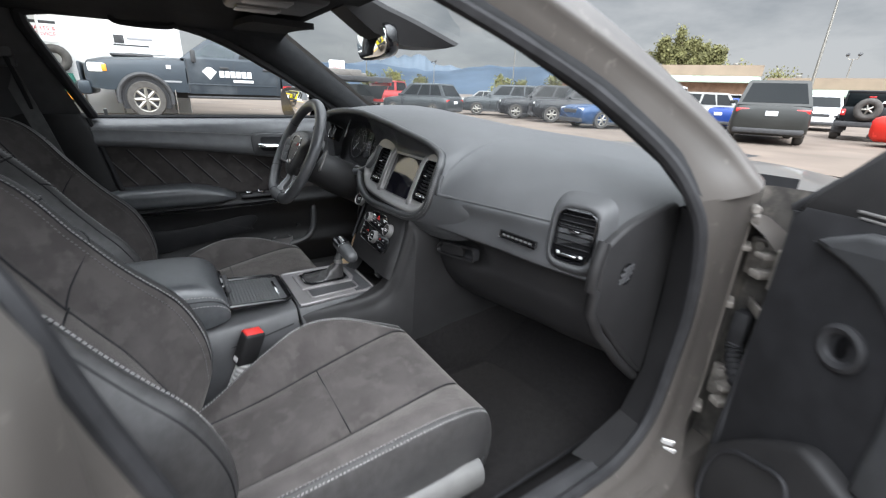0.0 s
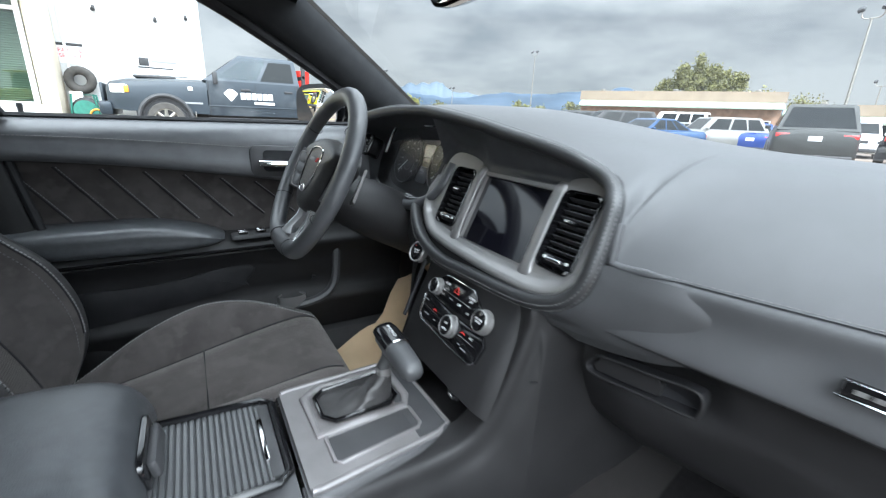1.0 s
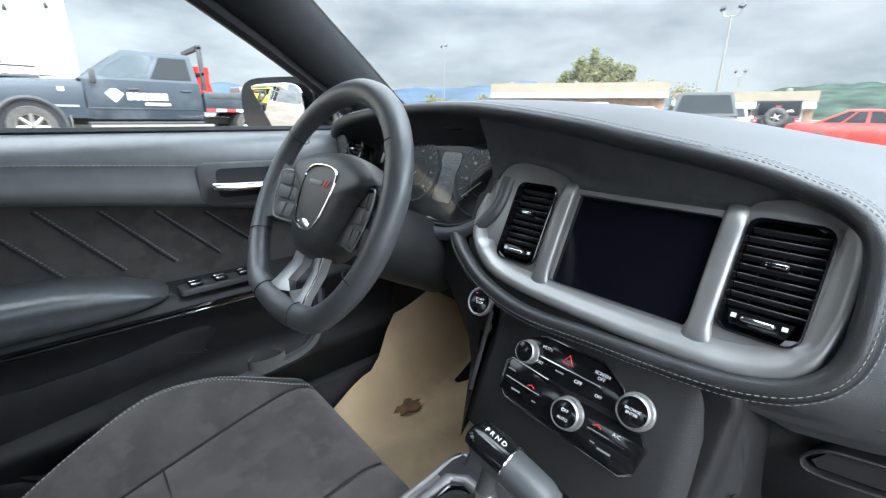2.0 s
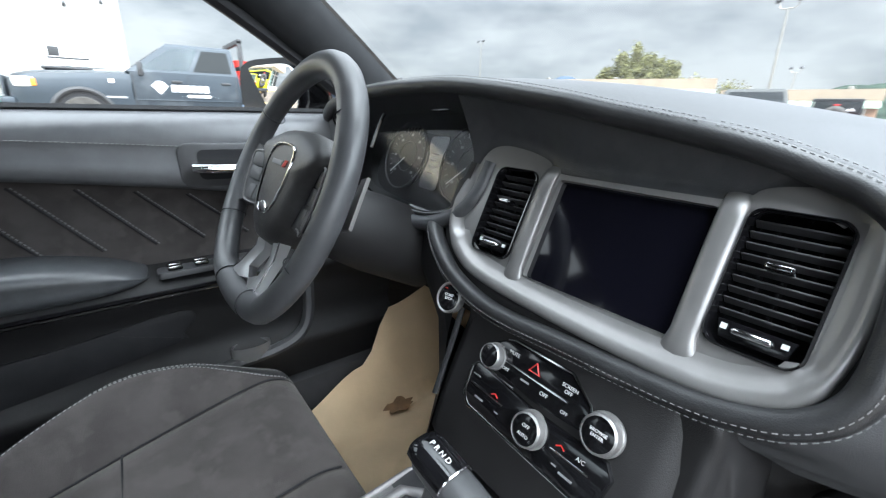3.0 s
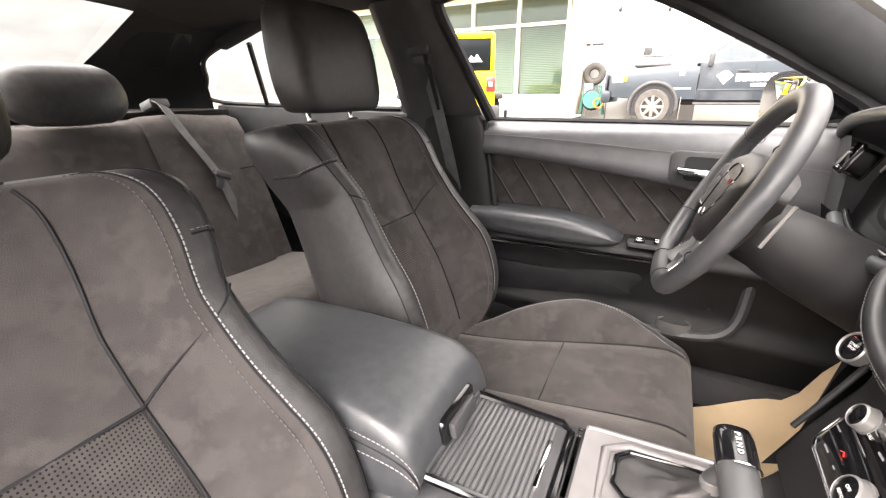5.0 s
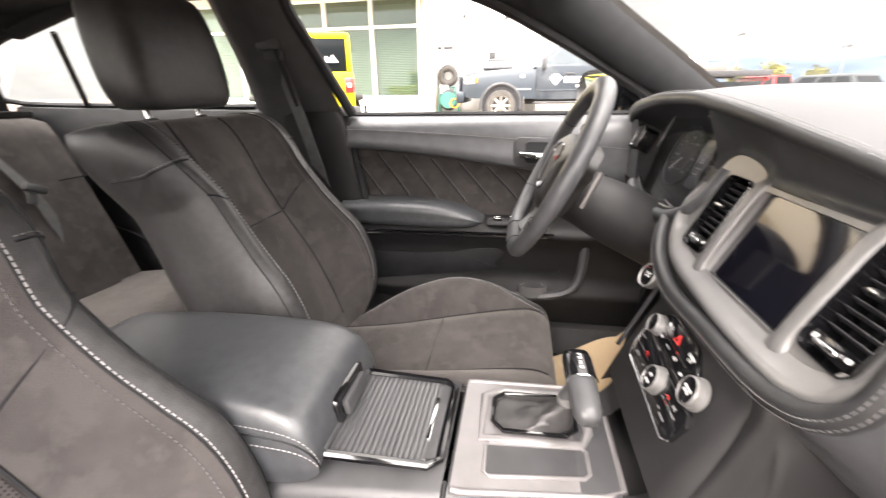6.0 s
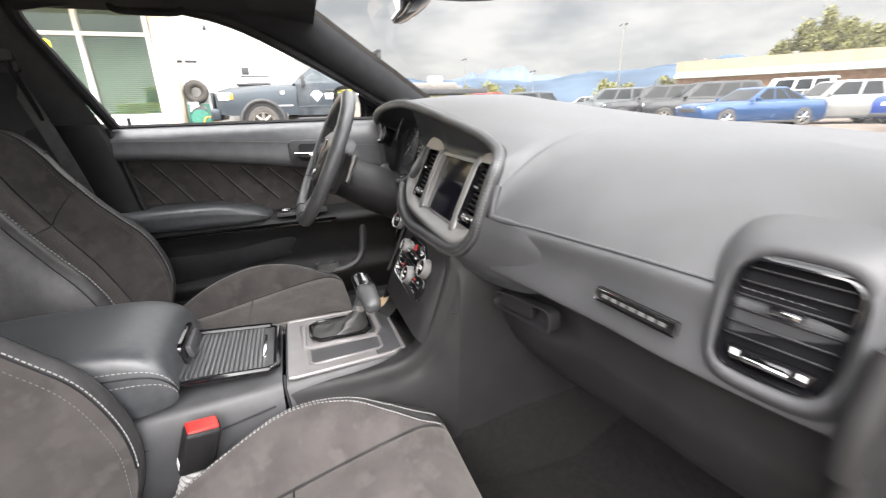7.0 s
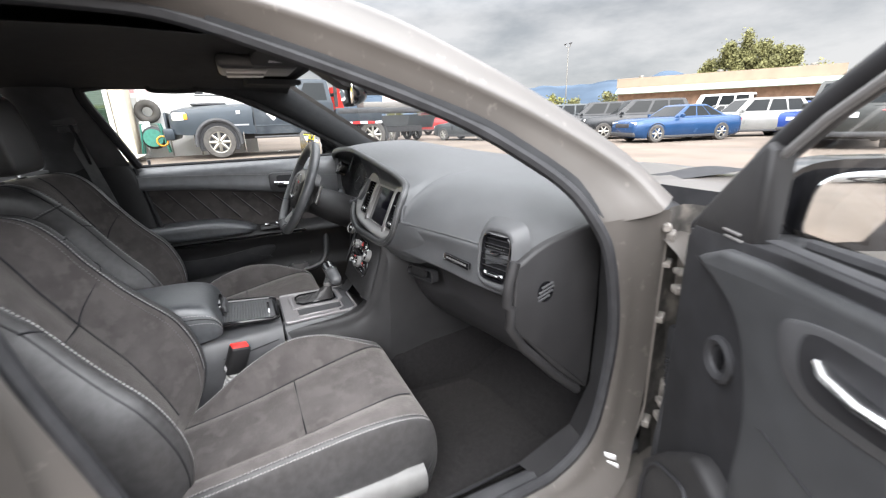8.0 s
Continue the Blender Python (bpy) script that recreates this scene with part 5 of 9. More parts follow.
hub = part("hub", loft([[D(u * f, v * f, w) for u, v in hub_s] for f, w in ((0.96, -0.03), (1.0, -0.004), (1.0, 0.012), (0.94, 0.026), (0.76, 0.034), (0.4, 0.037), (0.02, 0.0375))], closed=True), LEATHER, wheel, "black padded airbag cover", sharp=80)
shield = [(p.x, p.y) for p in spline([(-0.042, 0.046, 0), (0.0, 0.054, 0), (0.042, 0.046, 0), (0.046, 0.01, 0), (0.034, -0.03, 0), (0.018, -0.043, 0), (0.0, -0.046, 0), (-0.018, -0.043, 0), (-0.034, -0.03, 0), (-0.046, 0.01, 0)], 4, True)]
part("hub_trim", tube([D(u, v, 0.0365) for u, v in shield], 0.0018, 6, True), CHROME, hub, "thin chrome shield outline")
part("hub_accent", prism([(-0.018, -0.043), (-0.02, -0.036), (-0.006, -0.031), (0.006, -0.031), (0.02, -0.036), (0.018, -0.043), (0, -0.046)], lambda u, v, w: D(u, v, 0.0355 + w), 0.0025, 0.0006), CHROME, hub)
part("hub_emblem", box(D(-0.006, 0.026, 0.0378), (0.040, 0.007, 0.0012), 0.0004, WM.to_3x3()), GREYPRINT, hub, "small grey emblem bar")
for k in range(2):
    part("emblem_slash", prism([(0.019 + 0.007 * k, 0.021), (0.023 + 0.007 * k, 0.021), (0.029 + 0.007 * k, 0.031), (0.025 + 0.007 * k, 0.031)], lambda u, v, w: D(u, v, 0.0374 + w), 0.001), RED, hub)
for s in (-1, 1):
    part("spoke", loft([[D(s * u, v, w) for u, v, w in r] for r in (
        [(0.05, 0.046, -0.012), (0.05, 0.046, 0.014), (0.05, -0.048, 0.014), (0.05, -0.052, -0.012)],
        [(0.10, 0.046, -0.016), (0.10, 0.046, 0.009), (0.10, -0.050, 0.009), (0.10, -0.054, -0.014)],
        [(0.145, 0.044, -0.018), (0.145, 0.044, 0.006), (0.145, -0.046, 0.006), (0.145, -0.050, -0.016)],
        [(0.172, 0.055, -0.012), (0.172, 0.055, 0.006), (0.172, -0.056, 0.006), (0.172, -0.058, -0.012)])], closed=True), PLASTIC, wheel, "black side spoke", sharp=35)
    for k, (v0, v1, u0, u1) in enumerate(((0.012, 0.034, 0.090, 0.117), (0.012, 0.034, 0.1185, 0.145), (-0.012, 0.0105, 0.086, 0.115), (-0.012, 0.0105, 0.1165, 0.143), (-0.042, -0.018, 0.078, 0.096), (-0.042, -0.018, 0.0975, 0.115), (-0.042, -0.018, 0.1165, 0.132))):
        part("switch", prism([(s * a, b) for a, b in ((u0, v0), (u1, v0 + 0.001), (u1, v1), (u0, v1))], lambda u, v, w: D(u, v, 0.010 + w), 0.005, 0.0015), PLASTIC, wheel)
    part("switch_trim", tube([D(s * p.x, p.y, 0.014) for p in spline([(0.086, 0.036, 0), (0.116, 0.039, 0), (0.145, 0.036, 0), (0.149, 0.018, 0), (0.146, -0.012, 0), (0.136, -0.040, 0), (0.122, -0.047, 0), (0.082, -0.046, 0)], 4)], 0.0014, 6), SATIN, wheel)
    part("shift_paddle", prism([(s * a, b) for a, b in ((0.09, -0.03), (0.135, -0.02), (0.14, 0.05), (0.10, 0.045))], lambda u, v, w: D(u, v, -0.045 + w), 0.006, 0.002), SATIN, wheel, "silver shift paddle")
    part("lower_spoke", loft([[D(s * a, b, w) for a, b, w in r] for r in (
        [(0.012, -0.066, -0.006), (0.014, -0.066, 0.012), (0.030, -0.062, 0.018), (0.040, -0.060, 0.012), (0.040, -0.06, -0.006)],
        [(0.016, -0.10, -0.006), (0.019, -0.10, 0.007), (0.033, -0.10, 0.013), (0.044, -0.10, 0.008), (0.044, -0.10, -0.006)],
        [(0.021, -0.128, -0.006), (0.025, -0.128, 0.006), (0.041, -0.132, 0.011), (0.054, -0.134, 0.006), (0.054, -0.134, -0.006)],
        [(0.0, -0.148, -0.008), (0.0, -0.140, 0.006), (0.040, -0.150, 0.011), (0.072, -0.156, 0.006), (0.072, -0.160, -0.006)])], closed=True), SILVER, wheel, "satin silver lower spoke", sharp=50)
    part("spoke_edge", tube([D(s * a, b, w) for a, b, w in ((0.040, -0.062, 0.0125), (0.044, -0.10, 0.0085), (0.054, -0.134, 0.0065), (0.066, -0.152, 0.0065))], 0.0013, 6), CHROME, wheel)
part("column_shroud", loft([[S(r * math.cos(a) * 1.1, r * math.sin(a) - 0.02, w) for a in np.linspace(0, 2 * math.pi, 25)[:-1]] for r, w in ((0.048, -0.045), (0.056, -0.055), (0.058, -0.10), (0.060, -0.105), (0.066, -0.16), (0.068, -0.28))], closed=True), CHEEK, wheel, "black steering column shroud", sharp=60)
part("stalk", tube([S(-0.07, 0.0, -0.07), S(-0.14, 0.02, -0.065), S(-0.18, 0.03, -0.06)], [0.008, 0.0075, 0.010], 10), PLASTIC, wheel)


# ---- centre console ----
con = thing("centre_console", (0.02, 0.2, 0.34), "black centre console with padded armrest lid and ribbed sliding cover", "console")


def cx(y):
    """The console's middle line."""
    return 0.03 - 0.06 * min(1, max(0, (y - 0.12) / 0.42))


def con_ring(y, zt, hw, hb):
    c = cx(y)
    return [V(c - hb, y, 0.34), V(c - hw - 0.012, y, zt - 0.06), V(c - hw, y, zt - 0.012), V(c - hw + 0.012, y, zt), V(c, y, zt), V(c + hw - 0.012, y, zt), V(c + hw, y, zt - 0.012), V(c + hw + 0.012, y, zt - 0.06), V(c + hb, y, 0.34)]


part("console_rear", loft([con_ring(y, z, w, 0.15) for y, z, w in ((-0.42, 0.58, 0.115), (-0.2, 0.635, 0.12), (0.1, 0.66, 0.122), (0.285, 0.655, 0.122))]), PLASTIC, con, "black plastic console body", sharp=50)
part("console_front", loft([con_ring(y, z, w, 0.15) for y, z, w in ((0.292, 0.652, 0.123), (0.40, 0.648, 0.121), (0.52, 0.645, 0.119), (0.56, 0.60, 0.119), (0.72, 0.56, 0.119))]), PLASTIC, con, "black plastic front console body", sharp=50)
part("joint_gap", tube([V(cx(0.288) + 0.15, 0.300, 0.34), V(cx(0.288) + 0.137, 0.296, 0.59), V(cx(0.288) + 0.122, 0.289, 0.645), V(cx(0.288) + 0.10, 0.289, 0.658)], 0.0025, 6), DULL, con)
part("console_side_line", tube([V(cx(y) + 0.132, y, z) for y, z in ((-0.3, 0.585), (0.0, 0.61), (0.15, 0.605), (0.27, 0.62))], 0.0018, 6), DULL, con)
CHEEK_LINE = [(0.292, 0.640, 0.131), (0.36, 0.636, 0.127), (0.43, 0.634, 0.126), (0.485, 0.640, 0.130), (0.525, 0.656, 0.137), (0.552, 0.69, 0.145), (0.572, 0.74, 0.152), (0.588, 0.79, 0.156), (0.602, 0.84, 0.159), (0.614, 0.872, 0.16), (0.70, 0.874, 0.163), (0.85, 0.86, 0.167), (1.0, 0.80, 0.17), (1.15, 0.75, 0.172)]
for s in (-1, 1):
    rings = []
    for y, z, x in CHEEK_LINE:
        x -= 0.012 * (s < 0)
        flare = 0.028 * (z - 0.345) / 0.5
        back = 0.012 if y < 0.62 else 0.0
        rings.append([V(s * (x - 0.055), y + back, z - 0.004), V(s * (x - 0.018), y + 0.002, z - 0.001), V(s * (x - 0.006), y, z - 0.003), V(s * x, y + back * 0.4, z - 0.012), V(s * (x + 0.004), y + back, z - 0.03), V(s * (x + 0.01 + flare * 0.2), y + back, z - 0.05 - 0.2 * (z - 0.64) if z > 0.64 else z - 0.06), V(s * (x + 0.022), y, 0.50), V(s * (x + 0.032), y, 0.345)])
    rings = list(zip(*[spline(c, 4) for c in zip(*[spline(r, 3) for r in rings])]))
    part("console_cheek", loft(rings), CHEEK, con, "black grained side of console and lower stack", sharp=80)
part("tunnel_carpet", loft([[V(x + 0.014, y, z), V(x + 0.022, y, z - 0.004), V(x + 0.030, y, z - 0.08), V(x + 0.042, y, 0.46), V(x + 0.055, y, 0.352)] for y, z, x in ((0.56, 0.565, 0.137), (0.62, 0.575, 0.15), (0.75, 0.59, 0.156), (0.9, 0.60, 0.16), (1.15, 0.60, 0.165))]), CARPET, con, "black carpeted tunnel side", sharp=80)
# the passenger cheek's parting line
part("cheek_seam", tube([V(0.172, 0.60, 0.757), V(0.176, 0.68, 0.735), V(0.182, 0.80, 0.70), V(0.188, 0.95, 0.665)], 0.0014, 6), DULL, con)
# armrest
arm = []
for y, zt, hw, zb in ((-0.36, 0.735, 0.10, 0.64), (-0.345, 0.755, 0.112, 0.64), (-0.30, 0.772, 0.120, 0.64), (-0.15, 0.782, 0.123, 0.652), (0.0, 0.782, 0.124, 0.66), (0.06, 0.777, 0.124, 0.664), (0.095, 0.765, 0.122, 0.668), (0.115, 0.745, 0.119, 0.672), (0.126, 0.715, 0.115, 0.678), (0.128, 0.69, 0.112, 0.684)):
    c = 0.025
    h = zt - zb
    sec = [(-hw, zb), (-hw * 1.02, zb + 0.3 * h), (-hw * 0.99, zb + 0.66 * h), (-hw * 0.92, zb + 0.88 * h), (-hw * 0.78, zt - 0.003), (-hw * 0.4, zt), (0, zt + 0.001), (hw * 0.4, zt), (hw * 0.78, zt - 0.003), (hw * 0.92, zb + 0.88 * h), (hw * 0.99, zb + 0.66 * h), (hw * 1.02, zb + 0.3 * h), (hw, zb)]
    arm.append([V(c + u, y, z) for u, z in sec])
arm = list(zip(*[spline(c, 3) for c in zip(*[spline(r, 3) for r in arm])]))
armrest = part("armrest", loft(arm), ARMHIDE, con, "black padded armrest lid with pale stitching", sharp=80)
arm_side = [r for r in arm if r[0].y > -0.30]
part("armrest_stitching", stitches([r[29] + V(0.0009, 0.0004, 0.0004) for r in arm_side], 0.0044, 0.0028, 0.0008), STITCH, armrest)
part("armrest_stitching", stitches([r[31] + V(0.0012, 0.0004, 0) for r in arm_side], 0.0044, 0.0028, 0.0008), STITCH, armrest)
part("armrest_seam", tube([r[30] + V(0.0003, 0, 0) for r in arm_side], 0.0017, 5), DULL, armrest)
latch = part("latch_recess", prism(rrect(-0.052, -0.022, 0.052, 0.022, 0.012), lambda u, v, w: V(0.02 + u, 0.124 + w - 0.10 * v, 0.717 + v), 0.006, 0.002), GLOSS, armrest, "gloss-black latch recess")
part("latch", box((0.02, 0.136, 0.716), (0.075, 0.012, 0.026), 0.005, Euler((radians(12), 0, 0)).to_matrix()), PLASTIC, armrest, "black latch paddle")
# sliding ribbed cover in its gloss-black frame
TF = [V(cx(0.13) - 0.088, 0.128, 0.694), V(cx(0.27) - 0.090, 0.262, 0.672), V(cx(0.28) - 0.075, 0.278, 0.669), V(cx(0.28) + 0.075, 0.278, 0.669), V(cx(0.27) + 0.090, 0.262, 0.672), V(cx(0.13) + 0.092, 0.128, 0.694)]
part("cover_frame", tube(TF, 0.0065, 8), GLOSS, con, "gloss-black cover frame")
part("cover_frame_chrome", tube([p + V(0, 0.004, 0.003) for p in TF], 0.0018, 6), CHROME, con)
cover = part("sliding_cover", loft([[V(cx(y) - 0.086 + 0.172 * k / 4, y, 0.690 - 0.022 * (y - 0.128) / 0.14) for k in range(5)] for y in np.linspace(0.122, 0.272, 4)]), PLASTIC, con, "ribbed black sliding cover")
# Greyer than the black cover: reflected sky is put into the rib colour
RIB = material("sky_sheen_rib_plastic", (0.085, 0.087, 0.09), 0.34, vary=0.1, scale=40, bump=0.1, spec=0.7)
for i in range(17):
    y = 0.131 + 0.0078 * i
    part("rib", box((cx(y), y, 0.6912 - 0.022 * (y - 0.128) / 0.14), (0.170 if y < 0.252 else 0.158, 0.0062, 0.0034), 0.0012, seg=1), RIB, cover, smooth=False)
part("cover_grip", merge(box((cx(0.25), 0.2555, 0.6745), (0.088, 0.007, 0.006), 0.002)), CHROME, cover, "slim chrome grip")
part("cover_end_plate", box((cx(0.26), 0.264, 0.6715), (0.155, 0.016, 0.005), 0.002), PLASTIC, cover)
part("cover_hinge_bar", rod((cx(0.13) - 0.085, 0.126, 0.697), (cx(0.13) + 0.09, 0.126, 0.697), 0.006, seg=10), PLASTIC, con)

# shifter plate with gaiter opening and bin
def deck(u, v, w=0.0):
    """u: to the right of the middle line, v: along the car."""
    return V(cx(v) + u, v, 0.657 - 0.014 * (v - 0.3) / 0.22 + w)


bm = bmesh.new()
loops = []
BOOT = [(-0.078, 0.362), (-0.062, 0.345), (-0.012, 0.345), (0.008, 0.362), (0.012, 0.458), (0.0, 0.474), (-0.062, 0.474), (-0.076, 0.458)]
BIN = [(0.034, 0.338), (0.082, 0.338), (0.088, 0.346), (0.084, 0.476), (0.076, 0.484), (0.036, 0.484), (0.03, 0.476), (0.03, 0.344)]
for pts in ([(-0.112, 0.296), (0.108, 0.296), (0.112, 0.31), (0.108, 0.50), (0.098, 0.525), (-0.098, 0.525), (-0.108, 0.50)], BOOT, BIN):
    vs = [bm.verts.new((u, v, 0)) for u, v in pts]
    loops += [bm.edges.new((vs[i], vs[(i + 1) % len(vs)])) for i in range(len(vs))]
bmesh.ops.triangle_fill(bm, use_beauty=True, edges=loops)
for v in bm.verts:
    v.co = deck(v.co.x, v.co.y, 0.0)
bmesh.ops.recalc_face_normals(bm, faces=bm.faces)
if sum(f.normal.z for f in bm.faces) < 0:
    bmesh.ops.reverse_faces(bm, faces=bm.faces[:])
plate = part("shifter_plate", bm, TRAY, con, "satin grey shifter surround plate")
part("plate_edge", tube([deck(u, v, -0.002) for u, v in ((0.11, 0.298), (0.113, 0.31), (0.109, 0.50), (0.099, 0.526), (-0.099, 0.526), (-0.11, 0.50), (-0.114, 0.31), (-0.112, 0.298))], 0.005, 8), TRAY, plate, sharp=80)
part("raised_rim", tube([deck(u, v, 0.001) for u, v in ((-0.09, 0.475), (-0.094, 0.36), (-0.075, 0.33), (0.02, 0.33), (0.024, 0.48), (0.0, 0.492), (-0.07, 0.492))], 0.008, 10, True, flat=0.6), TRAY, plate, sharp=80)
part("bin_wall", loft([[deck(u, v, 0) for u, v in BIN], [deck(0.058 + (u - 0.058) * 0.85, 0.411 + (v - 0.411) * 0.93, -0.035) for u, v in BIN]], closed=True), PLASTIC, plate, "shallow black storage bin")
part("bin_lip", tube([deck(u, v, 0.001) for u, v in BIN], 0.003, 8, True), TRAY, plate)
part("gaiter_frame", tube([deck(u, v, 0.006) for u, v in BOOT], 0.0035, 8, True), GLOSS, plate, "gloss-black gaiter frame")
gear = thing("gear_selector", (-0.02, 0.42, 0.655), "gear selector with grey grip, gloss cap and black leather gaiter", "gear lever")
rows = []
for i, t in enumerate(np.linspace(0, 1, 9)):
    row = []
    for k in range(48):
        a = 2 * math.pi * k / 48
        ca, sa = math.cos(a), math.sin(a)
        base = V(0.043 * math.copysign(abs(ca) ** 0.6, ca) - 0.032, 0.41 + 0.062 * math.copysign(abs(sa) ** 0.6, sa), 0)
        top = V(0.012 * ca - 0.006, 0.455 + 0.012 * sa, 0)
        f = t ** 0.7
        wr = 0.0035 * math.sin(math.pi * t) * math.sin(5 * a + 9 * t) + 0.003 * math.sin(math.pi * t) * math.sin(3 * a - 13 * t)
        p = base.lerp(top, f)
        row.append(V(cx(p.y) + p.x, p.y, 0.656 + 0.046 * t ** 1.6 + wr))
    rows.append(row)
part("gaiter", loft(rows, closed=True, caps=False), LEATHER, gear, "creased black leather gaiter", sharp=80)
neck = V(cx(0.455) - 0.006, 0.455, 0.696)
part("collar", rod(neck, neck + V(-0.002, -0.003, 0.016), 0.0130, 0.0125, 20, 0.002), SATIN, gear, "satin metal collar")
GA, GB = V(-0.058, 0.466, 0.762), V(0.056, 0.475, 0.738)
g_ax = (GB - GA).normalized()
g_s = g_ax.cross(V(0, 0, 1)).normalized()
g_up = g_s.cross(g_ax)
part("neck", tube([neck + V(-0.002, -0.003, 0.012), V(-0.026, 0.462, 0.725), V(-0.022, 0.468, 0.752)], [0.0115, 0.012, 0.016], 14), material("grey_grip_neck", (0.06, 0.061, 0.063), 0.4, vary=0.08, bump=0.1), gear, "dark grey neck", sharp=80)
grip = []
for t, r in ((0.0, 0.35), (0.03, 0.72), (0.10, 0.95), (0.3, 1.0), (0.6, 1.0), (0.85, 0.93), (0.96, 0.72), (1.0, 0.35)):
    c = GA.lerp(GB, t)
    grip.append([c + g_s * 0.0205 * r * math.copysign(abs(math.cos(a)) ** 0.75, math.cos(a)) + g_up * (0.0175 * r * math.copysign(abs(math.sin(a)) ** 0.75, math.sin(a)) - 0.004 * t) for a in np.linspace(0, 2 * math.pi, 29)[:-1]])
part("grip", loft(grip, closed=True), material("grey_grip", (0.062, 0.063, 0.066), 0.38, vary=0.08, bump=0.1), gear, "dark grey moulded grip", sharp=80)
cap = []
for t, f in ((-0.015, 0.72), (0.02, 0.96), (0.12, 1.05), (0.30, 1.06), (0.46, 1.05)):
    c = GA.lerp(GB, t)
    cap.append([c + g_s * 0.0212 * f * math.copysign(abs(math.cos(a)) ** 0.75, math.cos(a)) + g_up * 0.0182 * f * math.copysign(abs(math.sin(a)) ** 0.75, math.sin(a)) for a in np.linspace(radians(8), radians(172), 17)])
part("cap", thicken(loft(cap), 0.001), GLOSS, gear, "gloss-black cap with white letters", sharp=80)
part("cap_edge", tube([p + g_up * 0.0004 for p in cap[-1]], 0.0012, 6), CHROME, gear, "thin bright cap edge")
cap_m = Matrix.Translation(GA.lerp(GB, 0.24) + g_up * 0.0203) @ Matrix((g_ax, g_up.cross(g_ax), g_up)).transposed().to_4x4()
text("printed_word", "P R N D", 0.0085, cap_m, WHITEPRINT, gear, 0.0004)
outlet = part("power_outlet", merge(rod((0.03, 0.575, 0.665), (0.03, 0.558, 0.658), 0.016, seg=20, bevel=0.003), box((0.03, 0.556, 0.657), (0.018, 0.002, 0.010), 0.001)), PLASTIC, con, "capped power outlet in the cubby")
text("printed_word", "12V DC", 0.0055, plane((0.03, 0.5545, 0.658), (1, 0, 0), (0, 0.35, 0.93)), WHITEPRINT, outlet, 0.0002)
part("cubby_back", box((0.0, 0.66, 0.62), (0.26, 0.02, 0.16), 0.005), DULL, con)


# ---- seats ----
def perforated():
    """The suede with rows of small punched holes."""
    m = SUEDE.copy()
    m.name = "perforated_suede"
    n, l = m.node_tree.nodes, m.node_tree.links
    b = n["Principled BSDF"]
    old = b.inputs["Base Color"].links[0].from_socket
    tc = n.new("ShaderNodeTexCoord")
    vo = n.new("ShaderNodeTexVoronoi")
    vo.voronoi_dimensions = "2D"
    vo.inputs["Scale"].default_value, vo.inputs["Randomness"].default_value = 230.0, 0.0
    sep, com = n.new("ShaderNodeSeparateXYZ"), n.new("ShaderNodeCombineXYZ")
    l.new(tc.outputs["Object"], sep.inputs["Vector"])
    l.new(sep.outputs["X"], com.inputs["X"])
    l.new(sep.outputs["Z"], com.inputs["Y"])
    l.new(com.outputs["Vector"], vo.inputs["Vector"])
    mr = n.new("ShaderNodeMapRange")
    mr.inputs["From Min"].default_value, mr.inputs["From Max"].default_value = 0.16, 0.30
    l.new(vo.outputs["Distance"], mr.inputs["Value"])
    mx = n.new("ShaderNodeMix")
    mx.data_type = "RGBA"
    l.new(mr.outputs["Result"], mx.inputs["Factor"])
    mx.inputs["A"].default_value = (0.012, 0.011, 0.011, 1)
    l.new(old, mx.inputs["B"])
    l.new(mx.outputs["Result"], b.inputs["Base Color"])
    return m


PERFORATED = perforated()


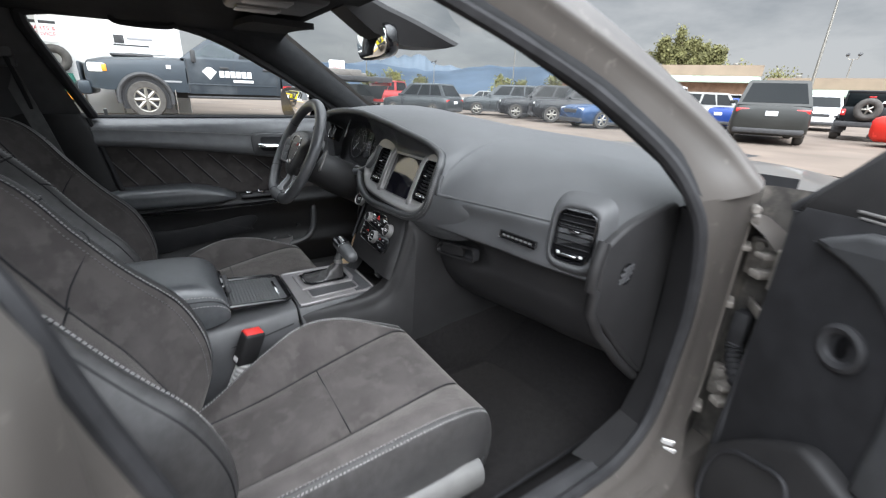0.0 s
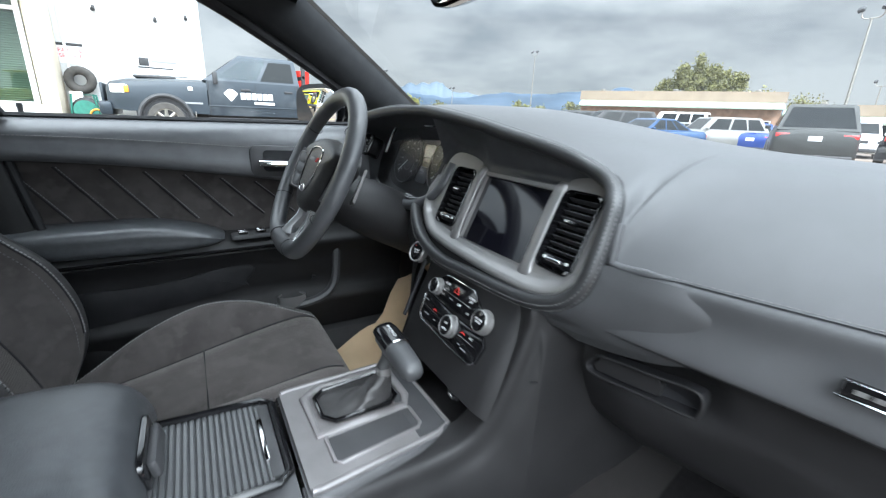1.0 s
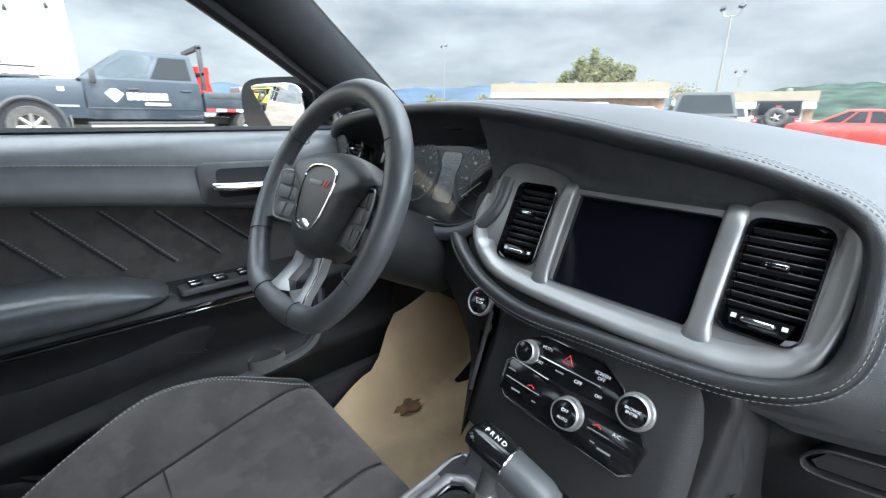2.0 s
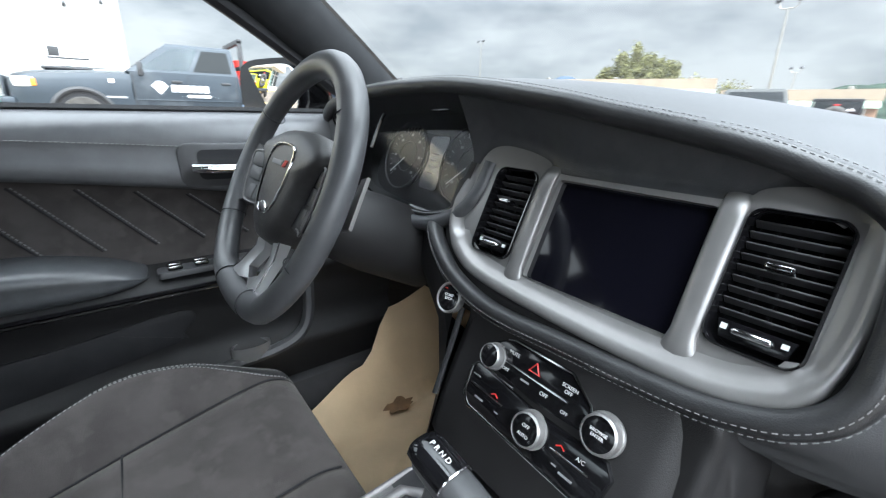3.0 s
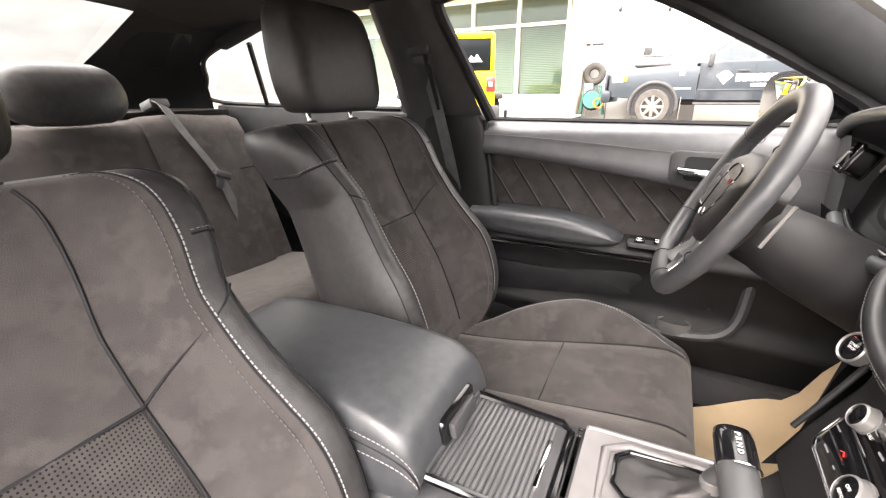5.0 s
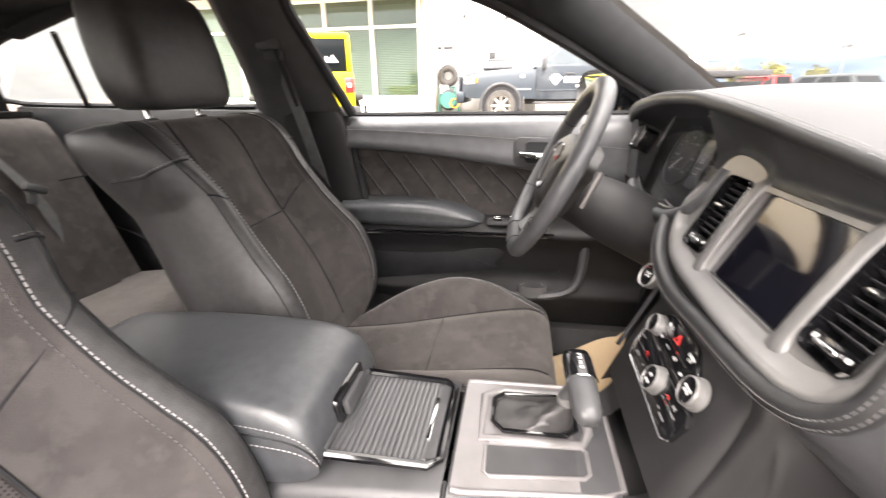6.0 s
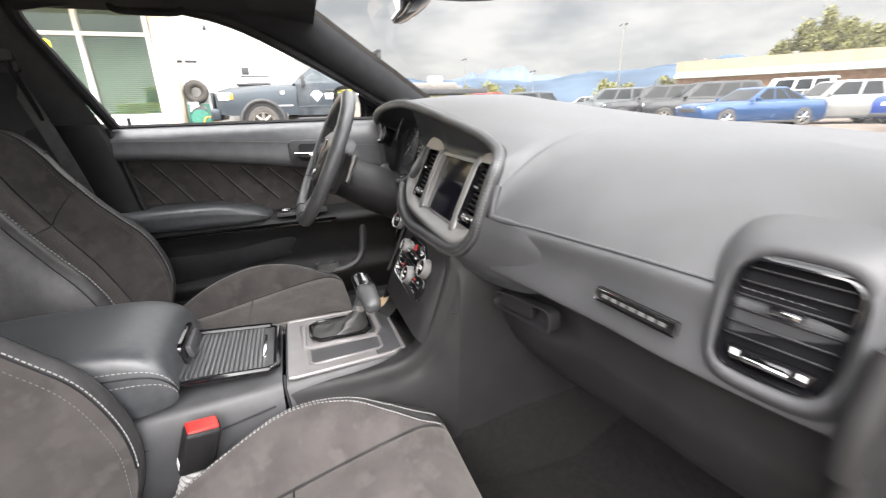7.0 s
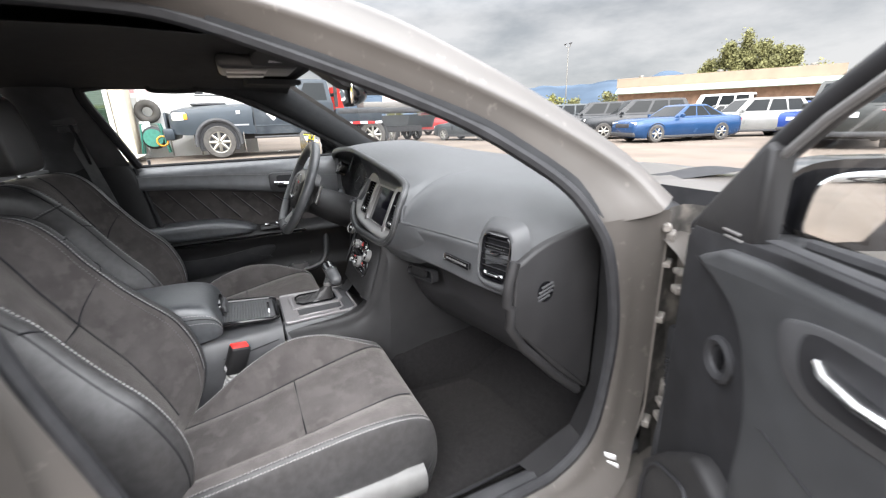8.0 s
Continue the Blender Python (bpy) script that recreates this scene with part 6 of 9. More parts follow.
def car_seat():
    c0 = 0.362
    seat = thing("bucket_seat", (c0, 0.22, 0.335), "black sport seat in suede and leather with pale contrast stitching", "car seat", "front seats")
    CUSH = [(-0.07, 0.498, 0.055, 0.245), (0.05, 0.508, 0.07, 0.256), (0.17, 0.523, 0.072, 0.264), (0.287, 0.541, 0.066, 0.268), (0.39, 0.559, 0.053, 0.268), (0.46, 0.569, 0.038, 0.265), (0.515, 0.571, 0.02, 0.258), (0.55, 0.560, 0.008, 0.252), (0.568, 0.535, 0.0, 0.247), (0.572, 0.49, 0.0, 0.243), (0.555, 0.44, 0.0, 0.238)]
    U = (-0.84, -0.78, -0.68, -0.57, -0.50, -0.47, -0.44, -0.3, -0.15, 0.0, 0.15, 0.3, 0.44, 0.47, 0.50, 0.57, 0.68, 0.78, 0.84)
    H = {0.84: 0.90, 0.78: 1.0, 0.68: 0.82, 0.57: 0.42, 0.50: 0.14, 0.47: 0.0, 0.44: 0.04, 0.3: 0.06, 0.15: 0.08, 0.0: 0.08}
    # inboard side: offsets of seam and stitched edge from the centre line, the edge's height, and the outermost offset
    INNER = [(0.085, 0.142, 0.46, 0.16), (0.090, 0.147, 0.52, 0.165), (0.100, 0.170, 0.590, 0.182), (0.119, 0.225, 0.613, 0.25), (0.130, 0.229, 0.605, 0.268), (0.138, 0.190, 0.592, 0.265), (0.146, 0.158, 0.577, 0.258), (0.146, 0.154, 0.561, 0.252), (0.142, 0.160, 0.535, 0.247), (0.135, 0.18, 0.49, 0.243), (0.13, 0.19, 0.44, 0.238)]

    def cushion_row(k):
        y, z, b, hw = CUSH[k]
        so, eo, ez, _ = INNER[k]
        row = []
        for u in U:
            dip = 0.004 if abs(u) == 0.47 and b > 0.005 else 0
            if u >= -0.3:
                x = (u * hw if u <= 0.47 else (0.47 + (u - 0.47) * 1.2) * hw) if u >= 0 else u / 0.47 * so
                row.append(V(c0 + x, y, z + b * H[abs(u)] - dip))
            elif u >= -0.47:
                row.append(V(c0 + u / 0.47 * so, y, z + b * H[abs(u)] - dip))
            else:
                f = (-u - 0.47) / 0.37
                row.append(V(c0 - so - f * (eo - so), y, z + (ez - z) * min(1.03, H[abs(u)] / 0.9)))
        return row

    fine = list(zip(*[spline(c, 4) for c in zip(*[cushion_row(k) for k in range(len(CUSH))])]))
    part("cushion", loft(fine), SUEDE, seat, "black suede seat cushion", sharp=80)
    for s in (-1, 1):
        rows = []
        for (y, z, b, hw), (so, eo, ez, wo) in zip(CUSH, INNER):
            if s > 0:
                zz = z + b * 0.90
                rows.append([V(c0 + 0.914 * hw, y, zz), V(c0 + 0.938 * hw, y, z + b * 0.74 - 0.004), V(c0 + 0.955 * hw, y, z + b * 0.25 - 0.018), V(c0 + 0.958 * hw, y, min(z - 0.045, 0.50)), V(c0 + 0.94 * hw, y - 0.004, min(z - 0.075, 0.44)), V(c0 + 0.91 * hw, y - 0.01, 0.40)])
            else:
                rows.append([V(c0 - eo, y, ez), V(c0 - eo - 0.42 * (wo - eo), y, ez - 0.008), V(c0 - eo - 0.82 * (wo - eo), y, ez - 0.036), V(c0 - wo, y, min(ez - 0.075, 0.50)), V(c0 - 0.99 * wo, y - 0.004, min(ez - 0.09, 0.44)), V(c0 - 0.94 * wo, y - 0.01, 0.40 if ez > 0.46 else 0.36)])
        rows = list(zip(*[spline(c, 4) for c in zip(*[spline(r, 3) for r in rows])]))
        part("cushion_side", loft(rows), LEATHER, seat, "black leather cushion side", sharp=80)
        line = [r[0] for r in rows[:30]]
        part("stitching", stitches([p + V(-s * 0.0035, 0, 0.0012) for p in line], 0.0046, 0.0026, 0.0009), STITCH, seat)
        part("stitching", stitches([r[2] + V(s * 0.0008, 0, 0.0010) for r in rows[:30]], 0.0046, 0.0026, 0.0009), STITCH, seat)
        part("piping", tube([p + V(-s * 0.002, 0, 0.0005) for p in line], 0.0016, 5), DULL, seat)
        part("seam", tube(spline([V(c0 + (0.47 * hw if s > 0 else -so), y, z + 0.0005) for (y, z, b, hw), (so, eo, ez, wo) in zip(CUSH[:8], INNER)], 4), 0.0017, 6), DULL, seat)
    part("seam", tube([V(c0 + (u * 0.268 if u > 0 else u / 0.47 * 0.119), 0.287, 0.541 + 0.066 * 0.06) for u in np.linspace(-0.46, 0.46, 9)], 0.0016, 6), DULL, seat)
    part("front_panel", loft([[V(c0 + u * 0.238, 0.555 - 0.02 * k, 0.44 - 0.05 * k) for u in np.linspace(-1, 1, 5)] for k in range(3)]), PLASTIC, seat)
    part("side_shield", loft([spline([V(c0 + 0.248, y, 0.468 - 0.02 * abs(t - 0.5)), V(c0 + 0.268, y, 0.455 - 0.02 * abs(t - 0.5)), V(c0 + 0.272, y, 0.41), V(c0 + 0.256, y, 0.375)], 3) for t, y in ((0.0, -0.10), (0.25, 0.08), (0.5, 0.25), (0.75, 0.42), (1.0, 0.53))]), material("grey_plastic_shield", (0.12, 0.118, 0.115), 0.5, vary=0.08, bump=0.15), seat, "grey plastic seat side shield", sharp=80)
    part("adjuster", tube([V(c0 + 0.273, y, 0.43 + 0.01 * math.sin(20 * y)) for y in np.linspace(0.22, 0.38, 9)], 0.010, 8, flat=0.6), PLASTIC, seat)
    part("seat_base", merge(box((c0 - 0.2, 0.22, 0.375), (0.04, 0.58, 0.055), 0.01), box((c0 + 0.2, 0.22, 0.375), (0.04, 0.58, 0.055), 0.01), box((c0, 0.2, 0.39), (0.44, 0.4, 0.03), 0.01)), DULL, seat, "black seat rails")
    BACK = [(0.015, 0.49, 0.230, 0.025), (0.008, 0.55, 0.240, 0.078), (-0.012, 0.61, 0.250, 0.110), (-0.037, 0.67, 0.254, 0.124), (-0.064, 0.73, 0.252, 0.124), (-0.095, 0.785, 0.241, 0.112), (-0.125, 0.84, 0.228, 0.100), (-0.158, 0.905, 0.219, 0.090), (-0.172, 0.93, 0.222, 0.086), (-0.198, 0.98, 0.238, 0.078), (-0.222, 1.022, 0.245, 0.066), (-0.242, 1.05, 0.241, 0.048), (-0.262, 1.068, 0.222, 0.022), (-0.285, 1.072, 0.20, 0.0)]
    N = V(0, 0.9, 0.43)
    UB = (-0.72, -0.65, -0.57, -0.49, -0.42, -0.37, -0.2, 0.0, 0.2, 0.37, 0.42, 0.49, 0.57, 0.65, 0.72)
    HB = {0.72: 0.80, 0.65: 0.60, 0.57: 0.36, 0.49: 0.16, 0.42: 0.04, 0.37: -0.03, 0.2: 0.03, 0.0: 0.05}

    def at_back(st, u, k):
        y, z, hw, b = st
        return V(c0 + u * hw, y, z) + N * (b * k)

    fine = list(zip(*[spline(c, 4) for c in zip(*[[at_back(st, u, HB[abs(u)]) for u in UB] for st in BACK])]))
    back = part("backrest", loft(fine), SUEDE, seat, "black suede backrest", sharp=80)
    for s in (-1, 1):
        rows = []
        for st in BACK:
            y, z, hw, b = st
            rows.append([at_back(st, s * 0.72, 0.80), at_back(st, s * 0.775, 0.85), at_back(st, s * 0.83, 0.85), at_back(st, s * 0.885, 0.76), at_back(st, s * 0.945, 0.54), at_back(st, s * 0.985, 0.28), at_back(st, s * 1.0, 0.02) + V(0, -0.003, 0), V(c0 + s * hw, y - 0.06, z - 0.01), V(c0 + s * hw * 0.94, y - 0.105, z - 0.02), V(c0 + s * hw * 0.80, y - 0.13, z - 0.025)])
        rows = list(zip(*[spline(c, 4) for c in zip(*[spline(r, 3) for r in rows])]))
        part("backrest_side", loft(rows), LEATHER, seat, "black leather backrest bolster", sharp=80)
        line = [r[0] for r in rows[6:]]
        part("stitching", stitches([r[1] + N * 0.0010 + V(-s * 0.0006, 0, 0) for r in rows[6:]], 0.0050, 0.0026, 0.0011), STITCH, seat)
        part("stitching", stitches(spline([at_back(st, s * 0.675, 0.69) + N * 0.0014 for st in BACK[1:]], 4), 0.0040, 0.0036, 0.0008), DARKSTITCH, seat)
        part("side_piping", tube([r[9] + N * 0.0006 for r in rows[4:]], 0.0014, 5), DULL, seat)
        part("piping", tube([p + N * 0.0004 for p in line], 0.0016, 5), DULL, seat)
        part("seam", tube(spline([at_back(st, s * 0.372, -0.02) + N * 0.0008 for st in BACK[1:-1]], 4), 0.0022, 6), DULL, seat)
        part("seam", tube([at_back([p + (q - p) * max(0, u - 0.372) / 0.6 for p, q in zip(BACK[6], BACK[8])], s * u, k) + N * 0.001 for u, k in ((0.372, -0.02), (0.42, 0.04), (0.49, 0.16), (0.57, 0.36), (0.65, 0.60), (0.72, 0.80), (0.775, 0.85), (0.83, 0.85), (0.885, 0.76))], 0.0018, 6), DULL, seat)
        cap_line_ = spline([at_back(BACK[9], s * 0.775, 0.86), at_back(BACK[9], s * 0.83, 0.86), at_back(BACK[9], s * 0.887, 0.77), at_back(BACK[9], s * 0.947, 0.55), at_back(BACK[9], s * 0.988, 0.29), at_back(BACK[9], s * 1.003, 0.03), V(c0 + s * 0.240, -0.258, 0.972)], 5)
        part("shoulder_seam", tube(cap_line_, 0.0016, 6), DULL, seat)
        part("shoulder_stitching", stitches([p + V(0, 0, 0.005) for p in cap_line_], 0.0042, 0.0028, 0.0007), MIDSTITCH, seat)
    part("seam", tube([at_back(BACK[6], u, 0.03) + N * 0.0008 for u in np.linspace(-0.365, 0.365, 9)], 0.002, 6), DULL, seat)
    perf = list(zip(*[spline(c, 4) for c in zip(*[[at_back(st, u, k) + N * 0.0007 for u, k in ((-0.35, -0.01), (-0.2, 0.03), (0.0, 0.05), (0.2, 0.03), (0.35, -0.01))] for st in BACK[1:7]])]))
    part("perforated_panel", loft(perf), PERFORATED, seat, "finely perforated suede centre", sharp=80)
    part("backrest_rear", loft([[V(c0 + u * st[2] * 0.82, st[0] - 0.13 - 0.012 * (1 - u * u), st[1] - 0.025) for u in np.linspace(-1, 1, 7)] for st in BACK]), PLASTIC, seat, "black plastic seat back shell", sharp=80)
    top = BACK[-1]
    part("backrest_top", loft([[V(c0 + u * top[2] * 0.82, top[0] + 0.002 - 0.135 * t, top[1] + 0.006 * math.sin(math.pi * t) - 0.025 * t) for u in np.linspace(-1, 1, 7)] for t in np.linspace(0, 1, 5)]), LEATHER, seat)
    # head restraint on two posts
    rows = []
    for t in np.linspace(0, 1, 21):
        a = math.pi * t
        zz = -math.cos(a)
        rr = max(0.02, math.sin(a)) ** 0.16
        row = []
        for k in range(40):
            g = 2 * math.pi * k / 40
            cg, sg = math.cos(g), math.sin(g)
            px = 0.140 * rr * (1 - 0.05 * zz) * math.copysign(abs(cg) ** 0.36, cg)
            py = 0.064 * rr * math.copysign(abs(sg) ** 0.5, sg)
            row.append(V(c0 + px, -0.318 + py - 0.018 * zz + 0.014 * (px / 0.148) ** 2, 1.208 + 0.116 * zz))
        rows.append(row)
    hr = part("head_restraint", loft(rows, closed=True), LEATHER, seat, "black leather head restraint", sharp=80)
    for s in (-1, 1):
        line = spline([V(c0 + s * 0.047, -0.249 - 0.004, 1.10), V(c0 + s * 0.047, -0.254, 1.16), V(c0 + s * 0.046, -0.258, 1.22), V(c0 + s * 0.044, -0.268, 1.275)], 6)
        part("stitching", stitches(line, 0.004, 0.003, 0.0009), DARKSTITCH, hr)
        part("post", rod((c0 + s * 0.075, -0.300, 1.04), (c0 + s * 0.075, -0.312, 1.115), 0.0065, seg=12), CHROME, hr, "chrome post")
        part("post_guide", rod((c0 + s * 0.075, -0.299, 1.066), (c0 + s * 0.075, -0.3, 1.076), 0.014, seg=14, bevel=0.003), PLASTIC, seat)
    return seat


passenger_seat = car_seat()
copy_thing(passenger_seat, pose(0.362 - 0.724, 0.22 - 0.10, 0.335 + 0.028))
passenger_seat.location.x += 0.016
for piece in passenger_seat.children:
    if piece.name.startswith("head_restraint"):
        piece.location.x += 0.03
        piece.location.y -= 0.02

# rear bench
bench = thing("rear_bench", (0, -0.85, 0.34), "black leather rear bench with raised headrests", "car seat")
part("bench_cushion", loft([spline([V(x, y, z + 0.015 * math.cos(3 * x)) for x in np.linspace(-0.66, 0.66, 13)], 2) for y, z in ((-0.50, 0.40), (-0.495, 0.56), (-0.52, 0.60), (-0.65, 0.605), (-0.85, 0.58), (-1.0, 0.56))]), SUEDE, bench, "black suede rear cushion", sharp=80)
part("bench_back", loft([spline([V(x, y, z) for x in np.linspace(-0.66, 0.66, 13)], 2) for y, z in ((-0.94, 0.54), (-1.0, 0.72), (-1.07, 0.90), (-1.12, 1.03), (-1.15, 1.075), (-1.22, 1.09))]), SUEDE, bench, "black suede rear backrest", sharp=80)
for x0, hw in ((-0.13, 0.155), (0.36, 0.15)):
    rows = []
    for t in np.linspace(0, 1, 11):
        a = math.pi * t
        rr = max(0.02, math.sin(a)) ** 0.45
        rows.append([V(x0 + hw * rr * math.copysign(abs(math.cos(g)) ** 0.7, math.cos(g)), -1.14 + 0.055 * rr * math.sin(g) + 0.02 * math.cos(a), 1.165 - 0.082 * math.cos(a)) for g in np.linspace(0, 2 * math.pi, 33)[:-1]])
    part("bench_headrest", loft(rows, closed=True), LEATHER, bench, "black leather rear headrest", sharp=80)
part("bench_bolster", loft([spline([V(-0.30, y + 0.01, z), V(-0.34, y + 0.03, z + 0.008), V(-0.45, y + 0.035, z + 0.01), V(-0.56, y + 0.03, z)], 3) for y, z in ((-0.95, 0.56), (-1.0, 0.72), (-1.07, 0.90), (-1.12, 1.03), (-1.14, 1.07), (-1.2, 1.09))]), SUEDE, bench, "black suede rear bolster", sharp=80)
part("bench_seam", tube([V(-0.66 + 0.1 * i, -1.055, 0.905) for i in range(5)], 0.003, 6), DULL, bench)


# ---- belts ----
def strap(points, width, across, thick=0.0018):
    P = spline(points, 6)
    a = Vector(across).normalized() * width / 2
    rings = []
    for i, p in enumerate(P):
        t = (P[min(i + 1, len(P) - 1)] - P[max(i - 1, 0)]).normalized()
        n = t.cross(a).normalized() * thick / 2
        rings.append([p - a - n, p + a - n, p + a + n, p - a + n])
    return loft(rings, closed=True)


belt = thing("seat_belt", (-0.7, -0.28, 0.45), "grey driver seat belt hanging from the B-pillar", "seat belt", "seat belts")
part("webbing", strap([(-0.64, -0.305, 1.27), (-0.665, -0.29, 1.18), (-0.69, -0.265, 1.05), (-0.715, -0.23, 0.85), (-0.725, -0.20, 0.60), (-0.72, -0.18, 0.46)], 0.047, (0.35, 0.93, 0.1)), WEBBING, belt)
part("height_guide", merge(box((-0.632, -0.305, 1.285), (0.03, 0.075, 0.05), 0.01), box((-0.64, -0.30, 1.25), (0.02, 0.06, 0.03), 0.006)), PLASTIC, belt, "black belt height guide")
part("guide_slot", box((-0.652, -0.28, 1.19), (0.012, 0.012, 0.16), 0.005, Euler((0.1, 0.35, 0)).to_matrix()), DULL, belt)
rbelt = thing("seat_belt", (-0.5, -1.0, 0.6), "grey rear seat belt with black tongue across the bench", "seat belt", "seat belts")
part("webbing", strap([(-0.40, -1.20, 1.135), (-0.385, -1.13, 1.125), (-0.40, -1.07, 1.04), (-0.455, -1.02, 0.90), (-0.475, -0.98, 0.76), (-0.49, -0.95, 0.62)], 0.047, (0.9, 0.15, 0.42)), WEBBING, rbelt)
part("tongue", merge(box((-0.455, -0.998, 0.905), (0.062, 0.014, 0.024), 0.005, Euler((0.3, -0.45, 0)).to_matrix()), box((-0.437, -0.995, 0.88), (0.024, 0.004, 0.035), 0.001, Euler((0.3, -0.45, 0)).to_matrix())), PLASTIC, rbelt, "black belt tongue")
part("belt_guide", box((-0.40, -1.205, 1.13), (0.07, 0.06, 0.03), 0.008, Euler((0.3, 0, 0.1)).to_matrix()), PLASTIC, rbelt)
for s, x, y, z in ((1, 0.188, 0.152, 0.613), (-1, -0.168, 0.05, 0.60)):
    buck = thing("belt_buckle", (x, y - 0.02, 0.50), "black belt buckle with a red release button beside the seat", "buckle", "buckles")
    rm = Euler((radians(-20 if s > 0 else 16), radians(s * 6), radians(s * -8))).to_matrix()
    if s > 0:
        rm = rm @ Matrix.Rotation(radians(-62), 3, "Z")
    part("buckle_body", box((x, y, z), (0.052, 0.030, 0.088), 0.006, rm, 3), CHEEK, buck)
    part("release_button", box(V(x, y, z) + rm @ V(0, -0.004, 0.040), (0.046, 0.026, 0.013), 0.004, rm, 3), RED, buck, "red release button")
    part("buckle_label", box(V(x, y, z) + rm @ V(s * 0.0262, -0.001, -0.028), (0.001, 0.016, 0.012), 0, rm), WHITEPRINT, buck)
    n = 25
    part("ribbed_stalk", tube([V(x, y, z) + rm @ V(0, 0, -0.042) + V(-0.008, -0.03, -0.07) * t for t in np.linspace(0, 1, n)], [0.014 + 0.0035 * ((i // 2) % 2) for i in range(n)], 12), STITCH if s > 0 else RUBBER, buck, "pale ribbed stalk sleeve")

# ---- driver's door ----
ddoor = thing("driver_door", (-0.76, 0.25, 0.40), "closed black driver door with suede insert and padded armrest", "car door", "doors")
DY = np.linspace(-0.17, 0.80, 27)


def dz(y):
    """The door's seams fall away towards the front."""
    return -0.055 * max(0, (y + 0.12) / 0.5) ** 1.4


sheet = []
for y in DY:
    d = dz(y)
    sheet.append([V(-0.79, y, 1.075), V(-0.776, y, 1.085), V(-0.760, y, 1.084), V(-0.744, y, 1.076), V(-0.728, y, 1.056), V(-0.7225, y, 1.045 + 0.5 * d), V(-0.7235, y, 1.041 + 0.5 * d), V(-0.713, y, 1.018 + 0.7 * d), V(-0.7105, y, 1.002 + d), V(-0.716, y, 0.993 + d), V(-0.744, y, 0.990 + d)])
# lifted vinyl colour stands in for window light on the sloping top
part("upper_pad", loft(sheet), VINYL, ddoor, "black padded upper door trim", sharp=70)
part("upper_stitching", stitches([V(-0.7215, y, 1.0475 + 0.5 * dz(y)) for y in np.linspace(-0.15, 0.68, 60)], 0.005, 0.0024, 0.0008), MIDSTITCH, ddoor)
part("window_strip", tube([V(-0.768, y, 1.088) for y in (-0.16, 0.3, 0.80)], 0.008, 6), RUBBER, ddoor)
ins = []
for y in DY:
    d = dz(y)
    ins.append([V(-0.744, y, 0.993 + d), V(-0.750, y, 0.97 + d), V(-0.755, y, 0.90), V(-0.752, y, 0.83), V(-0.748, y, 0.77)])
insert = part("suede_insert", loft(ins), SUEDE, ddoor, "black suede door insert")
for i in range(8):
    y0 = -0.15 + 0.085 * i
    top = V(-0.7485, y0, 0.978 + dz(y0))
    bot = V(-0.7505, y0 + 0.105, 0.83)
    if y0 > 0.36:
        break
    part("diagonal_seam", tube([top, top.lerp(bot, 0.5) + V(-0.003, 0, 0), bot], 0.0022, 6), DULL, insert)
    part("diagonal_stitching", stitches([top + V(0.001, 0.006, 0), top.lerp(bot, 0.5) + V(-0.002, 0.006, 0), bot + V(0.001, 0.006, 0)], 0.0045, 0.0022, 0.0011), MIDSTITCH, insert)
arm = []
for y, zt, out, zb in ((-0.17, 0.835, 0.085, 0.765), (-0.02, 0.838, 0.088, 0.762), (0.10, 0.836, 0.088, 0.760), (0.18, 0.822, 0.084, 0.760), (0.235, 0.805, 0.074, 0.764), (0.265, 0.79, 0.055, 0.770), (0.275, 0.782, 0.03, 0.775)):
    arm.append(spline([V(-0.755, y, zt + 0.004), V(-0.755 + out * 0.6, y, zt), V(-0.755 + out * 0.95, y, zt - 0.012), V(-0.755 + out, y, (zt + zb) / 2), V(-0.755 + out * 0.9, y, zb + 0.005), V(-0.755, y, zb)], 4))
darm = part("armrest", loft(list(zip(*[spline(c, 4) for c in zip(*arm)]))), ARMHIDE, ddoor, "black leather door armrest", sharp=80)
part("armrest_stitching", stitches([V(-0.6735 - 0.0 * y, y, 0.797) for y in np.linspace(-0.17, 0.17, 20)] + [V(-0.682, 0.235, 0.782), V(-0.70, 0.262, 0.778)], 0.005, 0.003, 0.0007), STITCH, darm)
low = []
for y in DY:
    k = 1 if y < 0.5 else 1 - (y - 0.5) / 0.3
    low.append([V(-0.75, y, 0.79), V(-0.70, y, 0.775), V(-0.675, y, 0.757), V(-0.672, y, 0.745), V(-0.676, y, 0.735), V(-0.695, y, 0.70), V(-0.70, y, 0.66), V(-0.715, y, 0.60), V(-0.69, y, 0.565), V(-0.688, y, 0.545), V(-0.70, y, 0.52), V(-0.73, y, 0.44)])
# footwell shade is put into this panel's darker plastic
part("lower_panel", loft([spline(r, 2) for r in low]), CHEEK, ddoor, "black plastic lower door panel", sharp=60)
part("chrome_strip", tube([V(-0.6715, y, 0.742 + 0.01 * y) for y in np.linspace(-0.16, 0.46, 8)], 0.0022, 6), CHROME, ddoor, "thin bright trim strip")
part("gloss_strip", tube([V(-0.672, y, 0.750 + 0.01 * y) for y in np.linspace(-0.16, 0.48, 8)], 0.005, 6), GLOSS, ddoor)
part("map_pocket", prism([(p.x, p.y) for p in spline([(-0.16, 0.665, 0), (0.1, 0.675, 0), (0.29, 0.70, 0), (0.335, 0.685, 0), (0.31, 0.65, 0), (0.27, 0.625, 0), (-0.16, 0.575, 0)], 5, True)], lambda u, v, w: V(-0.70 + w, u, v), 0.008, 0.004), DULL, ddoor, "black moulded map pocket")
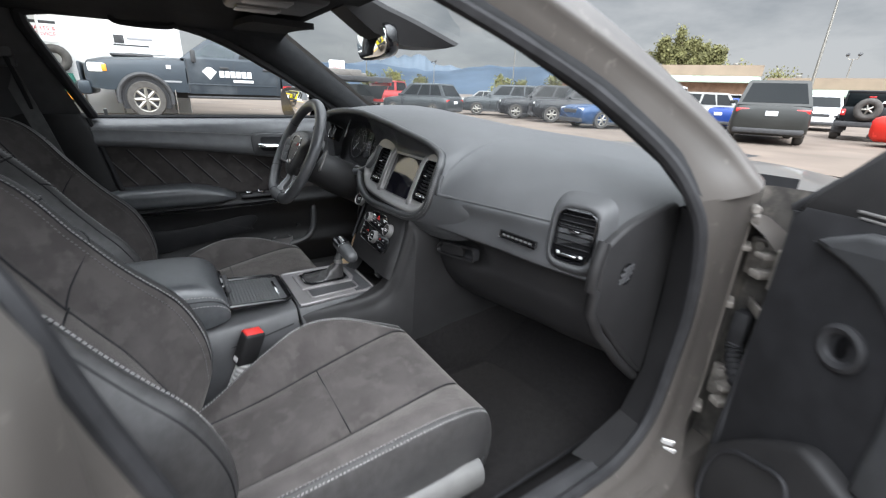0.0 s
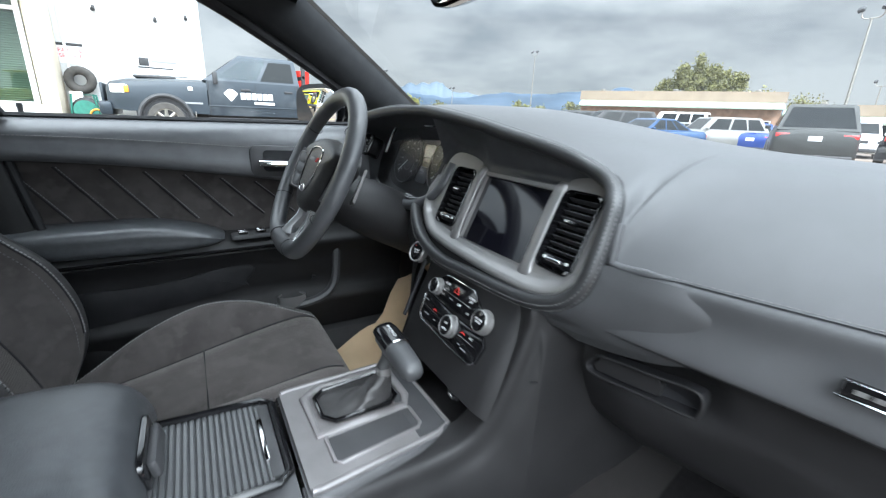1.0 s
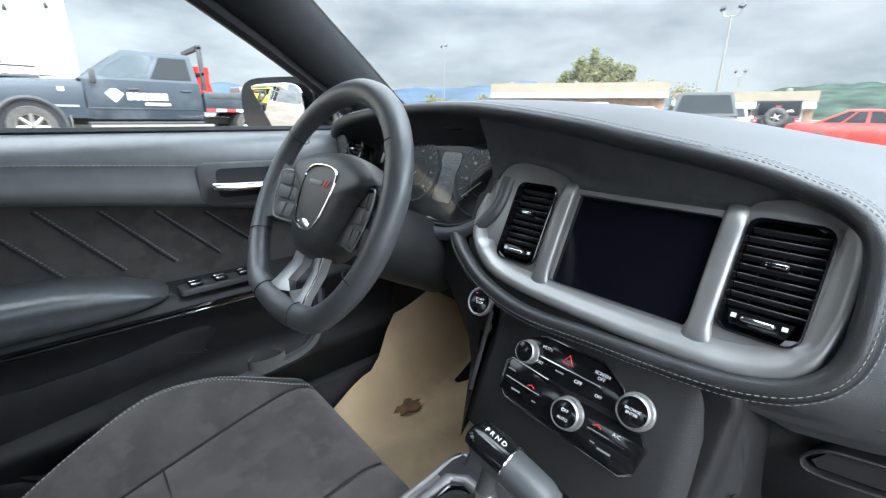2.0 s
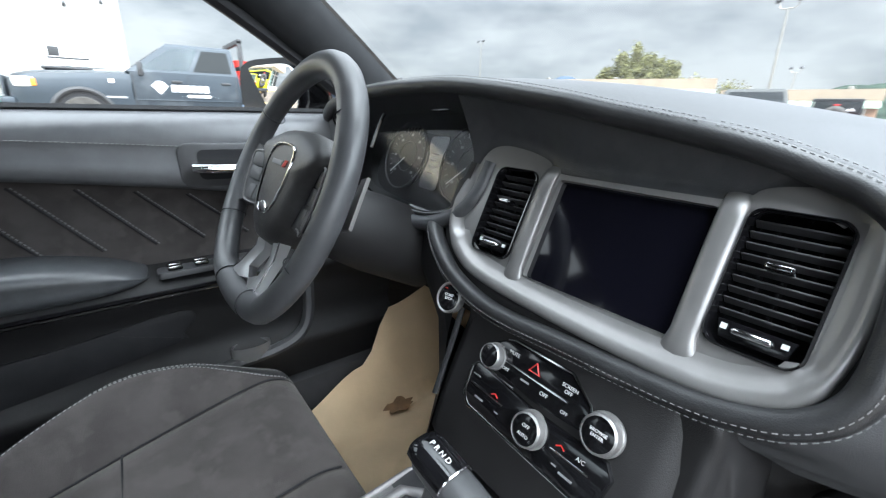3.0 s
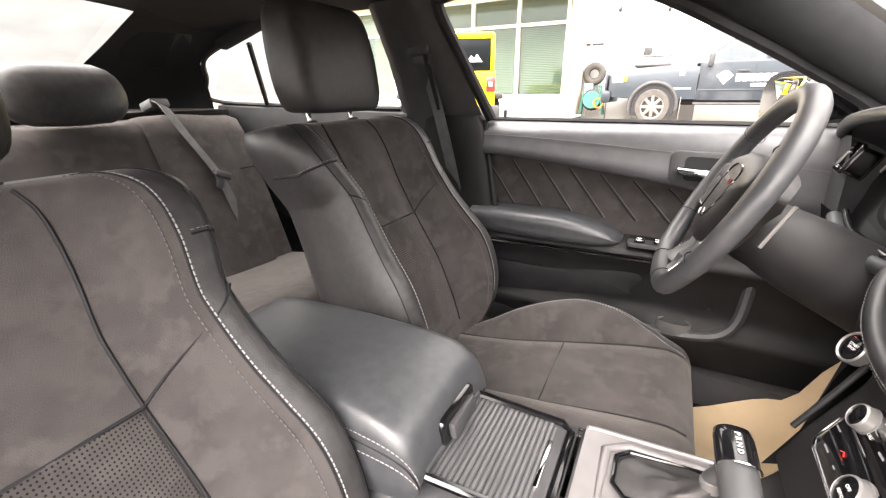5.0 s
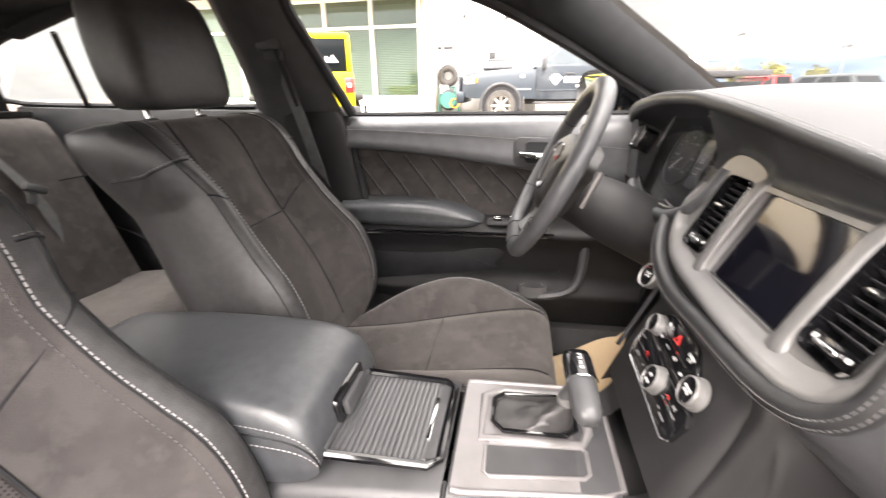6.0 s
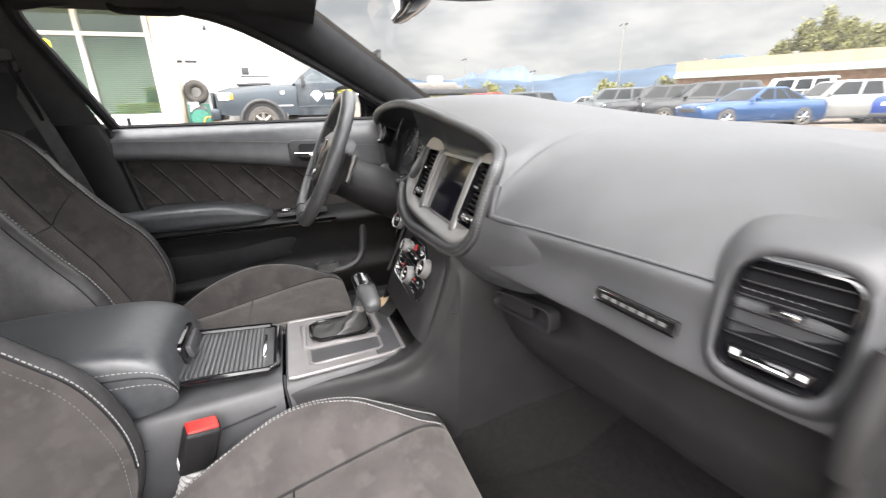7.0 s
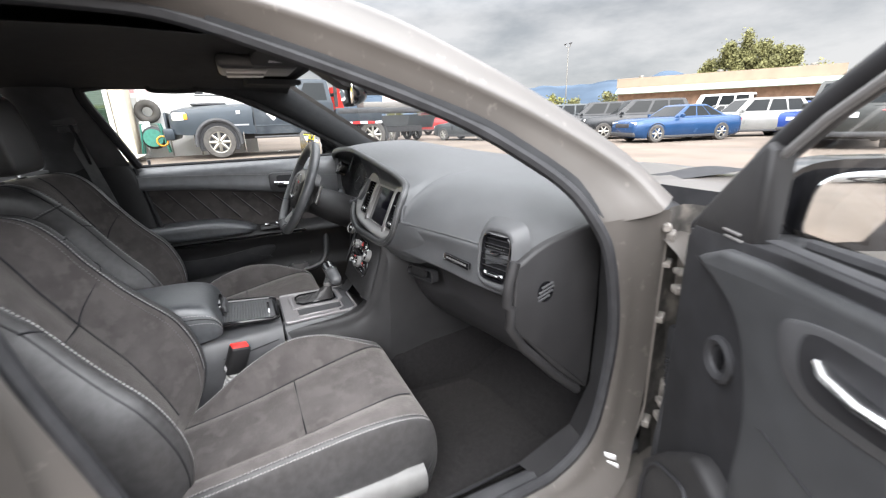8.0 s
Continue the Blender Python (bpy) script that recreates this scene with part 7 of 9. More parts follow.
sw = part("switch_panel", prism(rrect(0.285, -0.024, 0.455, 0.020, 0.008), lambda u, v, w: V(-0.700 + v, u, 0.777 + w + 0.02 * (u - 0.3)), 0.012, 0.003), PLASTIC, ddoor, "window switch panel")
for i in range(6):
    part("window_switch", box((-0.700 + 0.010 * (1 if i % 2 else -1), 0.315 + 0.046 * (i // 2), 0.793 + 0.0009 * i), (0.014, 0.026, 0.008), 0.003), GLOSS, sw)
    part("switch_edge", box((-0.694 + 0.010 * (1 if i % 2 else -1), 0.315 + 0.046 * (i // 2), 0.796 + 0.0009 * i), (0.002, 0.022, 0.004), 0.001), CHROME, sw)
hb = part("handle_bezel", prism(rrect(0.352, 0.942, 0.53, 1.028, 0.02), lambda u, v, w: V(-0.722 + w, u, v - 0.02 * (u - 0.35)), 0.012, 0.004), PLASTIC, ddoor, "black door handle surround")
part("handle_recess", prism(rrect(0.385, 0.958, 0.515, 1.016, 0.012), lambda u, v, w: V(-0.7095 + w, u, v - 0.02 * (u - 0.35)), 0.001), DULL, hb)
part("door_handle", tube([V(-0.706, 0.52, 0.976), V(-0.694, 0.47, 0.978), V(-0.690, 0.41, 0.980), V(-0.693, 0.372, 0.983)], [0.012, 0.016, 0.0165, 0.015], 10, flat=0.6), CHROME, hb, "chrome door release handle")
part("lock_knob", rod((-0.772, -0.10, 1.085), (-0.772, -0.10, 1.115), 0.005, 0.006, 10, 0.002), PLASTIC, ddoor)
part("pocket_rim", tube(spline([V(-0.688, 0.30, 0.545), V(-0.684, 0.45, 0.552), V(-0.684, 0.53, 0.572), V(-0.69, 0.565, 0.62), V(-0.70, 0.575, 0.72)], 5), 0.014, 8), PLASTIC, ddoor, "black door bin rim")
part("door_cup", loft([[V(-0.69 + 0.02 * math.cos(a), 0.43 + 0.035 * math.cos(a) * 0 + 0.042 * math.sin(a), z) for a in np.linspace(0, 2 * math.pi, 21)[:-1]] for z in (0.55, 0.585)], closed=True, caps=False), SATIN, ddoor, "door bin bottle holder")
part("lock_button", rod((-0.70, 0.50, 0.63), (-0.688, 0.50, 0.63), 0.008, seg=12), DULL, ddoor)
clear_pane(part("door_glass", loft([[V(-0.775, -0.15, 1.08), V(-0.596, -0.235, 1.395)], [V(-0.775, 0.30, 1.08), V(-0.606, 0.30, 1.355)], [V(-0.775, 0.77, 1.08), V(-0.725, 0.65, 1.165)]]), GLASS, ddoor))
part("mirror_patch", prism([(0.70, 1.075), (0.84, 1.06), (0.80, 1.11), (0.715, 1.135), (0.69, 1.10)], lambda u, v, w: V(-0.755 + 0.5 * (v - 1.08) + w, u, v), 0.008, 0.003), DULL, ddoor)


def side_mirror(s, m, base, parent_label, glass_turn):
    mir = thing("side_mirror", base, parent_label, "side mirror", "side mirrors")
    rows = []
    for t, k in ((0.0, 0.55), (0.25, 0.88), (0.6, 1.0), (1.0, 0.98)):
        rows.append([m @ V(s * (0.135 * k * math.copysign(abs(math.cos(a)) ** 0.5, math.cos(a))), 0.12 - 0.13 * t, 0.072 * k * math.copysign(abs(math.sin(a)) ** 0.55, math.sin(a))) for a in np.linspace(0, 2 * math.pi, 33)[:-1]])
    part("housing", loft(rows, closed=True), GLOSS, mir, "black mirror housing", sharp=60)
    g = m @ Matrix.Translation((0, -0.012, 0)) @ glass_turn
    part("mirror_glass", prism([(s * 0.112 * math.copysign(abs(math.cos(a)) ** 0.45, math.cos(a)), 0.056 * math.copysign(abs(math.sin(a)) ** 0.5, math.sin(a))) for a in np.linspace(0, 2 * math.pi, 33)[:-1]], lambda u, v, w: g @ V(u, -w, v), 0.004, 0.001), MIRROR, mir)
    part("mirror_arm", tube([m @ V(-s * 0.09, 0.05, -0.05), m @ V(-s * 0.13, 0.055, -0.075), m @ V(-s * 0.19, 0.06, -0.085)], 0.022, 10), DULL, mir)
    return mir


side_mirror(-1, pose(-0.905, 0.605, 1.138, 0, 0, 20), (-0.88, 0.62, 1.0), "black driver side mirror reflecting the lot", pose(0, 0, 0, 4, 0, -6))

# ---- open passenger door ----
DH, DD = V(0.893, 0.982, 0), V(0.87, -0.493, 0)
DN = V(-0.493, -0.87, 0)


def PD(a, z, w=0.0):
    """On the open door: a along it from the hinge, w towards the cabin face."""
    return DH + DD * a + DN * w + V(0, 0, z)


pdoor = thing("passenger_door", PD(0.5, 0.33), "open passenger door with black molded panel, chrome handle and window raised", "car door", "doors")
part("door_shell", prism([(0.0, 0.34), (0.0, 1.02), (0.02, 1.045), (0.25, 1.06), (1.02, 1.07), (1.05, 0.8), (1.03, 0.34)], lambda u, v, w: PD(u, v, w - 0.10), 0.10, 0.006), DULL, pdoor, "black inner door shell", sharp=40)
part("door_outer_skin", loft([[PD(u, z, w) for z, w in ((1.06, -0.10), (1.0, -0.13), (0.8, -0.16), (0.5, -0.165), (0.3, -0.14))] for u in np.linspace(-0.02, 1.06, 6)]), PAINT, pdoor, "warm grey outer door skin")
line = [(p.x, p.y) for p in spline([(0.062, 0.997, 0), (0.13, 0.978, 0), (0.18, 0.955, 0), (0.211, 0.925, 0), (0.23, 0.885, 0), (0.245, 0.84, 0), (0.252, 0.78, 0), (0.250, 0.71, 0)], 5)] + [(0.252, 0.665), (1.02, 0.62), (1.02, 1.06), (0.40, 1.046), (0.23, 1.043), (0.14, 1.036), (0.085, 1.012)]
part("door_panel", prism(line, lambda u, v, w: PD(u, v, w - 0.02), 0.038, 0.013, 4), DOORHIDE, pdoor, "black soft door panel", sharp=50)
line2 = [(p.x, p.y) for p in spline([(0.012, 0.51, 0), (0.08, 0.592, 0), (0.16, 0.662, 0), (0.195, 0.678, 0), (0.25, 0.668, 0), (0.45, 0.61, 0)], 4)] + [(1.0, 0.56), (1.0, 0.38), (0.012, 0.38)]
part("lower_bin", prism(line2, lambda u, v, w: PD(u, v, w), 0.035, 0.015, 3), CHEEK, pdoor, "black door bin", sharp=50)
part("speaker_ring", tube([PD(0.115 + 0.085 * math.copysign(abs(math.cos(a)) ** 0.7, math.cos(a)), 0.49 + 0.09 * math.copysign(abs(math.sin(a)) ** 0.7, math.sin(a)) + 0.06 * math.cos(a), 0.036) for a in np.linspace(0, 2 * math.pi, 41)[:-1]], 0.005, 8, True), DULL, pdoor, "speaker grille ring")
plug = part("round_grommet", loft([[PD(0.160 + r * math.cos(a), 0.853 + r * math.sin(a), w) for r, w in ((0.039, 0.0), (0.039, 0.006), (0.032, 0.010), (0.024, 0.006), (0.020, -0.004), (0.017, -0.02))] for a in np.linspace(0, 2 * math.pi, 37)[:-1]], loop=True), RUBBER, pdoor, "round black grommet")
part("grommet_flap", prism([(0.160 + 0.012 * math.cos(a), 0.853 + 0.02 * math.sin(a)) for a in np.linspace(0, 2 * math.pi, 25)[:-1]], lambda u, v, w: PD(u, v, w - 0.004), 0.004, 0.001), GLOSS, plug)
part("sail_panel", prism([(0.0, 1.035), (0.17, 1.045), (0.182, 1.055), (0.182, 1.188), (0.168, 1.198), (0.11, 1.15), (0.03, 1.075)], lambda u, v, w: PD(u, v, w - 0.035), 0.033, 0.008), CHEEK, pdoor, "black mirror sail trim", sharp=50)
part("tweeter_slot", merge(box(PD(0.128, 1.060, -0.001), (0.045, 0.004, 0.005), 0.002, Euler((0, 0, math.atan2(DD.y, DD.x))).to_matrix()), box(PD(0.134, 1.051, -0.001), (0.045, 0.004, 0.004), 0.0015, Euler((0, 0, math.atan2(DD.y, DD.x))).to_matrix())), SATIN, pdoor, "slotted tweeter trim")
part("window_frame", tube([PD(a, z, -0.04) for a, z in ((-0.02, 1.03), (0.06, 1.10), (0.14, 1.18), (0.22, 1.245), (0.33, 1.315), (0.46, 1.375), (0.65, 1.41), (0.9, 1.41), (1.0, 1.30), (1.05, 1.07))], 0.027, 10, flat=0.65), RUBBER, pdoor, "black rubber-edged window frame", sharp=80)
part("frame_trim", tube([PD(a, z, -0.02) for a, z in ((0.0, 1.02), (0.08, 1.09), (0.16, 1.165), (0.24, 1.23), (0.35, 1.30), (0.48, 1.36))], 0.006, 8), SATIN, pdoor)
clear_pane(part("door_glass", loft([[PD(a, 1.05, -0.05), PD(a, z, -0.05)] for a, z in ((0.185, 1.20), (0.24, 1.235), (0.33, 1.295), (0.46, 1.36), (0.65, 1.395), (0.9, 1.395), (1.02, 1.1))]), GLASS, pdoor))
part("defog_slot", prism(rrect(0.245, -0.010, 0.42, 0.010, 0.006), lambda u, v, w: PD(u, 1.076 - 0.4 * v * 0 + w * 0.3 + 0.004, 0.018 + v), 0.004, 0.001), DULL, pdoor, "slim black demister slot")
part("belt_seal", tube([PD(0.24, 1.07, -0.035), PD(0.6, 1.08, -0.035), PD(1.02, 1.085, -0.035)], 0.010, 8), RUBBER, pdoor)
hrec = part("handle_bezel", prism([(p.x, p.y) for p in spline([(0.29, 0.985, 0), (0.312, 1.003, 0), (0.374, 1.015, 0), (0.46, 1.017, 0), (0.55, 1.008, 0), (0.57, 0.965, 0), (0.5, 0.93, 0), (0.44, 0.92, 0), (0.366, 0.912, 0), (0.318, 0.925, 0), (0.298, 0.95, 0)], 5, True)], lambda u, v, w: PD(u, v, 0.011 + w), 0.011, 0.005), PLASTIC, pdoor, "black handle surround")
part("handle_recess", prism([(p.x, p.y) for p in spline([(0.335, 0.995, 0), (0.40, 1.004, 0), (0.53, 0.995, 0), (0.545, 0.965, 0), (0.47, 0.94, 0), (0.37, 0.93, 0), (0.335, 0.95, 0)], 5, True)], lambda u, v, w: PD(u, v, 0.0215 + w), 0.001), DULL, hrec)
part("door_handle", tube([PD(0.362, 0.974, 0.020), PD(0.385, 0.970, 0.030), PD(0.43, 0.968, 0.034), PD(0.50, 0.974, 0.030), PD(0.53, 0.982, 0.018)], [0.010, 0.011, 0.012, 0.012, 0.010], 10, flat=0.6), CHROME, hrec, "chrome door release handle")
part("panel_seam", tube([PD(0.256, 0.815, 0.012), PD(0.30, 0.83, 0.018), PD(0.36, 0.82, 0.018), PD(0.6, 0.80, 0.018)], 0.002, 6), DULL, pdoor)
part("edge_weatherstrip", tube([PD(-0.004, z, -0.01 + 0.01 * math.sin(5 * z)) for z in np.linspace(0.36, 1.03, 15)], 0.011, 8), RUBBER, pdoor)
dm = Matrix.Translation(PD(0.118, 1.097, -0.205)) @ Euler((0, 0, math.atan2(DD.y, DD.x) + math.pi / 2)).to_matrix().to_4x4()
side_mirror(1, dm @ pose(0, 0, 0, 0, 0, -6), PD(0.15, 1.0, -0.2), "black passenger side mirror reflecting parked vehicles", pose(0, 0, 0, 8, 0, 12))

# ---- mirror, visors and overhead fittings ----
rv = thing("rear_view_mirror", (0.0, 0.62, 1.29), "black framed rear-view mirror below a wedge sensor cover", "mirror")
mm = pose(-0.040, 0.60, 1.333, 6, 0, -4)
part("housing", loft([[mm @ V(k * 0.125 * math.copysign(abs(math.cos(a)) ** 0.5, math.cos(a)), d, k * 0.044 * math.copysign(abs(math.sin(a)) ** 0.6, math.sin(a))) for a in np.linspace(0, 2 * math.pi, 33)[:-1]] for k, d in ((1.0, -0.012), (1.03, 0.0), (0.95, 0.02), (0.7, 0.034))], closed=True), GLOSS, rv, "black mirror housing", sharp=50)
part("mirror_glass", prism([(0.118 * math.copysign(abs(math.cos(a)) ** 0.5, math.cos(a)), 0.038 * math.copysign(abs(math.sin(a)) ** 0.6, math.sin(a))) for a in np.linspace(0, 2 * math.pi, 33)[:-1]], lambda u, v, w: mm @ V(u, -0.0125 - w, v), 0.002, 0.0006), MIRROR, rv)
part("stem", tube([(-0.03, 0.625, 1.34), (-0.015, 0.66, 1.352), (0.0, 0.69, 1.365)], 0.013, 10), PLASTIC, rv)
part("sensor_cover", loft([[V(0.0 - 0.065, y, z), V(-0.05, y - 0.02, z - h), V(0.05, y - 0.02, z - h), V(0.065, y, z), V(0.06, y + 0.015, z + 0.008), V(-0.06, y + 0.015, z + 0.008)] for y, z, h in ((0.50, 1.428, 0.03), (0.58, 1.40, 0.055), (0.66, 1.378, 0.055), (0.74, 1.352, 0.03), (0.80, 1.332, 0.006))], closed=True), CHEEK, rv, "black wedge sensor cover", sharp=30)
for s in (-1, 1):
    vis = thing("sun_visor", (s * 0.36, 0.40, 1.385), "black fabric sun visor folded up under the headliner", "sun visor", "visors")
    part("visor_panel", loft([[V(s * 0.36 + u * 0.19, 0.30 + 0.16 * v + 0.01 * u * u, 1.392 + w - 0.004 * v - 0.02 * (abs(u * 0.19 + 0.36) / 0.6) ** 2) for w, k in ((-0.008, 1), (0.008, 1)) for u in (np.linspace(-1, 1, 9) if w < 0 else np.linspace(1, -1, 9))] for v in np.linspace(0, 1, 5)], closed=True), HEADLINER, vis, sharp=60)
    part("visor_label", box((s * 0.34, 0.37, 1.379), (0.16, 0.06, 0.001), 0, Euler((0.02, 0, 0)).to_matrix()), GREYPRINT, vis, "pale printed label")
over = thing("overhead_console", (0, 0.33, 1.385), "black overhead console with clear map lamps", "lamp")
part("console_body", box((0.0, 0.33, 1.40), (0.22, 0.20, 0.035), 0.014, seg=3), PLASTIC, over, sharp=60)
for s in (-1, 1):
    part("map_lamp", box((s * 0.06, 0.30, 1.381), (0.06, 0.10, 0.008), 0.003), SATIN, over, "clear map lamp lens")
part("grab_handle", tube(spline([(-0.565, -0.02, 1.39), (-0.55, 0.0, 1.372), (-0.55, 0.12, 1.37), (-0.565, 0.14, 1.385)], 5), 0.008, 8), HEADLINER, over)

# ---- footwell: paper mat, pedals, floor mats ----
mat = thing("paper_floor_mat", (-0.42, 0.75, 0.345), "brown kraft paper floor protector with a dark stain", "paper mat")
rows = []
for v in np.linspace(0, 1, 26):
    y = 0.40 + 0.72 * v
    z = 0.347 + 0.30 * max(0, (y - 0.90)) + 0.006 * math.sin(9 * v)
    curl = lerp_table([(0.46, 0.0), (0.69, 0.10), (0.78, 0.25), (0.95, 0.30), (1.12, 0.20)], y)[0]
    row = []
    for u in np.linspace(0, 1, 30):
        near = max(0, 1 - u / 0.17)
        row.append(V(-0.655 + 0.495 * u + 0.012 * near * math.sin(9 * v), y, z + curl * near ** 1.6 + (0.005 * math.sin(14 * u + 6 * v) + 0.004 * math.sin(31 * u - 11 * v)) * (1 - near) + 0.07 * max(0, u - 0.86)))
    rows.append(row)
part("paper_sheet", thicken(loft(rows), 0.0012), PAPER, mat, sharp=80)
part("stain", prism([(-0.56 + 0.022 * math.cos(a) * (1 + 0.3 * math.sin(5 * a)), 0.74 + 0.04 * math.sin(a) * (1 + 0.2 * math.cos(7 * a))) for a in np.linspace(0, 2 * math.pi, 29)[:-1]], lambda u, v, w: V(u, v, 0.358 + w + 0.18 * max(0, -0.565 - u)), 0.0008), STAIN, mat, "dark oily stain")
for name, x, w, h, lab in (("brake_pedal", -0.40, 0.085, 0.055, "black rubber brake pedal with bright studs"), ("accelerator_pedal", -0.26, 0.05, 0.11, "black accelerator pedal with bright studs")):
    ped = thing(name, (x, 0.93, 0.40), lab, "pedal", "pedals")
    rm = Euler((radians(-35), 0, 0)).to_matrix()
    part("pad", box((x, 0.90, 0.54), (w, 0.014, h), 0.006, rm), RUBBER, ped)
    part("arm", tube([(x, 0.905, 0.54), (x, 0.98, 0.58), (x, 1.02, 0.70)], 0.010, 8), DULL, ped)
    for i in range(3):
        for j in range(4):
            part("stud", rod(V(x, 0.90, 0.54) + rm @ V((i - 1) * w * 0.3, -0.007, (j - 1.5) * h * 0.23), V(x, 0.90, 0.54) + rm @ V((i - 1) * w * 0.3, -0.010, (j - 1.5) * h * 0.23), 0.004, seg=8), CHROME, ped)
fm = thing("floor_mat", (0.42, 0.7, 0.34), "black carpet floor mat in the passenger footwell", "floor mat")
part("mat_sheet", loft([[V(x, y, 0.347 + 0.004 * math.sin(6 * x + 4 * y) + 0.35 * max(0, y - 0.93)) for x in np.linspace(0.20, 0.66, 9)] for y in np.linspace(0.42, 1.02, 9)]), CARPET, fm)
part("mat_edge", tube([V(x, y, 0.349 + 0.35 * max(0, y - 0.93)) for x, y in ((0.20, 0.42), (0.20, 1.02), (0.66, 1.02), (0.66, 0.42))], 0.005, 6, True), DULL, fm)


# ---- the lot ----
ASPHALT = material("worn_light_asphalt", (0.125, 0.097, 0.076), 0.9, vary=0.2, scale=0.5, bump=0.5, bump_scale=45, spots=((0.105, 0.088, 0.074), 0.25, 0.55))
CONCRETE = material("pale_concrete", (0.48, 0.45, 0.41), 0.85, vary=0.12, scale=1.5, bump=0.2, bump_scale=40)
YELLOWPAINT = material("faded_yellow_paint", (0.62, 0.42, 0.10), 0.8, vary=0.2, scale=3)
WHITEWALL = material("white_painted_stucco", (0.60, 0.595, 0.58), 0.8, vary=0.05, scale=1.2, bump=0.25, bump_scale=25)
CREAM = material("cream_fascia", (0.62, 0.55, 0.44), 0.75, vary=0.06, scale=1.0)
FRAMEWHITE = material("white_window_frame", (0.78, 0.78, 0.77), 0.4, vary=0.03)
SHOPGLASS = glass("shop_glass", (0.62, 0.72, 0.68), 1.4, 0.01)
BLIND = material("pale_blind_slats", (0.62, 0.66, 0.58), 0.6, vary=0.05)
CARGLASS = material("dark_car_glass", (0.006, 0.008, 0.009), 0.06, vary=0.1, spec=0.13)
TYRE = material("dusty_tyre", (0.06, 0.055, 0.05), 0.85, vary=0.2, scale=8, bump=0.3, bump_scale=60)
ALLOY = material("alloy_wheel", (0.30, 0.285, 0.255), 0.35, metal=0.8, vary=0.1, scale=12)
LAMPRED = material("red_lamp_lens", (0.50, 0.02, 0.02), 0.15, vary=0.08, coat=0.6)
LAMPCLEAR = material("clear_lamp_lens", (0.72, 0.72, 0.70), 0.15, vary=0.08, coat=0.6)
AMBER = material("amber_lens", (0.75, 0.30, 0.04), 0.2, vary=0.05)
TRIMBLACK = material("black_trim", (0.035, 0.035, 0.037), 0.6, vary=0.2, scale=10)
PLATE = material("white_number_plate", (0.72, 0.73, 0.75), 0.5, vary=0.03)


def car_paint(name, color, rough=0.3, dust=0.1):
    return material(name, color, rough, metal=0.2, vary=0.06, scale=2.0, coat=0.12, wear=0.08, spec=0.35, spots=(tuple(min(1, c + dust * 0.25) for c in color), 1.2, 0.56))


def ground_z(x, y):
    """The lot is level, with a low rise towards the showroom."""
    a = min(1, max(0, (-x - 4.0) / 6.0))
    b = min(1, max(0, (9.0 - y) / 6.0))
    return 0.33 * a * a * (3 - 2 * a) * b * b * (3 - 2 * b)


gx = [-3000, -600, -150, -70] + list(np.linspace(-40, 12, 40)) + [30, 80, 300, 3000]
gy = [-3000, -600, -150, -50] + list(np.linspace(-16, 40, 40)) + [70, 150, 600, 3000]
tagged(part("ground", loft([[V(x, y, ground_z(x, y)) for y in gy] for x in gx]), ASPHALT), "worn light brown asphalt lot", "ground", kind="structure")
for y0 in (-9.0, -6.2, -3.4, -0.6, 2.2):
    tagged(part("painted_line", loft([[V(x, y0 - 0.05, ground_z(x, y0) + 0.005), V(x, y0 + 0.05, ground_z(x, y0) + 0.005)] for x in np.linspace(-6.0, -3.0, 7)]), YELLOWPAINT), "faded yellow bay line on the asphalt", "road marking", kind="structure")
kerb = thing("kerb", (-11.2, -6.0, 0.33), "yellow painted concrete kerb below the showroom", "kerb", kind="structure")
part("kerb_stone", loft([[V(-11.1, y, 0.30), V(-11.1, y, 0.45), V(-11.14, y, 0.48), V(-11.3, y, 0.48)] for y in np.linspace(-14, -2.2, 8)]), YELLOWPAINT, kerb, sharp=30)
part("walk_slab", loft([[V(-11.3, y, 0.478), V(-14.0, y, 0.50)] for y in np.linspace(-14, -2.2, 5)]), CONCRETE, kerb)

# ---- showroom: glazed bays, then a white wall ----
show = thing("showroom_building", (-14.2, -6.0, 0.33), "dealership building with tall white-framed windows and a white stucco wall", "building")
GX = -14.0
bays = [-2.85, -4.42, -6.0, -7.6, -9.2, -10.8, -12.4, -14.0]
part("fascia", box((GX + 0.5, -8.6, 4.75), (3.2, 12.2, 1.5), 0.03), CREAM, show, "cream overhanging fascia", sharp=30)
part("corner_pier", box((GX - 0.35, -2.62, 2.2), (0.9, 0.34, 3.7), 0.01), CREAM, show, "cream corner pier", sharp=30)
part("sill_wall", box((GX, -8.5, 0.70), (0.16, 11.6, 0.72), 0.01), FRAMEWHITE, show, "white panel below the windows", sharp=30)
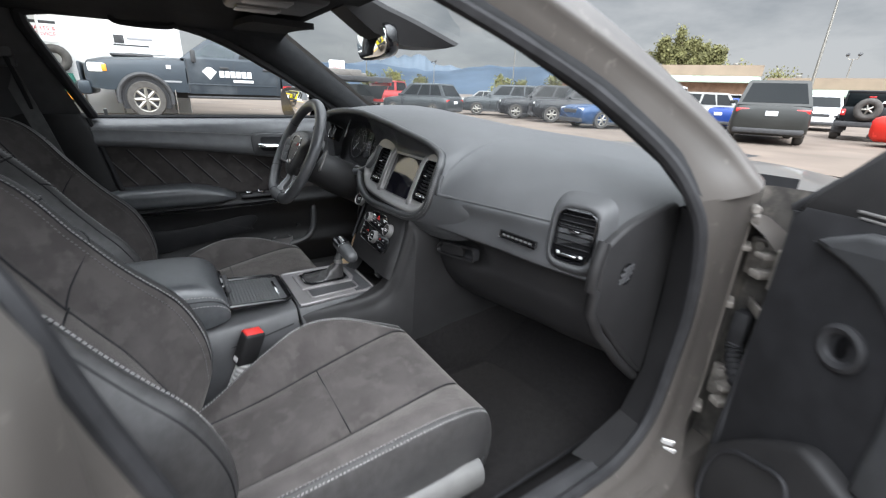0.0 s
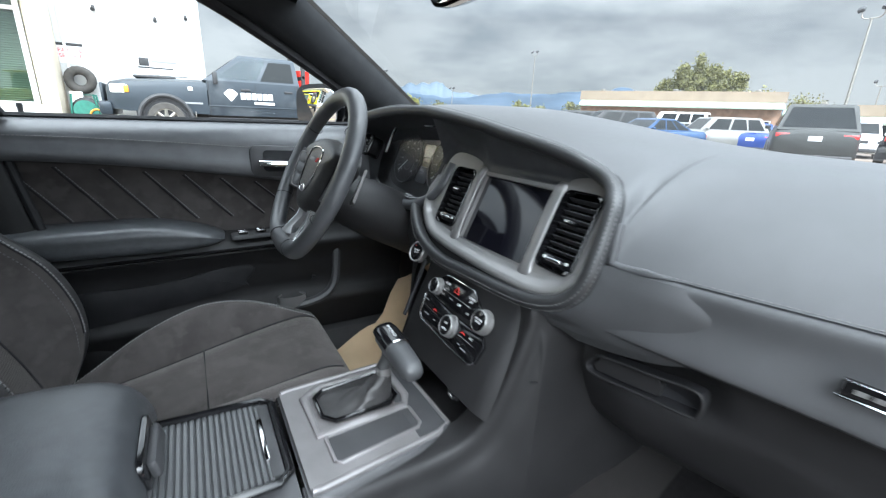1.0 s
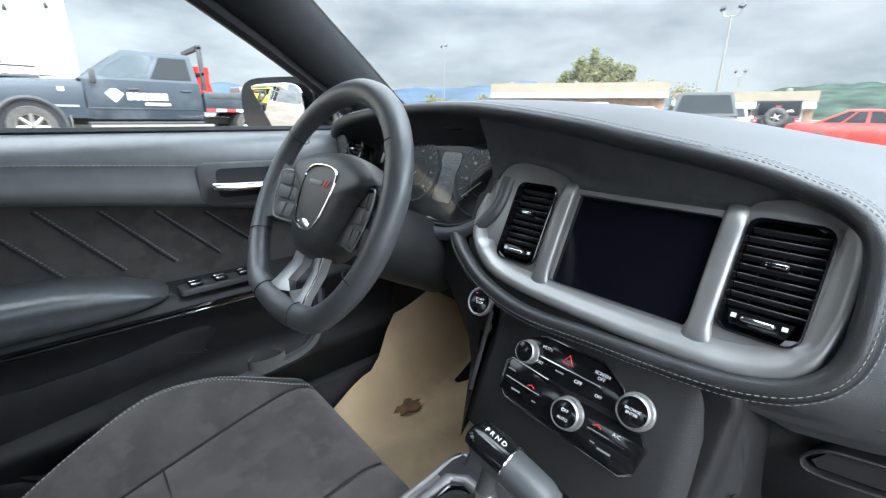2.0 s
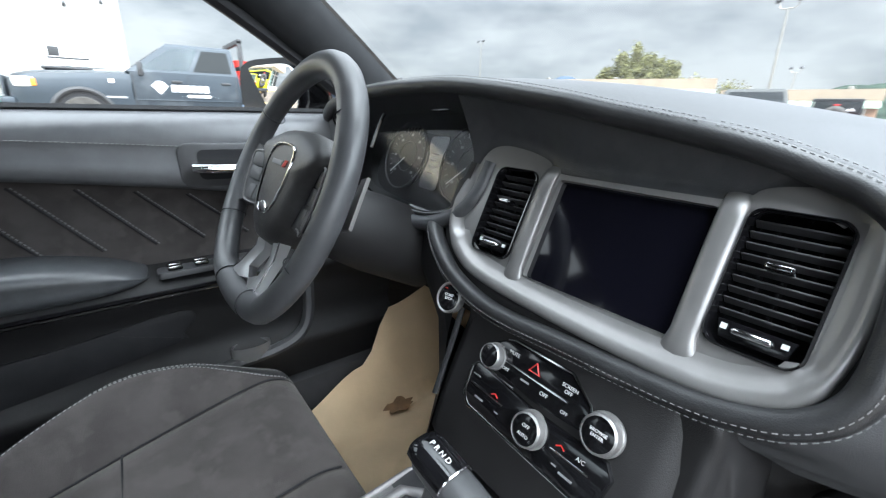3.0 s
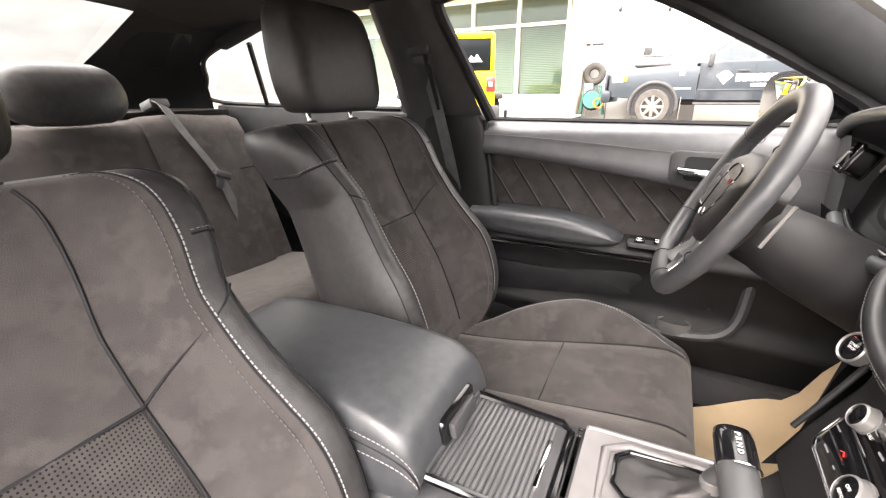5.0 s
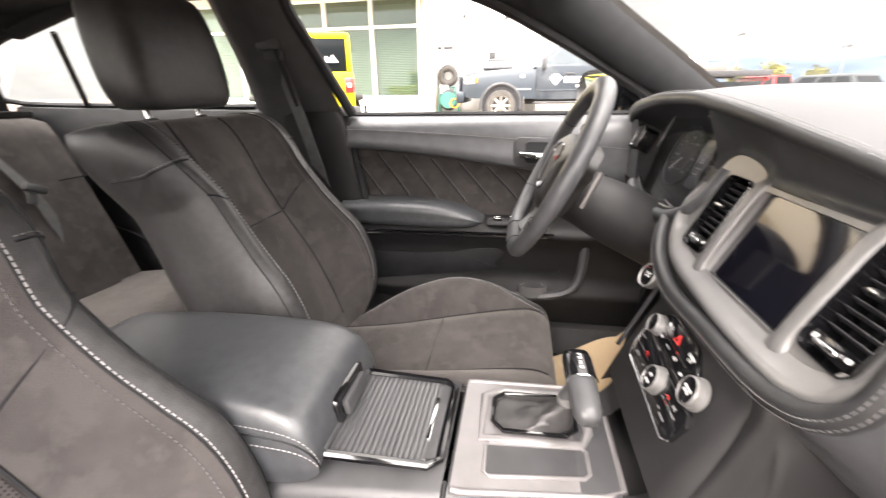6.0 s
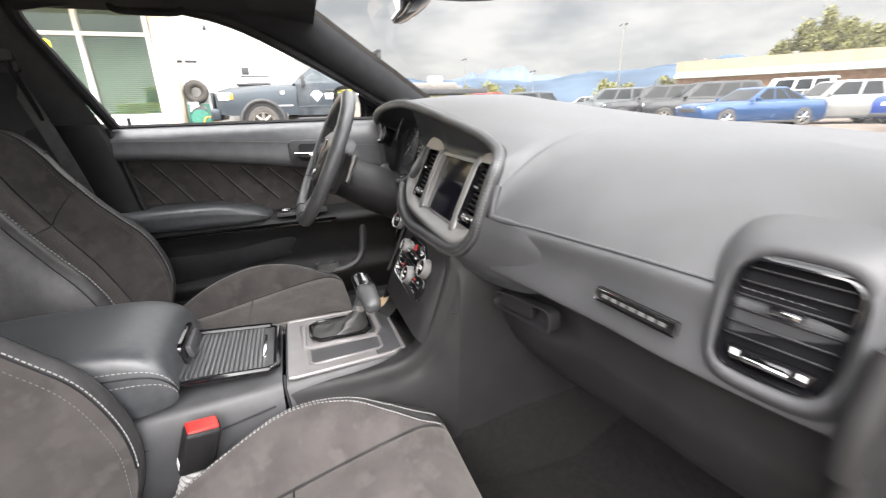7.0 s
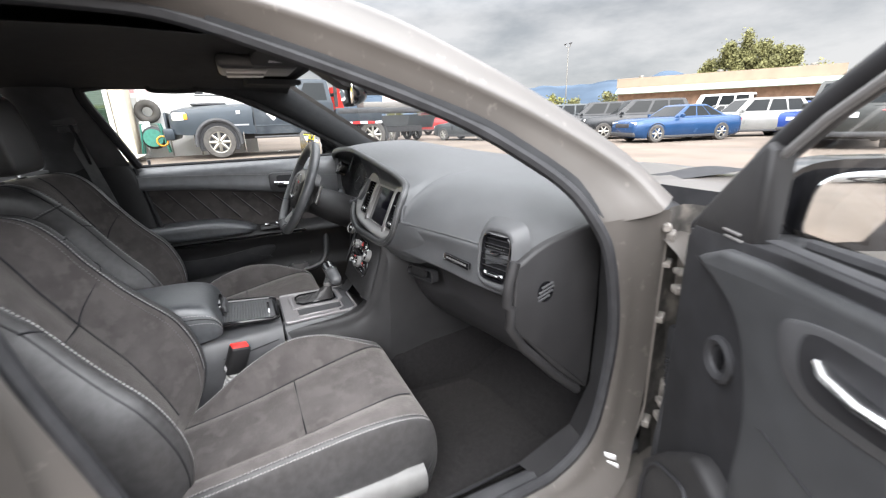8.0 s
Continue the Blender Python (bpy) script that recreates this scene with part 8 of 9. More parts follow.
for a, b in zip(bays, bays[1:]):
    win = part("window", box((GX + 0.02, a - 0.03, 2.55), (0.14, 0.11, 3.05), 0.008), FRAMEWHITE, show, "tall white-framed shop window", sharp=30)
    part("transom", box((GX + 0.02, (a + b) / 2, 3.18), (0.12, a - b, 0.09), 0.006), FRAMEWHITE, win, sharp=30)
    part("head", box((GX + 0.02, (a + b) / 2, 4.0), (0.12, a - b, 0.12), 0.006), FRAMEWHITE, win, sharp=30)
    part("sill", box((GX + 0.04, (a + b) / 2, 1.08), (0.18, a - b, 0.08), 0.006), FRAMEWHITE, win, sharp=30)
    clear_pane(part("pane", box((GX - 0.02, (a + b) / 2, 3.6), (0.012, a - b - 0.1, 0.75)), SHOPGLASS, win, smooth=False))
    clear_pane(part("pane", box((GX - 0.02, (a + b) / 2, 2.12), (0.012, a - b - 0.1, 2.02)), SHOPGLASS, win, smooth=False))
    slats = bmesh.new()
    rot = Euler((0, radians(35), 0)).to_matrix()
    for k in range(38):
        sl = box((GX - 0.12, (a + b) / 2, 1.16 + 0.052 * k), (0.045, a - b - 0.14, 0.003), 0, rot)
        me = bpy.data.meshes.new("s")
        sl.to_mesh(me)
        slats.from_mesh(me)
        bpy.data.meshes.remove(me)
        sl.free()
    tagged(part("blind", slats, BLIND, win, "pale horizontal blind", smooth=False), kind="stuff")
part("room_floor", box((GX - 3.2, -8.5, 0.45), (6, 12, 0.1)), CONCRETE, show, smooth=False)
part("room_back", box((GX - 6.2, -8.5, 2.4), (0.2, 12, 4)), CREAM, show, smooth=False)
part("room_ceiling", box((GX - 3.2, -8.5, 4.1), (6, 12, 0.1)), FRAMEWHITE, show, smooth=False)
part("stucco_wall", box((-15.1, -0.85, 2.2), (0.3, 3.5, 3.9), 0.02), WHITEWALL, show, "white stucco wall", sharp=30)
part("wall_cap", box((-15.05, -0.6, 4.42), (0.5, 3.6, 0.10), 0.01), TRIMBLACK, show, sharp=30)
for i in range(9):
    part("bracket", box((-14.9, -2.2 + 0.36 * i, 4.22), (0.16, 0.13, 0.22), 0.01), FRAMEWHITE, show, "small white eaves bracket", sharp=30)
part("side_wall", box((-19.5, 0.78, 2.2), (8.6, 0.25, 3.9)), WHITEWALL, show, smooth=False)
part("roof", box((-18.5, -6.5, 4.42), (7.2, 14.6, 0.12)), TRIMBLACK, show, smooth=False)
for y, z in ((-1.55, 3.55), (-0.2, 3.45), (0.55, 3.6)):
    part("wall_lamp", merge(box((-14.92, y, z), (0.08, 0.07, 0.12), 0.01), rod((-14.92, y, z), (-14.75, y, z - 0.06), 0.035, 0.05, 10)), TRIMBLACK, show, "small dark wall lamp")
part("utility_box", box((-14.55, -2.2, 1.15), (0.22, 0.26, 0.55), 0.02), FRAMEWHITE, show, "grey electrical box")
part("conduit", rod((-14.9, -2.3, 0.4), (-14.9, -2.3, 3.6), 0.03, seg=8), FRAMEWHITE, show)
WALLM = plane((-14.935, -2.21, 2.40), (0, 1, 0), (0, 0, 1))
sign = thing("parts_sign", (-14.94, -2.21, 2.2), "white wall sign with red lettering and dark top bar", "sign")
part("board", box((-14.942, -2.21, 2.38), (0.012, 0.56, 0.50), 0.003), FRAMEWHITE, sign, sharp=30)
part("top_bar", box((-14.933, -2.21, 2.60), (0.012, 0.56, 0.07), 0.002), TRIMBLACK, sign, sharp=30)
REDPRINT = material("red_print", (0.55, 0.03, 0.04), 0.6, vary=0.04)
text("lettering", "PARTS &\nSERVICE", 0.135, WALLM @ Matrix.Translation((0, -0.02, 0.004)), REDPRINT, sign, 0.002)
brand = thing("brand_sign", (-14.94, -0.2, 2.1), "white wall sign with a dark square emblem and grey lettering bars", "sign")
part("board", box((-14.942, -0.22, 2.29), (0.012, 1.3, 0.36), 0.003), FRAMEWHITE, brand, sharp=30)
part("emblem", box((-14.932, -0.62, 2.33), (0.012, 0.24, 0.22), 0.01), TRIMBLACK, brand, sharp=30)
part("lettering_bar", box((-14.932, -0.12, 2.36), (0.010, 0.62, 0.07), 0.002), GREYPRINT, brand, sharp=30)
part("lettering_bar", box((-14.932, -0.35, 2.18), (0.010, 0.85, 0.04), 0.002), TRIMBLACK, brand, sharp=30)


def torus(c, axis, R, r, seg=36, sec=12, tread=0.0):
    m = Vector(axis).to_track_quat("Z", "Y").to_matrix().to_4x4()
    rows = []
    for i in range(seg):
        a = 2 * math.pi * i / seg
        k = 1 + (tread if i % 2 else 0)
        rows.append([Vector(c) + m @ V((R + r * k * math.cos(b)) * math.cos(a), (R + r * k * math.cos(b)) * math.sin(a), r * 1.15 * math.sin(b)) for b in np.linspace(0, 2 * math.pi, sec + 1)[:-1]])
    return loft(rows, closed=True, loop=True)


tyre = thing("spare_tyre", (-14.7, -2.08, 1.5), "large black tractor tyre hung on the white wall", "tyre")
part("tread", torus((-14.68, -2.08, 1.72), (1, 0, 0), 0.24, 0.105, tread=0.08), TYRE, tyre, "ribbed tread")
part("bracket", rod((-14.95, -2.08, 2.0), (-14.6, -2.08, 2.0), 0.02, seg=8), RAWMETAL, tyre)
GREENM = material("green_enamel", (0.03, 0.16, 0.12), 0.45, vary=0.15, scale=10)
reel = thing("hose_reel", (-14.3, -2.0, 0.5), "green hose reel cart with coiled dark hose and orange cable", "hose reel")
for x in (-14.15, -14.55):
    part("side_frame", tube([V(x, -2.35, 0.5), V(x, -2.25, 1.35), V(x, -1.8, 1.35), V(x, -1.65, 0.5)], 0.025, 8), GREENM, reel)
part("drum", torus((-14.35, -2.0, 0.95), (1, 0.1, 0), 0.2, 0.13, tread=0.1), TRIMBLACK, reel, "coiled dark hose")
part("drum_disc", prism([(0.26 * math.cos(a), 0.26 * math.sin(a)) for a in np.linspace(0, 2 * math.pi, 25)[:-1]], lambda u, v, w: V(-14.13 + w, -2.0 + u, 0.95 + v), 0.02), GREENM, reel)
part("orange_cable", torus((-14.12, -1.78, 0.85), (1, 0.2, 0), 0.14, 0.025), AMBER, reel)
rail = thing("low_rail", (-14.4, -0.9, 0.4), "low galvanised rail along the white wall", "rail")
part("top_rail", rod((-14.45, -1.7, 1.05), (-14.45, 0.5, 1.05), 0.025, seg=8), ALLOY, rail)
for y in (-1.6, -0.8, 0.0):
    part("post", rod((-14.45, y, 0.33), (-14.45, y, 1.05), 0.022, seg=8), ALLOY, rail)


# ---- vehicles ----
def wheel_at(parent, c, r, w, side_y, rim_mat, spokes=6):
    """A wheel in the vehicle's own frame, its axle along y."""
    c = Vector(c)
    s = 1 if side_y > 0 else -1
    tyre_rows = [[c + V(q * math.cos(a), s * d, q * math.sin(a)) for q, d in ((r * 0.62, -w / 2), (r * 0.93, -w / 2), (r, -w * 0.32), (r, w * 0.32), (r * 0.93, w / 2), (r * 0.66, w / 2), (r * 0.64, w * 0.34))] for a in np.linspace(0, 2 * math.pi, 29)[:-1]]
    wh = part("wheel", loft(tyre_rows, loop=True), TYRE, parent, "dusty tyre on alloy rim", sharp=40)
    rim = [loft([[c + V(q * math.cos(a), s * d, q * math.sin(a)) for q, d in ((r * 0.66, w * 0.46), (r * 0.60, w * 0.44), (r * 0.56, w * 0.2))] for a in np.linspace(0, 2 * math.pi, 25)[:-1]], loop=True)]
    for k in range(spokes):
        a = 2 * math.pi * k / spokes
        rim.append(tube([c + V(0.1 * r * math.cos(a), s * w * 0.36, 0.1 * r * math.sin(a)), c + V(0.6 * r * math.cos(a), s * w * 0.40, 0.6 * r * math.sin(a))], [r * 0.13, r * 0.085], 6))
    rim.append(rod(c + V(0, s * w * 0.3, 0), c + V(0, s * w * 0.44, 0), r * 0.18, seg=12))
    part("rim", merge(*rim), rim_mat, wh, sharp=40)
    part("wheel_well", loft([[c + V(q * math.cos(a), s * d, q * math.sin(a)) for q, d in ((r * 1.16, -w * 0.9), (r * 1.16, w * 0.42), (r * 0.4, -w * 0.6))] for a in np.linspace(-0.3, math.pi + 0.3, 17)]), TRIMBLACK, wh)
    return wh


def vehicle(name, label, category, L, W, H, paint, belt, hood, tail, front_glass, rear_glass, r=0.34, clear=0.2, hood_z=None, trunk_z=None, rim=None, group="parked vehicles", grille=0.5, rear_window=True):
    """A parked car, nose along +x, built at the origin. hood and tail: lengths of hood and trunk deck; front_glass and rear_glass: how far the glass leans."""
    car_ = thing(name, (0, 0, 0), label, category, group)
    hood_z = hood_z or belt
    trunk_z = trunk_z or belt
    hw = W / 2
    xf, xr = L / 2, -L / 2
    st = []
    for x, zl, zh, k in ((xr, clear + 0.22, trunk_z - 0.20, 0.86), (xr + 0.05, clear + 0.08, trunk_z - 0.06, 0.94), (xr + 0.22, clear, trunk_z, 0.985), (xr + max(0.4, tail), clear, trunk_z * 0.5 + belt * 0.5, 1.0), (xr + L * 0.35, clear, belt, 1.0), (xf - hood - 0.1, clear, belt, 1.0), (xf - hood + 0.25, clear, hood_z, 0.995), (xf - 0.45, clear, hood_z - 0.03, 0.97), (xf - 0.12, clear + 0.03, hood_z - 0.10, 0.90), (xf, clear + 0.12, hood_z - 0.22, 0.80)):
        sec = [(-hw * k * 0.90, zl), (-hw * k, zl + 0.12), (-hw * k, zl * 0.45 + zh * 0.55), (-hw * k * 0.975, zh - 0.07), (-hw * k * 0.90, zh - 0.012), (-hw * k * 0.5, zh + 0.012), (0, zh + 0.018), (hw * k * 0.5, zh + 0.012), (hw * k * 0.90, zh - 0.012), (hw * k * 0.975, zh - 0.07), (hw * k, zl * 0.45 + zh * 0.55), (hw * k, zl + 0.12), (hw * k * 0.90, zl)]
        st.append([V(x, y, z) for y, z in sec])
    part("body", loft(st, closed=True), paint, car_, sharp=50)
    xb0, xb1 = xr + tail, xf - hood
    xt0, xt1 = xb0 + rear_glass, xb1 - front_glass
    wb, wt = hw * 0.92, hw * 0.74
    base = [V(xb0, -wb, belt - 0.02), V(xb1, -wb, belt - 0.02), V(xb1, wb, belt - 0.02), V(xb0, wb, belt - 0.02)]
    roofz = [V(xt0, -wt, H), V(xt1, -wt, H), V(xt1, wt, H), V(xt0, wt, H)]
    bm = loft([base, [a.lerp(b, 0.93) for a, b in zip(base, roofz)], [V(p.x * 0.985 + (xt0 + xt1) * 0.0075, p.y * 0.94, H) for p in roofz], [V((xt0 + xt1) / 2 + (p.x - (xt0 + xt1) / 2) * 0.6, p.y * 0.6, H + 0.02) for p in roofz]], closed=True)
    part("cabin", bm, paint, car_, sharp=25)

    def face(a, b, c, d, out, inset=(0.05, 0.06)):
        i, j = inset
        def q(u, v):
            return (a.lerp(b, u)).lerp(d.lerp(c, u), v) + out * 0.008
        return loft([[q(i, 0.1), q(1 - i, 0.1)], [q(i + j * 0.3, 0.88), q(1 - i - j * 0.3, 0.88)]])

    part("front_window", face(base[1], base[2], roofz[2], roofz[1], V(1, 0, 0.5)), CARGLASS, car_, "dark reflecting windshield")
    if rear_window:
        part("back_window", face(base[0], base[3], roofz[3], roofz[0], V(-1, 0, 0.4)), CARGLASS, car_, "dark rear window")
    for s, (a, b, c, d) in ((-1, (base[0], base[1], roofz[1], roofz[0])), (1, (base[3], base[2], roofz[2], roofz[3]))):
        for u0, u1 in ((0.06, 0.30), (0.32, 0.57), (0.60, 0.90)):
            pts = [(a.lerp(b, u)).lerp(d.lerp(c, u), v) + V(0, s * 0.008, 0.002) for u, v in ((u0, 0.12), (u1, 0.12), (u1 - 0.01, 0.88), (u0 + 0.01, 0.88))]
            part("side_window", loft([[pts[0], pts[1]], [pts[3], pts[2]]]), CARGLASS, car_)
        part("side_mirror", box((xb1 - 0.25, s * (hw + 0.08), belt + 0.06), (0.12, 0.18, 0.13), 0.03), paint, car_)
        part("rocker", box((0, s * hw * 0.97, clear + 0.05), (L * 0.56, 0.06, 0.10), 0.02), TRIMBLACK, car_)
        part("headlight", box((xf - 0.16, s * hw * 0.66, hood_z - 0.20), (0.22, hw * 0.40, 0.12), 0.03), LAMPCLEAR, car_)
        part("tail_light", box((xr + 0.10, s * hw * 0.74, trunk_z - 0.20), (0.18, hw * 0.36, 0.13), 0.03), LAMPRED, car_)
        for xw in (xf - L * 0.195, xr + L * 0.20):
            wheel_at(car_, (xw, s * (hw - 0.10), r), r, 0.23, s, rim or ALLOY)
    part("grille", box((xf - 0.03, 0, hood_z - 0.28), (0.10, W * grille, 0.16), 0.03), TRIMBLACK, car_)
    part("front_bumper", box((xf - 0.10, 0, clear + 0.16), (0.26, W * 0.86, 0.18), 0.06), TRIMBLACK, car_)
    part("rear_bumper", box((xr + 0.10, 0, clear + 0.15), (0.24, W * 0.90, 0.18), 0.06), TRIMBLACK, car_)
    part("number_plate", box((xr + 0.005 if tail > 0.5 else xr - 0.0, 0, trunk_z - 0.28), (0.06, 0.32, 0.14), 0.008), PLATE, car_, "plate with unreadable characters")
    return car_


def place(ob, x, y, deg):
    ob.matrix_basis = pose(x, y, ground_z(x, y), 0, 0, deg)
    return ob


GUN = car_paint("dark_grey_paint", (0.042, 0.048, 0.051), 0.3, 0.04)
BLACKP = car_paint("black_paint", (0.012, 0.013, 0.015), 0.3, 0.03)
GREYP = car_paint("mid_grey_paint", (0.20, 0.20, 0.19))
BLUEP = car_paint("bright_blue_paint", (0.016, 0.050, 0.125), 0.25, 0.02)
ROYAL = car_paint("royal_blue_paint", (0.015, 0.045, 0.21), 0.25, 0.02)
REDP = car_paint("red_paint", (0.55, 0.03, 0.02), 0.25)
MAROON = car_paint("dark_red_paint", (0.32, 0.03, 0.03), 0.3)
WHITEP = car_paint("white_paint", (0.72, 0.72, 0.72), 0.3)
BROWNP = car_paint("dark_olive_paint", (0.030, 0.031, 0.029), 0.35, 0.02)
YELLOWP = car_paint("bright_yellow_paint", (0.80, 0.72, 0.02), 0.3)

place(vehicle("hatchback", "dark grey compact crossover with red upper tail lights", "car", 4.4, 1.82, 1.66, GUN, 1.02, 1.15, 0.15, 0.75, 0.45, 0.34, 0.22, 0.95), -20.5, 12.5, 205)
place(vehicle("suv", "dark grey suv parked nose outward in the row", "suv", 5.0, 1.93, 1.80, GUN, 1.15, 1.5, 0.12, 0.75, 0.35, 0.38, 0.24, 1.08), -20.6, 18.4, 230)
durango = place(vehicle("suv", "black suv with hood scoop parked in the row", "suv", 5.0, 1.93, 1.80, BLACKP, 1.15, 1.5, 0.12, 0.75, 0.35, 0.39, 0.22, 1.10), -14.2, 18.2, 233)
copy_thing(durango, pose(-17.3, 18.6, 0, 0, 0, 233))
place(vehicle("coupe", "bright blue muscle coupe facing outward", "car", 5.0, 1.92, 1.46, BLUEP, 0.98, 1.75, 0.75, 0.75, 0.95, 0.36, 0.18, 0.97, 1.0), -11.4, 17.5, 255)
place(vehicle("suv", "grey compact suv behind the blue coupe", "suv", 4.4, 1.82, 1.66, GREYP, 1.06, 1.15, 0.15, 0.6, 0.4, 0.35, 0.22, 1.02), -10.9, 22.0, 235)
place(vehicle("sedan", "royal blue sedan seen from behind", "car", 4.5, 1.80, 1.46, ROYAL, 0.98, 1.2, 0.85, 0.75, 0.75, 0.33, 0.18, 0.92, 1.02), -10.2, 24.3, 112)
suv = place(vehicle("suv", "large dark grey suv with white peak decal, seen from behind", "suv", 5.45, 2.08, 1.94, BROWNP, 1.22, 1.5, 0.06, 0.75, 0.28, 0.41, 0.28, 1.18, 1.24), -6.0, 18.6, 114)
part("decal", prism([(-0.14, 0.0), (0.14, 0.0), (0.10, 0.05), (0.05, 0.12), (0.0, 0.06), (-0.05, 0.10), (-0.1, 0.04)], lambda u, v, w: V(-2.605 + v * 0.38 - w, 0.55 - u, 1.48 + v), 0.003), WHITEPRINT, suv, "white peak-shaped decal")
for s in (-1, 1):
    part("roof_rail", tube([V(-1.9, s * 0.70, 1.95), V(-1.7, s * 0.70, 2.01), V(0.6, s * 0.70, 2.01), V(0.9, s * 0.70, 1.95)], 0.02, 6), TRIMBLACK, suv)
place(vehicle("coupe", "bright red muscle coupe parked side on", "car", 5.0, 1.92, 1.45, REDP, 0.98, 1.75, 0.75, 0.75, 0.95, 0.36, 0.18, 0.97, 1.0), -0.9, 20.8, -4)
place(vehicle("suv", "white suv parked in the far row", "suv", 4.9, 1.95, 1.80, WHITEP, 1.15, 1.4, 0.12, 0.7, 0.35, 0.37, 0.24, 1.08), -8.2, 31.0, 285)
place(vehicle("pickup", "dark red pickup truck behind the crossover", "truck", 5.6, 2.0, 1.92, MAROON, 1.22, 1.5, 1.7, 0.7, 0.15, 0.40, 0.35, 1.18), -29.5, 14.8, 215)
place(vehicle("van", "white van parked by the far building", "van", 5.6, 2.0, 2.5, WHITEP, 1.3, 1.0, 0.06, 0.5, 0.1, 0.37, 0.3, 1.2), -24.0, 40.0, 200)
for x, y, k in ((-26.0, 22.5, GUN), (-30.5, 24.5, GREYP), (-15.5, 34.0, WHITEP), (-19.0, 32.5, GREYP)):
    place(vehicle("sedan", "parked sedan in the far row", "car", 4.6, 1.82, 1.5, k, 1.0, 1.25, 0.8, 0.75, 0.75, 0.33, 0.18, 0.95, 1.0), x, y, 228)


def jeep(paint, label):
    """A boxy off-roader with a spare wheel on its tail; nose along +x."""
    j = thing("jeep", (0, 0, 0), label, "suv", "parked vehicles")
    L, hw = 4.2, 0.80
    part("tub", merge(box((-0.55, 0, 0.92), (2.75, 1.56, 0.62), 0.05), box((-1.90, 0, 0.95), (0.10, 1.56, 0.62), 0.03)), paint, j, sharp=40)
    part("hood", box((1.35, 0, 1.02), (1.3, 1.30, 0.45), 0.06), paint, j, sharp=40)
    part("hardtop", merge(box((-0.65, 0, 1.82), (2.45, 1.50, 0.07), 0.03), *[box((x, s * 0.73, 1.52), (0.13, 0.07, 0.62), 0.02) for x in (-1.83, -0.75, 0.2) for s in (-1, 1)], box((-1.86, 0, 1.80), (0.10, 1.45, 0.10), 0.02)), paint, j, "body-coloured hardtop frame", sharp=40)
    part("rear_window", box((-1.88, 0, 1.52), (0.03, 1.36, 0.52), 0.01), CARGLASS, j)
    for s in (-1, 1):
        part("side_window", box((-1.3, s * 0.735, 1.52), (0.95, 0.03, 0.52), 0.01), CARGLASS, j)
        part("side_window", box((-0.27, s * 0.735, 1.52), (0.85, 0.03, 0.52), 0.01), CARGLASS, j)
        lamp = part("tail_light", box((-1.97, s * 0.70, 1.05), (0.07, 0.15, 0.24), 0.02), LAMPRED, j, "square red tail lamp")
        part("lamp_centre", box((-2.01, s * 0.70, 1.05), (0.01, 0.06, 0.07), 0.004), LAMPCLEAR, lamp)
        part("fender_flare", box((-1.2, s * 0.86, 0.86), (0.95, 0.18, 0.10), 0.04), TRIMBLACK, j)
        part("fender_flare", box((1.35, s * 0.84, 0.90), (1.0, 0.22, 0.10), 0.04), TRIMBLACK, j)
        for x in (-1.2, 1.35):
            wheel_at(j, (x, s * 0.78, 0.40), 0.40, 0.26, s, ALLOY)
    part("windshield", box((0.32, 0, 1.5), (0.05, 1.36, 0.55), 0.02, Euler((0, -0.35, 0)).to_matrix()), CARGLASS, j)
    part("rear_bumper", box((-2.06, 0, 0.62), (0.22, 1.70, 0.20), 0.04), TRIMBLACK, j)
    part("front_bumper", box((2.08, 0, 0.65), (0.22, 1.70, 0.20), 0.04), TRIMBLACK, j)
    part("spare_wheel", torus((-2.14, 0.02, 1.17), (1, 0, 0), 0.29, 0.115, tread=0.06), TYRE, j, "tail-mounted spare tyre")
    sp = [rod((-2.16, 0.02, 1.17), (-2.20, 0.02, 1.17), 0.07, seg=12)]
    for k in range(5):
        a = 2 * math.pi * k / 5
        sp.append(tube([V(-2.18, 0.02, 1.17), V(-2.16, 0.02 + 0.22 * math.cos(a), 1.17 + 0.22 * math.sin(a))], [0.045, 0.03], 6))
    part("spare_rim", merge(*sp), ALLOY, j)
    part("decal", prism([(-0.14, 0.0), (0.14, 0.0), (0.10, 0.05), (0.05, 0.12), (0.0, 0.06), (-0.05, 0.10), (-0.1, 0.04)], lambda u, v, w: V(-1.897 - w, -0.42 - u, 1.40 + v), 0.003), WHITEPRINT, j, "white peak-shaped decal")
    part("brake_lamp", box((-1.93, 0.0, 1.62), (0.03, 0.20, 0.05), 0.01), LAMPRED, j)
    return j


place(jeep(YELLOWP, "bright yellow off-roader with tail-mounted spare tyre by the showroom"), -8.1, -3.92, 205)
place(jeep(BLACKP, "black off-roader with tail-mounted spare tyre"), -4.7, 24.6, 103)

# parked off to the passenger's side, seen in the open door's mirror
place(vehicle("suv", "white suv parked beside the open passenger door", "suv", 4.7, 1.92, 1.75, WHITEP, 1.1, 1.3, 0.12, 0.7, 0.35, 0.36, 0.22, 1.05), 8.6, 4.4, 100)
place(vehicle("sedan", "dark grey sedan parked beside the white suv", "car", 4.6, 1.82, 1.5, GUN, 1.0, 1.25, 0.8, 0.75, 0.75, 0.33, 0.18, 0.95, 1.0), 11.6, 4.9, 100)

